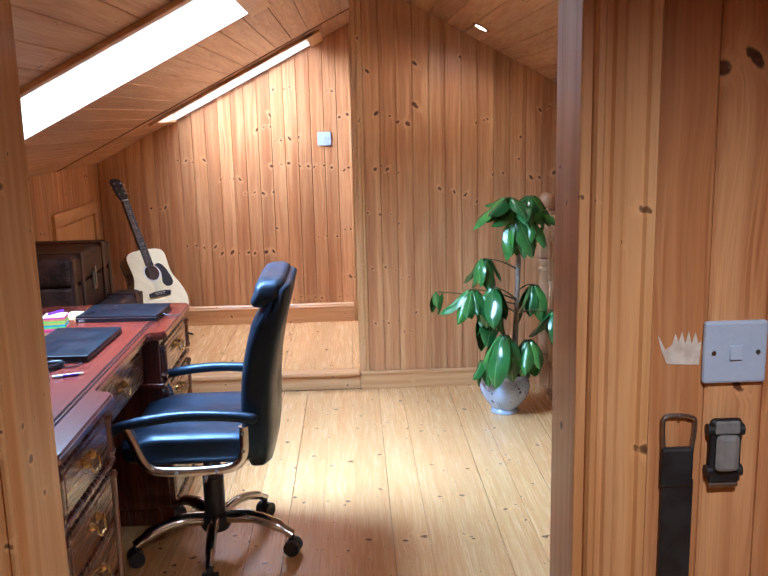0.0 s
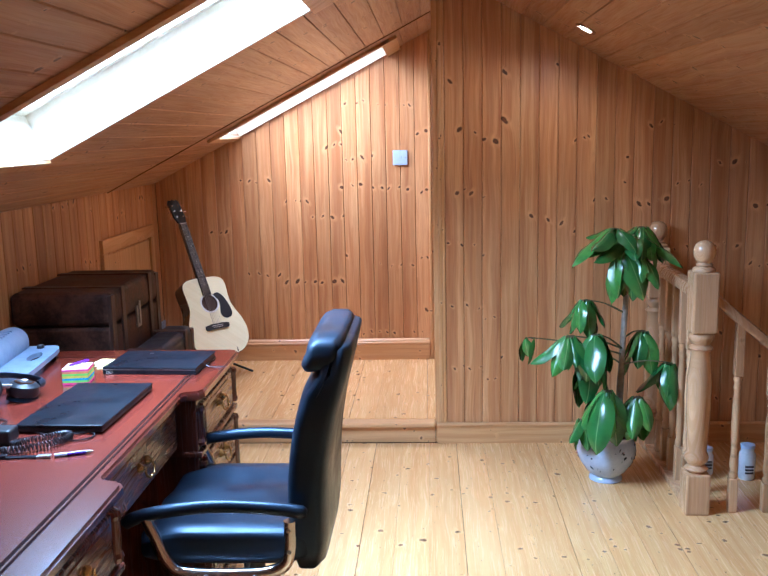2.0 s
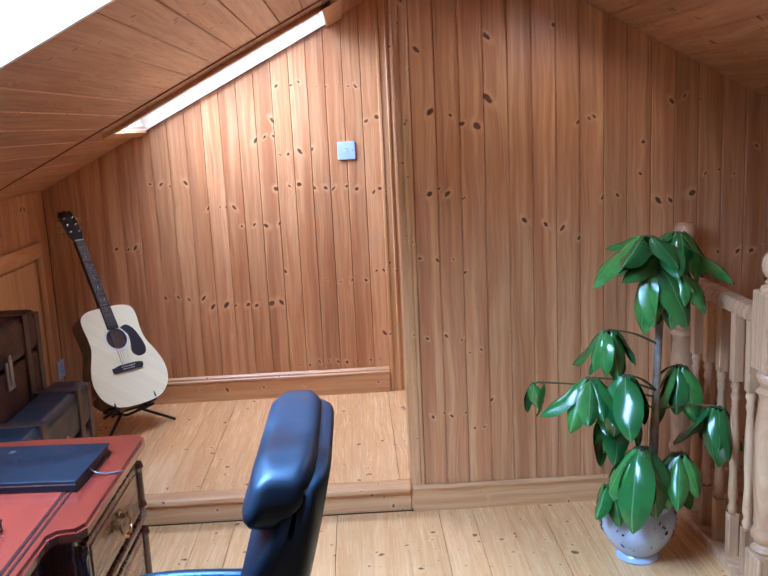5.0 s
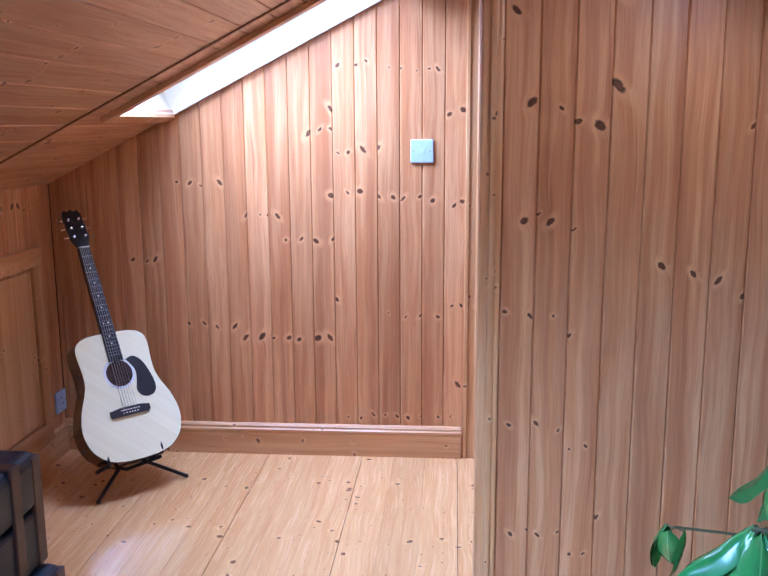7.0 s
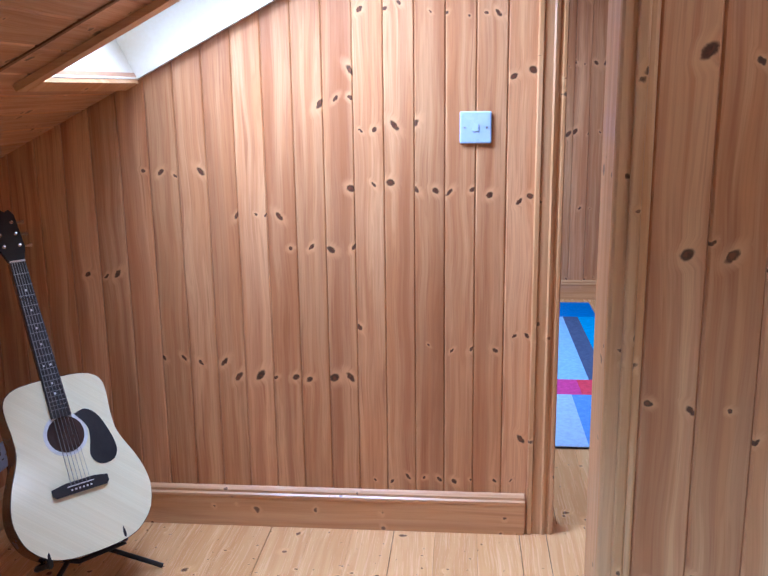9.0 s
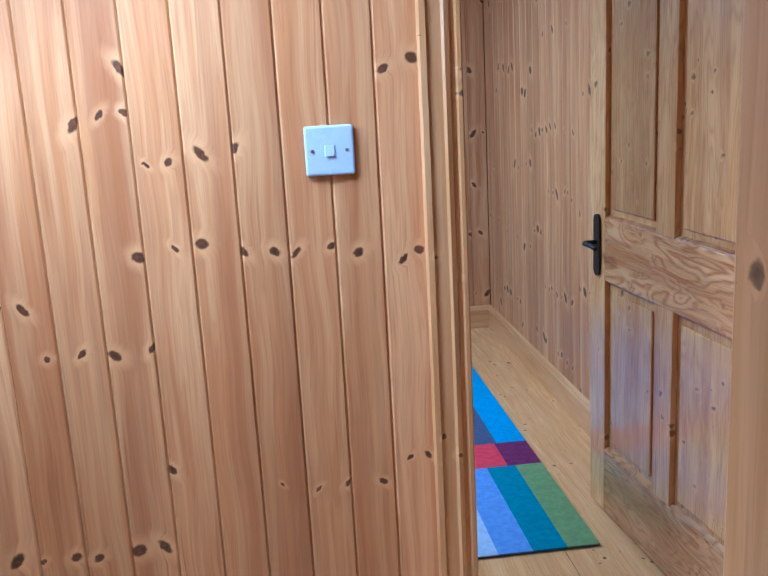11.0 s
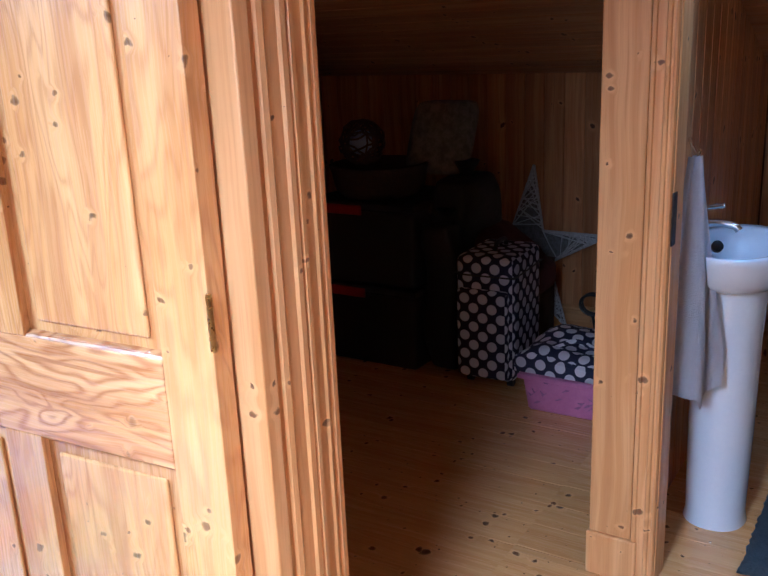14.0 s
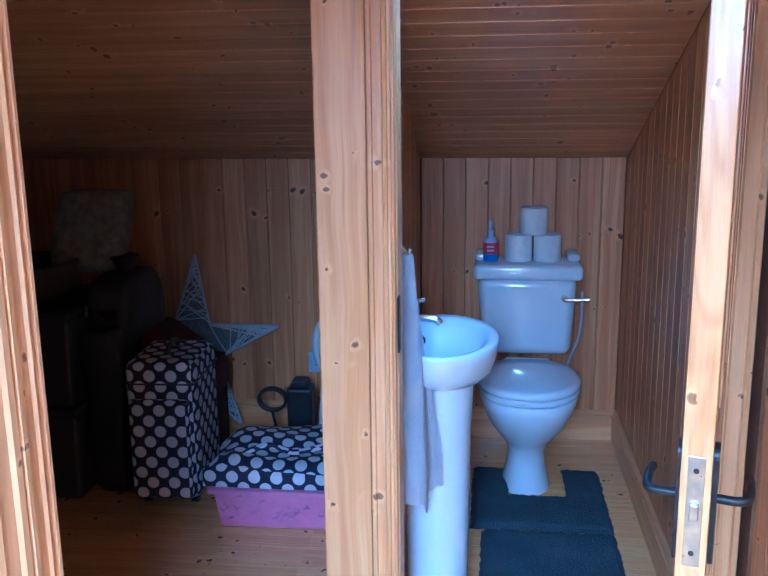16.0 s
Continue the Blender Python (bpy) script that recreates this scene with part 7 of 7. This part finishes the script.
part("lid_end", box(0.30, 0.45, -0.198, -0.150, 0.788, 0.815, 0.012, 3), CERAMIC, wc, smooth=50)
lv = part("flush_lever", tube(curve([(0.235, -0.135, 0.665), (0.205, -0.135, 0.665), (0.195, -0.16, 0.664), (0.190, -0.225, 0.668)], 5), [0.011] * 8 + [0.0075] * 6 + [0.010] * 2, 10), CHROME, wc, "chrome flush lever", smooth=60)
part("feed_pipe", tube(curve([(0.36, -0.215, 0.66), (0.36, -0.212, 0.50), (0.40, -0.17, 0.35), (0.42, -0.14, 0.22)], 5), 0.005, 8), WHITE_PLASTIC, wc)
ROLL = mottled("tissue_paper", (0.78, 0.80, 0.84), (0.70, 0.72, 0.77), 30.0, 0.95, bump=0.4)
for ry, rz in ((0.035, 0.0), (-0.075, 0.0), (-0.022, 0.102)):
    r = at("toilet_roll", 3.32, 5.075 + ry, STEP + 0.790 + rz, 0, "white toilet roll stacked on the cistern", "toilet roll")
    r["group"] = "rolls on the cistern"
    part("paper", lathe([(0.020, 0.0), (0.050, 0.0), (0.0515, 0.003), (0.0515, 0.098), (0.050, 0.101), (0.020, 0.101), (0.020, 0.09), (0.019, 0.01)], 28), ROLL, r, smooth=40)
soap = at("soap_bottle", 3.30, 5.215, STEP + 0.790, 0, "small clear pump bottle with red and blue label", "bottle")
part("liquid", lathe([(0.024, 0.0), (0.026, 0.004), (0.026, 0.045)], 20, sy=1.1), mottled("blue_gel", (0.05, 0.20, 0.62), (0.08, 0.28, 0.72), 12.0, 0.15), soap, "blue liquid soap", smooth=40)
part("bottle_neck", lathe([(0.026, 0.045), (0.026, 0.075), (0.018, 0.088), (0.010, 0.094), (0.010, 0.104)], 20, sy=1.1), WHITE_PLASTIC, soap, smooth=40)
part("label", lathe([(0.0265, 0.028), (0.0265, 0.072)], 20, sy=1.1), mottled("red_label", (0.45, 0.03, 0.06), (0.55, 0.06, 0.10), 20.0, 0.5), soap, "red label")
for k in range(2):
    part("label_bar", box(-0.0275, -0.0262, -0.014, 0.014, 0.040 + 0.014 * k, 0.046 + 0.014 * k), WHITE_PLASTIC, soap)
part("pump", lathe([(0.011, 0.104), (0.011, 0.116), (0.005, 0.118), (0.005, 0.135), (0.008, 0.136), (0.007, 0.150), (0.002, 0.156)], 14), WHITE_PLASTIC, soap, smooth=40)

basin = tagged(empty("pedestal_basin", (2.17, 5.348, STEP)), "small white pedestal wash basin with chrome tap", "wash basin")
part("pedestal", oval_loft([(0.0, 0.095, 0.085, 0.0), (0.0, 0.090, 0.080, 0.03), (0.0, 0.094, 0.086, 0.30), (0.0, 0.096, 0.088, 0.55), (0.0, 0.105, 0.095, 0.70)]), CERAMIC, basin, smooth=70)
bowl = []
for x_r, y_r, z in ((0.12, 0.115, 0.694), (0.165, 0.145, 0.704), (0.198, 0.170, 0.728), (0.212, 0.180, 0.755), (0.226, 0.186, 0.780), (0.228, 0.187, 0.800), (0.222, 0.181, 0.806), (0.195, 0.150, 0.800), (0.185, 0.140, 0.780), (0.16, 0.118, 0.742), (0.08, 0.06, 0.716), (0.02, 0.018, 0.712)):
    bowl.append((0.0, x_r, y_r, z))
bm = bmesh.new()
lines = []
for cx, rx, ry, z in bowl:
    lines.append([bm.verts.new((0.94 * rx * math.cos(a), -0.005 + 0.82 * ry * math.sin(a) * (1.0 if math.sin(a) < 0 else 0.82), z)) for a in (2 * math.pi * k / 36 for k in range(36))])
for a, b in zip(lines, lines[1:]):
    for k in range(36):
        bm.faces.new((a[k], a[(k + 1) % 36], b[(k + 1) % 36], b[k]))
bm.faces.new(lines[-1])
bm.faces.new(lines[0][::-1])
part("bowl", bm, CERAMIC, basin, smooth=70)
part("tap_shelf", box(-0.14, 0.14, 0.085, 0.142, 0.74, 0.806, 0.012, 3), CERAMIC, basin, smooth=50)
part("waste", lathe([(0.002, 0.714), (0.019, 0.715), (0.019, 0.719), (0.012, 0.7195), (0.002, 0.717)], 18), CHROME, basin, "chrome waste")
tap = part("tap_body", lathe([(0.022, 0.804), (0.024, 0.808), (0.018, 0.815), (0.017, 0.860), (0.012, 0.868)], 18, center=(0.03, 0.105, 0)), CHROME, basin, "chrome mixer tap", smooth=50)
part("spout", tube(curve([(0.03, 0.10, 0.832), (0.03, 0.06, 0.842), (0.03, 0.01, 0.838), (0.03, -0.005, 0.826)], 5), 0.010, 10), CHROME, tap, smooth=60)
part("tap_lever", tube(curve([(0.03, 0.105, 0.866), (0.03, 0.085, 0.880), (0.03, 0.035, 0.890)], 5), 0.007, 8), CHROME, tap, smooth=60)
part("chain_plug", tube([(0.05, 0.05, 0.775), (0.06, 0.055, 0.768)], 0.016, 14), BLACK_PLASTIC, basin, "black rubber plug")

TOWEL = mottled("white_towelling", (0.72, 0.74, 0.82), (0.66, 0.68, 0.77), 16.0, 0.95, bump=0.9, dist=0.004, fine=350.0)
towel = at("hand_towel", 1.950, 5.412, 0.0, -42, "white hand towel hanging from a ring on the partition", "towel")
bm = bmesh.new()
cols = []
for i in range(19):
    u = i / 18
    col = []
    for j in range(25):
        w = j / 24
        z = 1.155 - 0.56 * w - 0.05 * math.sin(3.0 * u) * w - 0.03 * (u > 0.6) * w
        spread = 0.022 + 0.085 * min(1, w * 1.2)
        x = (u - 0.5) * 2 * spread
        y = -0.010 - 0.026 * math.sin(u * 11 + 1.5 * w) * (0.4 + 0.6 * w) - 0.015 * w
        col.append(bm.verts.new((x, y, z)))
    cols.append(col)
for a, b in zip(cols, cols[1:]):
    for j in range(24):
        bm.faces.new((a[j], a[j + 1], b[j + 1], b[j]))
bmesh.ops.solidify(bm, geom=bm.faces[:], thickness=0.006)
part("cloth", bm, TOWEL, towel, smooth=60)
part("hook", tube(curve([(0.06, 0.105, 1.18), (0.02, 0.04, 1.175), (0, -0.012, 1.158), (0, -0.022, 1.172)], 4), 0.005, 8), CHROME, towel)

MAT_BLUE = mottled("slate_blue_pile", (0.085, 0.125, 0.160), (0.135, 0.185, 0.225), 7.0, 0.98, bump=1.0, dist=0.012, fine=160.0)


def bath_mat(name, x0, x1, y0, y1, notch, label):
    bm = bmesh.new()
    nx, ny = 44, 44
    grid = {}
    mr = random.Random(int(1000 * x0))
    for i in range(nx + 1):
        for j in range(ny + 1):
            u, v = i / nx, j / ny
            x, y = x0 + (x1 - x0) * u, y0 + (y1 - y0) * v
            d = min(u, 1 - u) * (x1 - x0), min(v, 1 - v) * (y1 - y0)
            e = min(1, min(d) / 0.02)
            if notch and u > 0.48 and abs(v - 0.52) < 0.205:
                continue
            grid[i, j] = bm.verts.new((x + 0.004 * mr.uniform(-1, 1), y + 0.004 * mr.uniform(-1, 1), 0.004 + 0.018 * math.sqrt(e) + 0.006 * mr.random() * e))
    for i in range(nx):
        for j in range(ny):
            k = [(i, j), (i + 1, j), (i + 1, j + 1), (i, j + 1)]
            if all(q in grid for q in k):
                bm.faces.new([grid[q] for q in k])
    bmesh.ops.solidify(bm, geom=bm.faces[:], thickness=-0.004)
    for v in bm.verts:
        v.co.z = max(v.co.z, 0.0)
    ob = tagged(part(name, bm, MAT_BLUE, None, "", 60), label, "bath mat")
    ob.location.z = STEP + 0.0005
    return ob


bath_mat("pedestal_mat", 2.66, 3.13, 4.80, 5.27, True, "slate blue shaggy mat cut out round the toilet foot")
bath_mat("bath_mat", 1.90, 2.64, 4.80, 5.235, False, "slate blue shaggy bath mat on the pine floor")

wc_door = panel_door("door_6", (1.728, 4.762, STEP + 0.012), 164, 0.64, 1.86, "pine toilet door standing open with a black lever handle")
lever(wc_door, 0.585, 0.845, 1, -1, IRON)
lever(wc_door, 0.585, 0.845, -1, -1, IRON)
part("lock_plate", box(0.6395, 0.6412, -0.011, 0.011, 0.765, 0.925, 0.0005), STEEL, wc_door, "brushed steel lock plate")
part("latch", box(0.640, 0.650, -0.006, 0.006, 0.835, 0.86, 0.002), STEEL, wc_door)
for hz in (0.785, 0.905):
    part("plate_screw", tube([(0.641, 0, hz), (0.642, 0, hz)], 0.004, 8), IRON, wc_door)

# ---- floorboards, last of the large surfaces ----
plan_boards(floor, XL, 1.62, -1.2, YB - 0.012, 0.0, 0.125, 1, -0.30)
plan_boards(floor_2, XL, 0.02, YB + 0.05, YA, STEP, 0.125, 2, -0.06)
plan_boards(floor_2, 0.02, 1.76, YB + 0.11, YA + 0.06, STEP, 0.122, 3)
plan_boards(floor_2, -1.65, 0.80, YA + 0.06, 8.73, STEP, 0.122, 4)
plan_boards(floor_2, 0.90, XK, YA + 0.06, 7.62, STEP, 0.122, 5)
plan_boards(floor_2, 1.76, XK, 4.69, YA + 0.06, STEP, 0.122, 6)
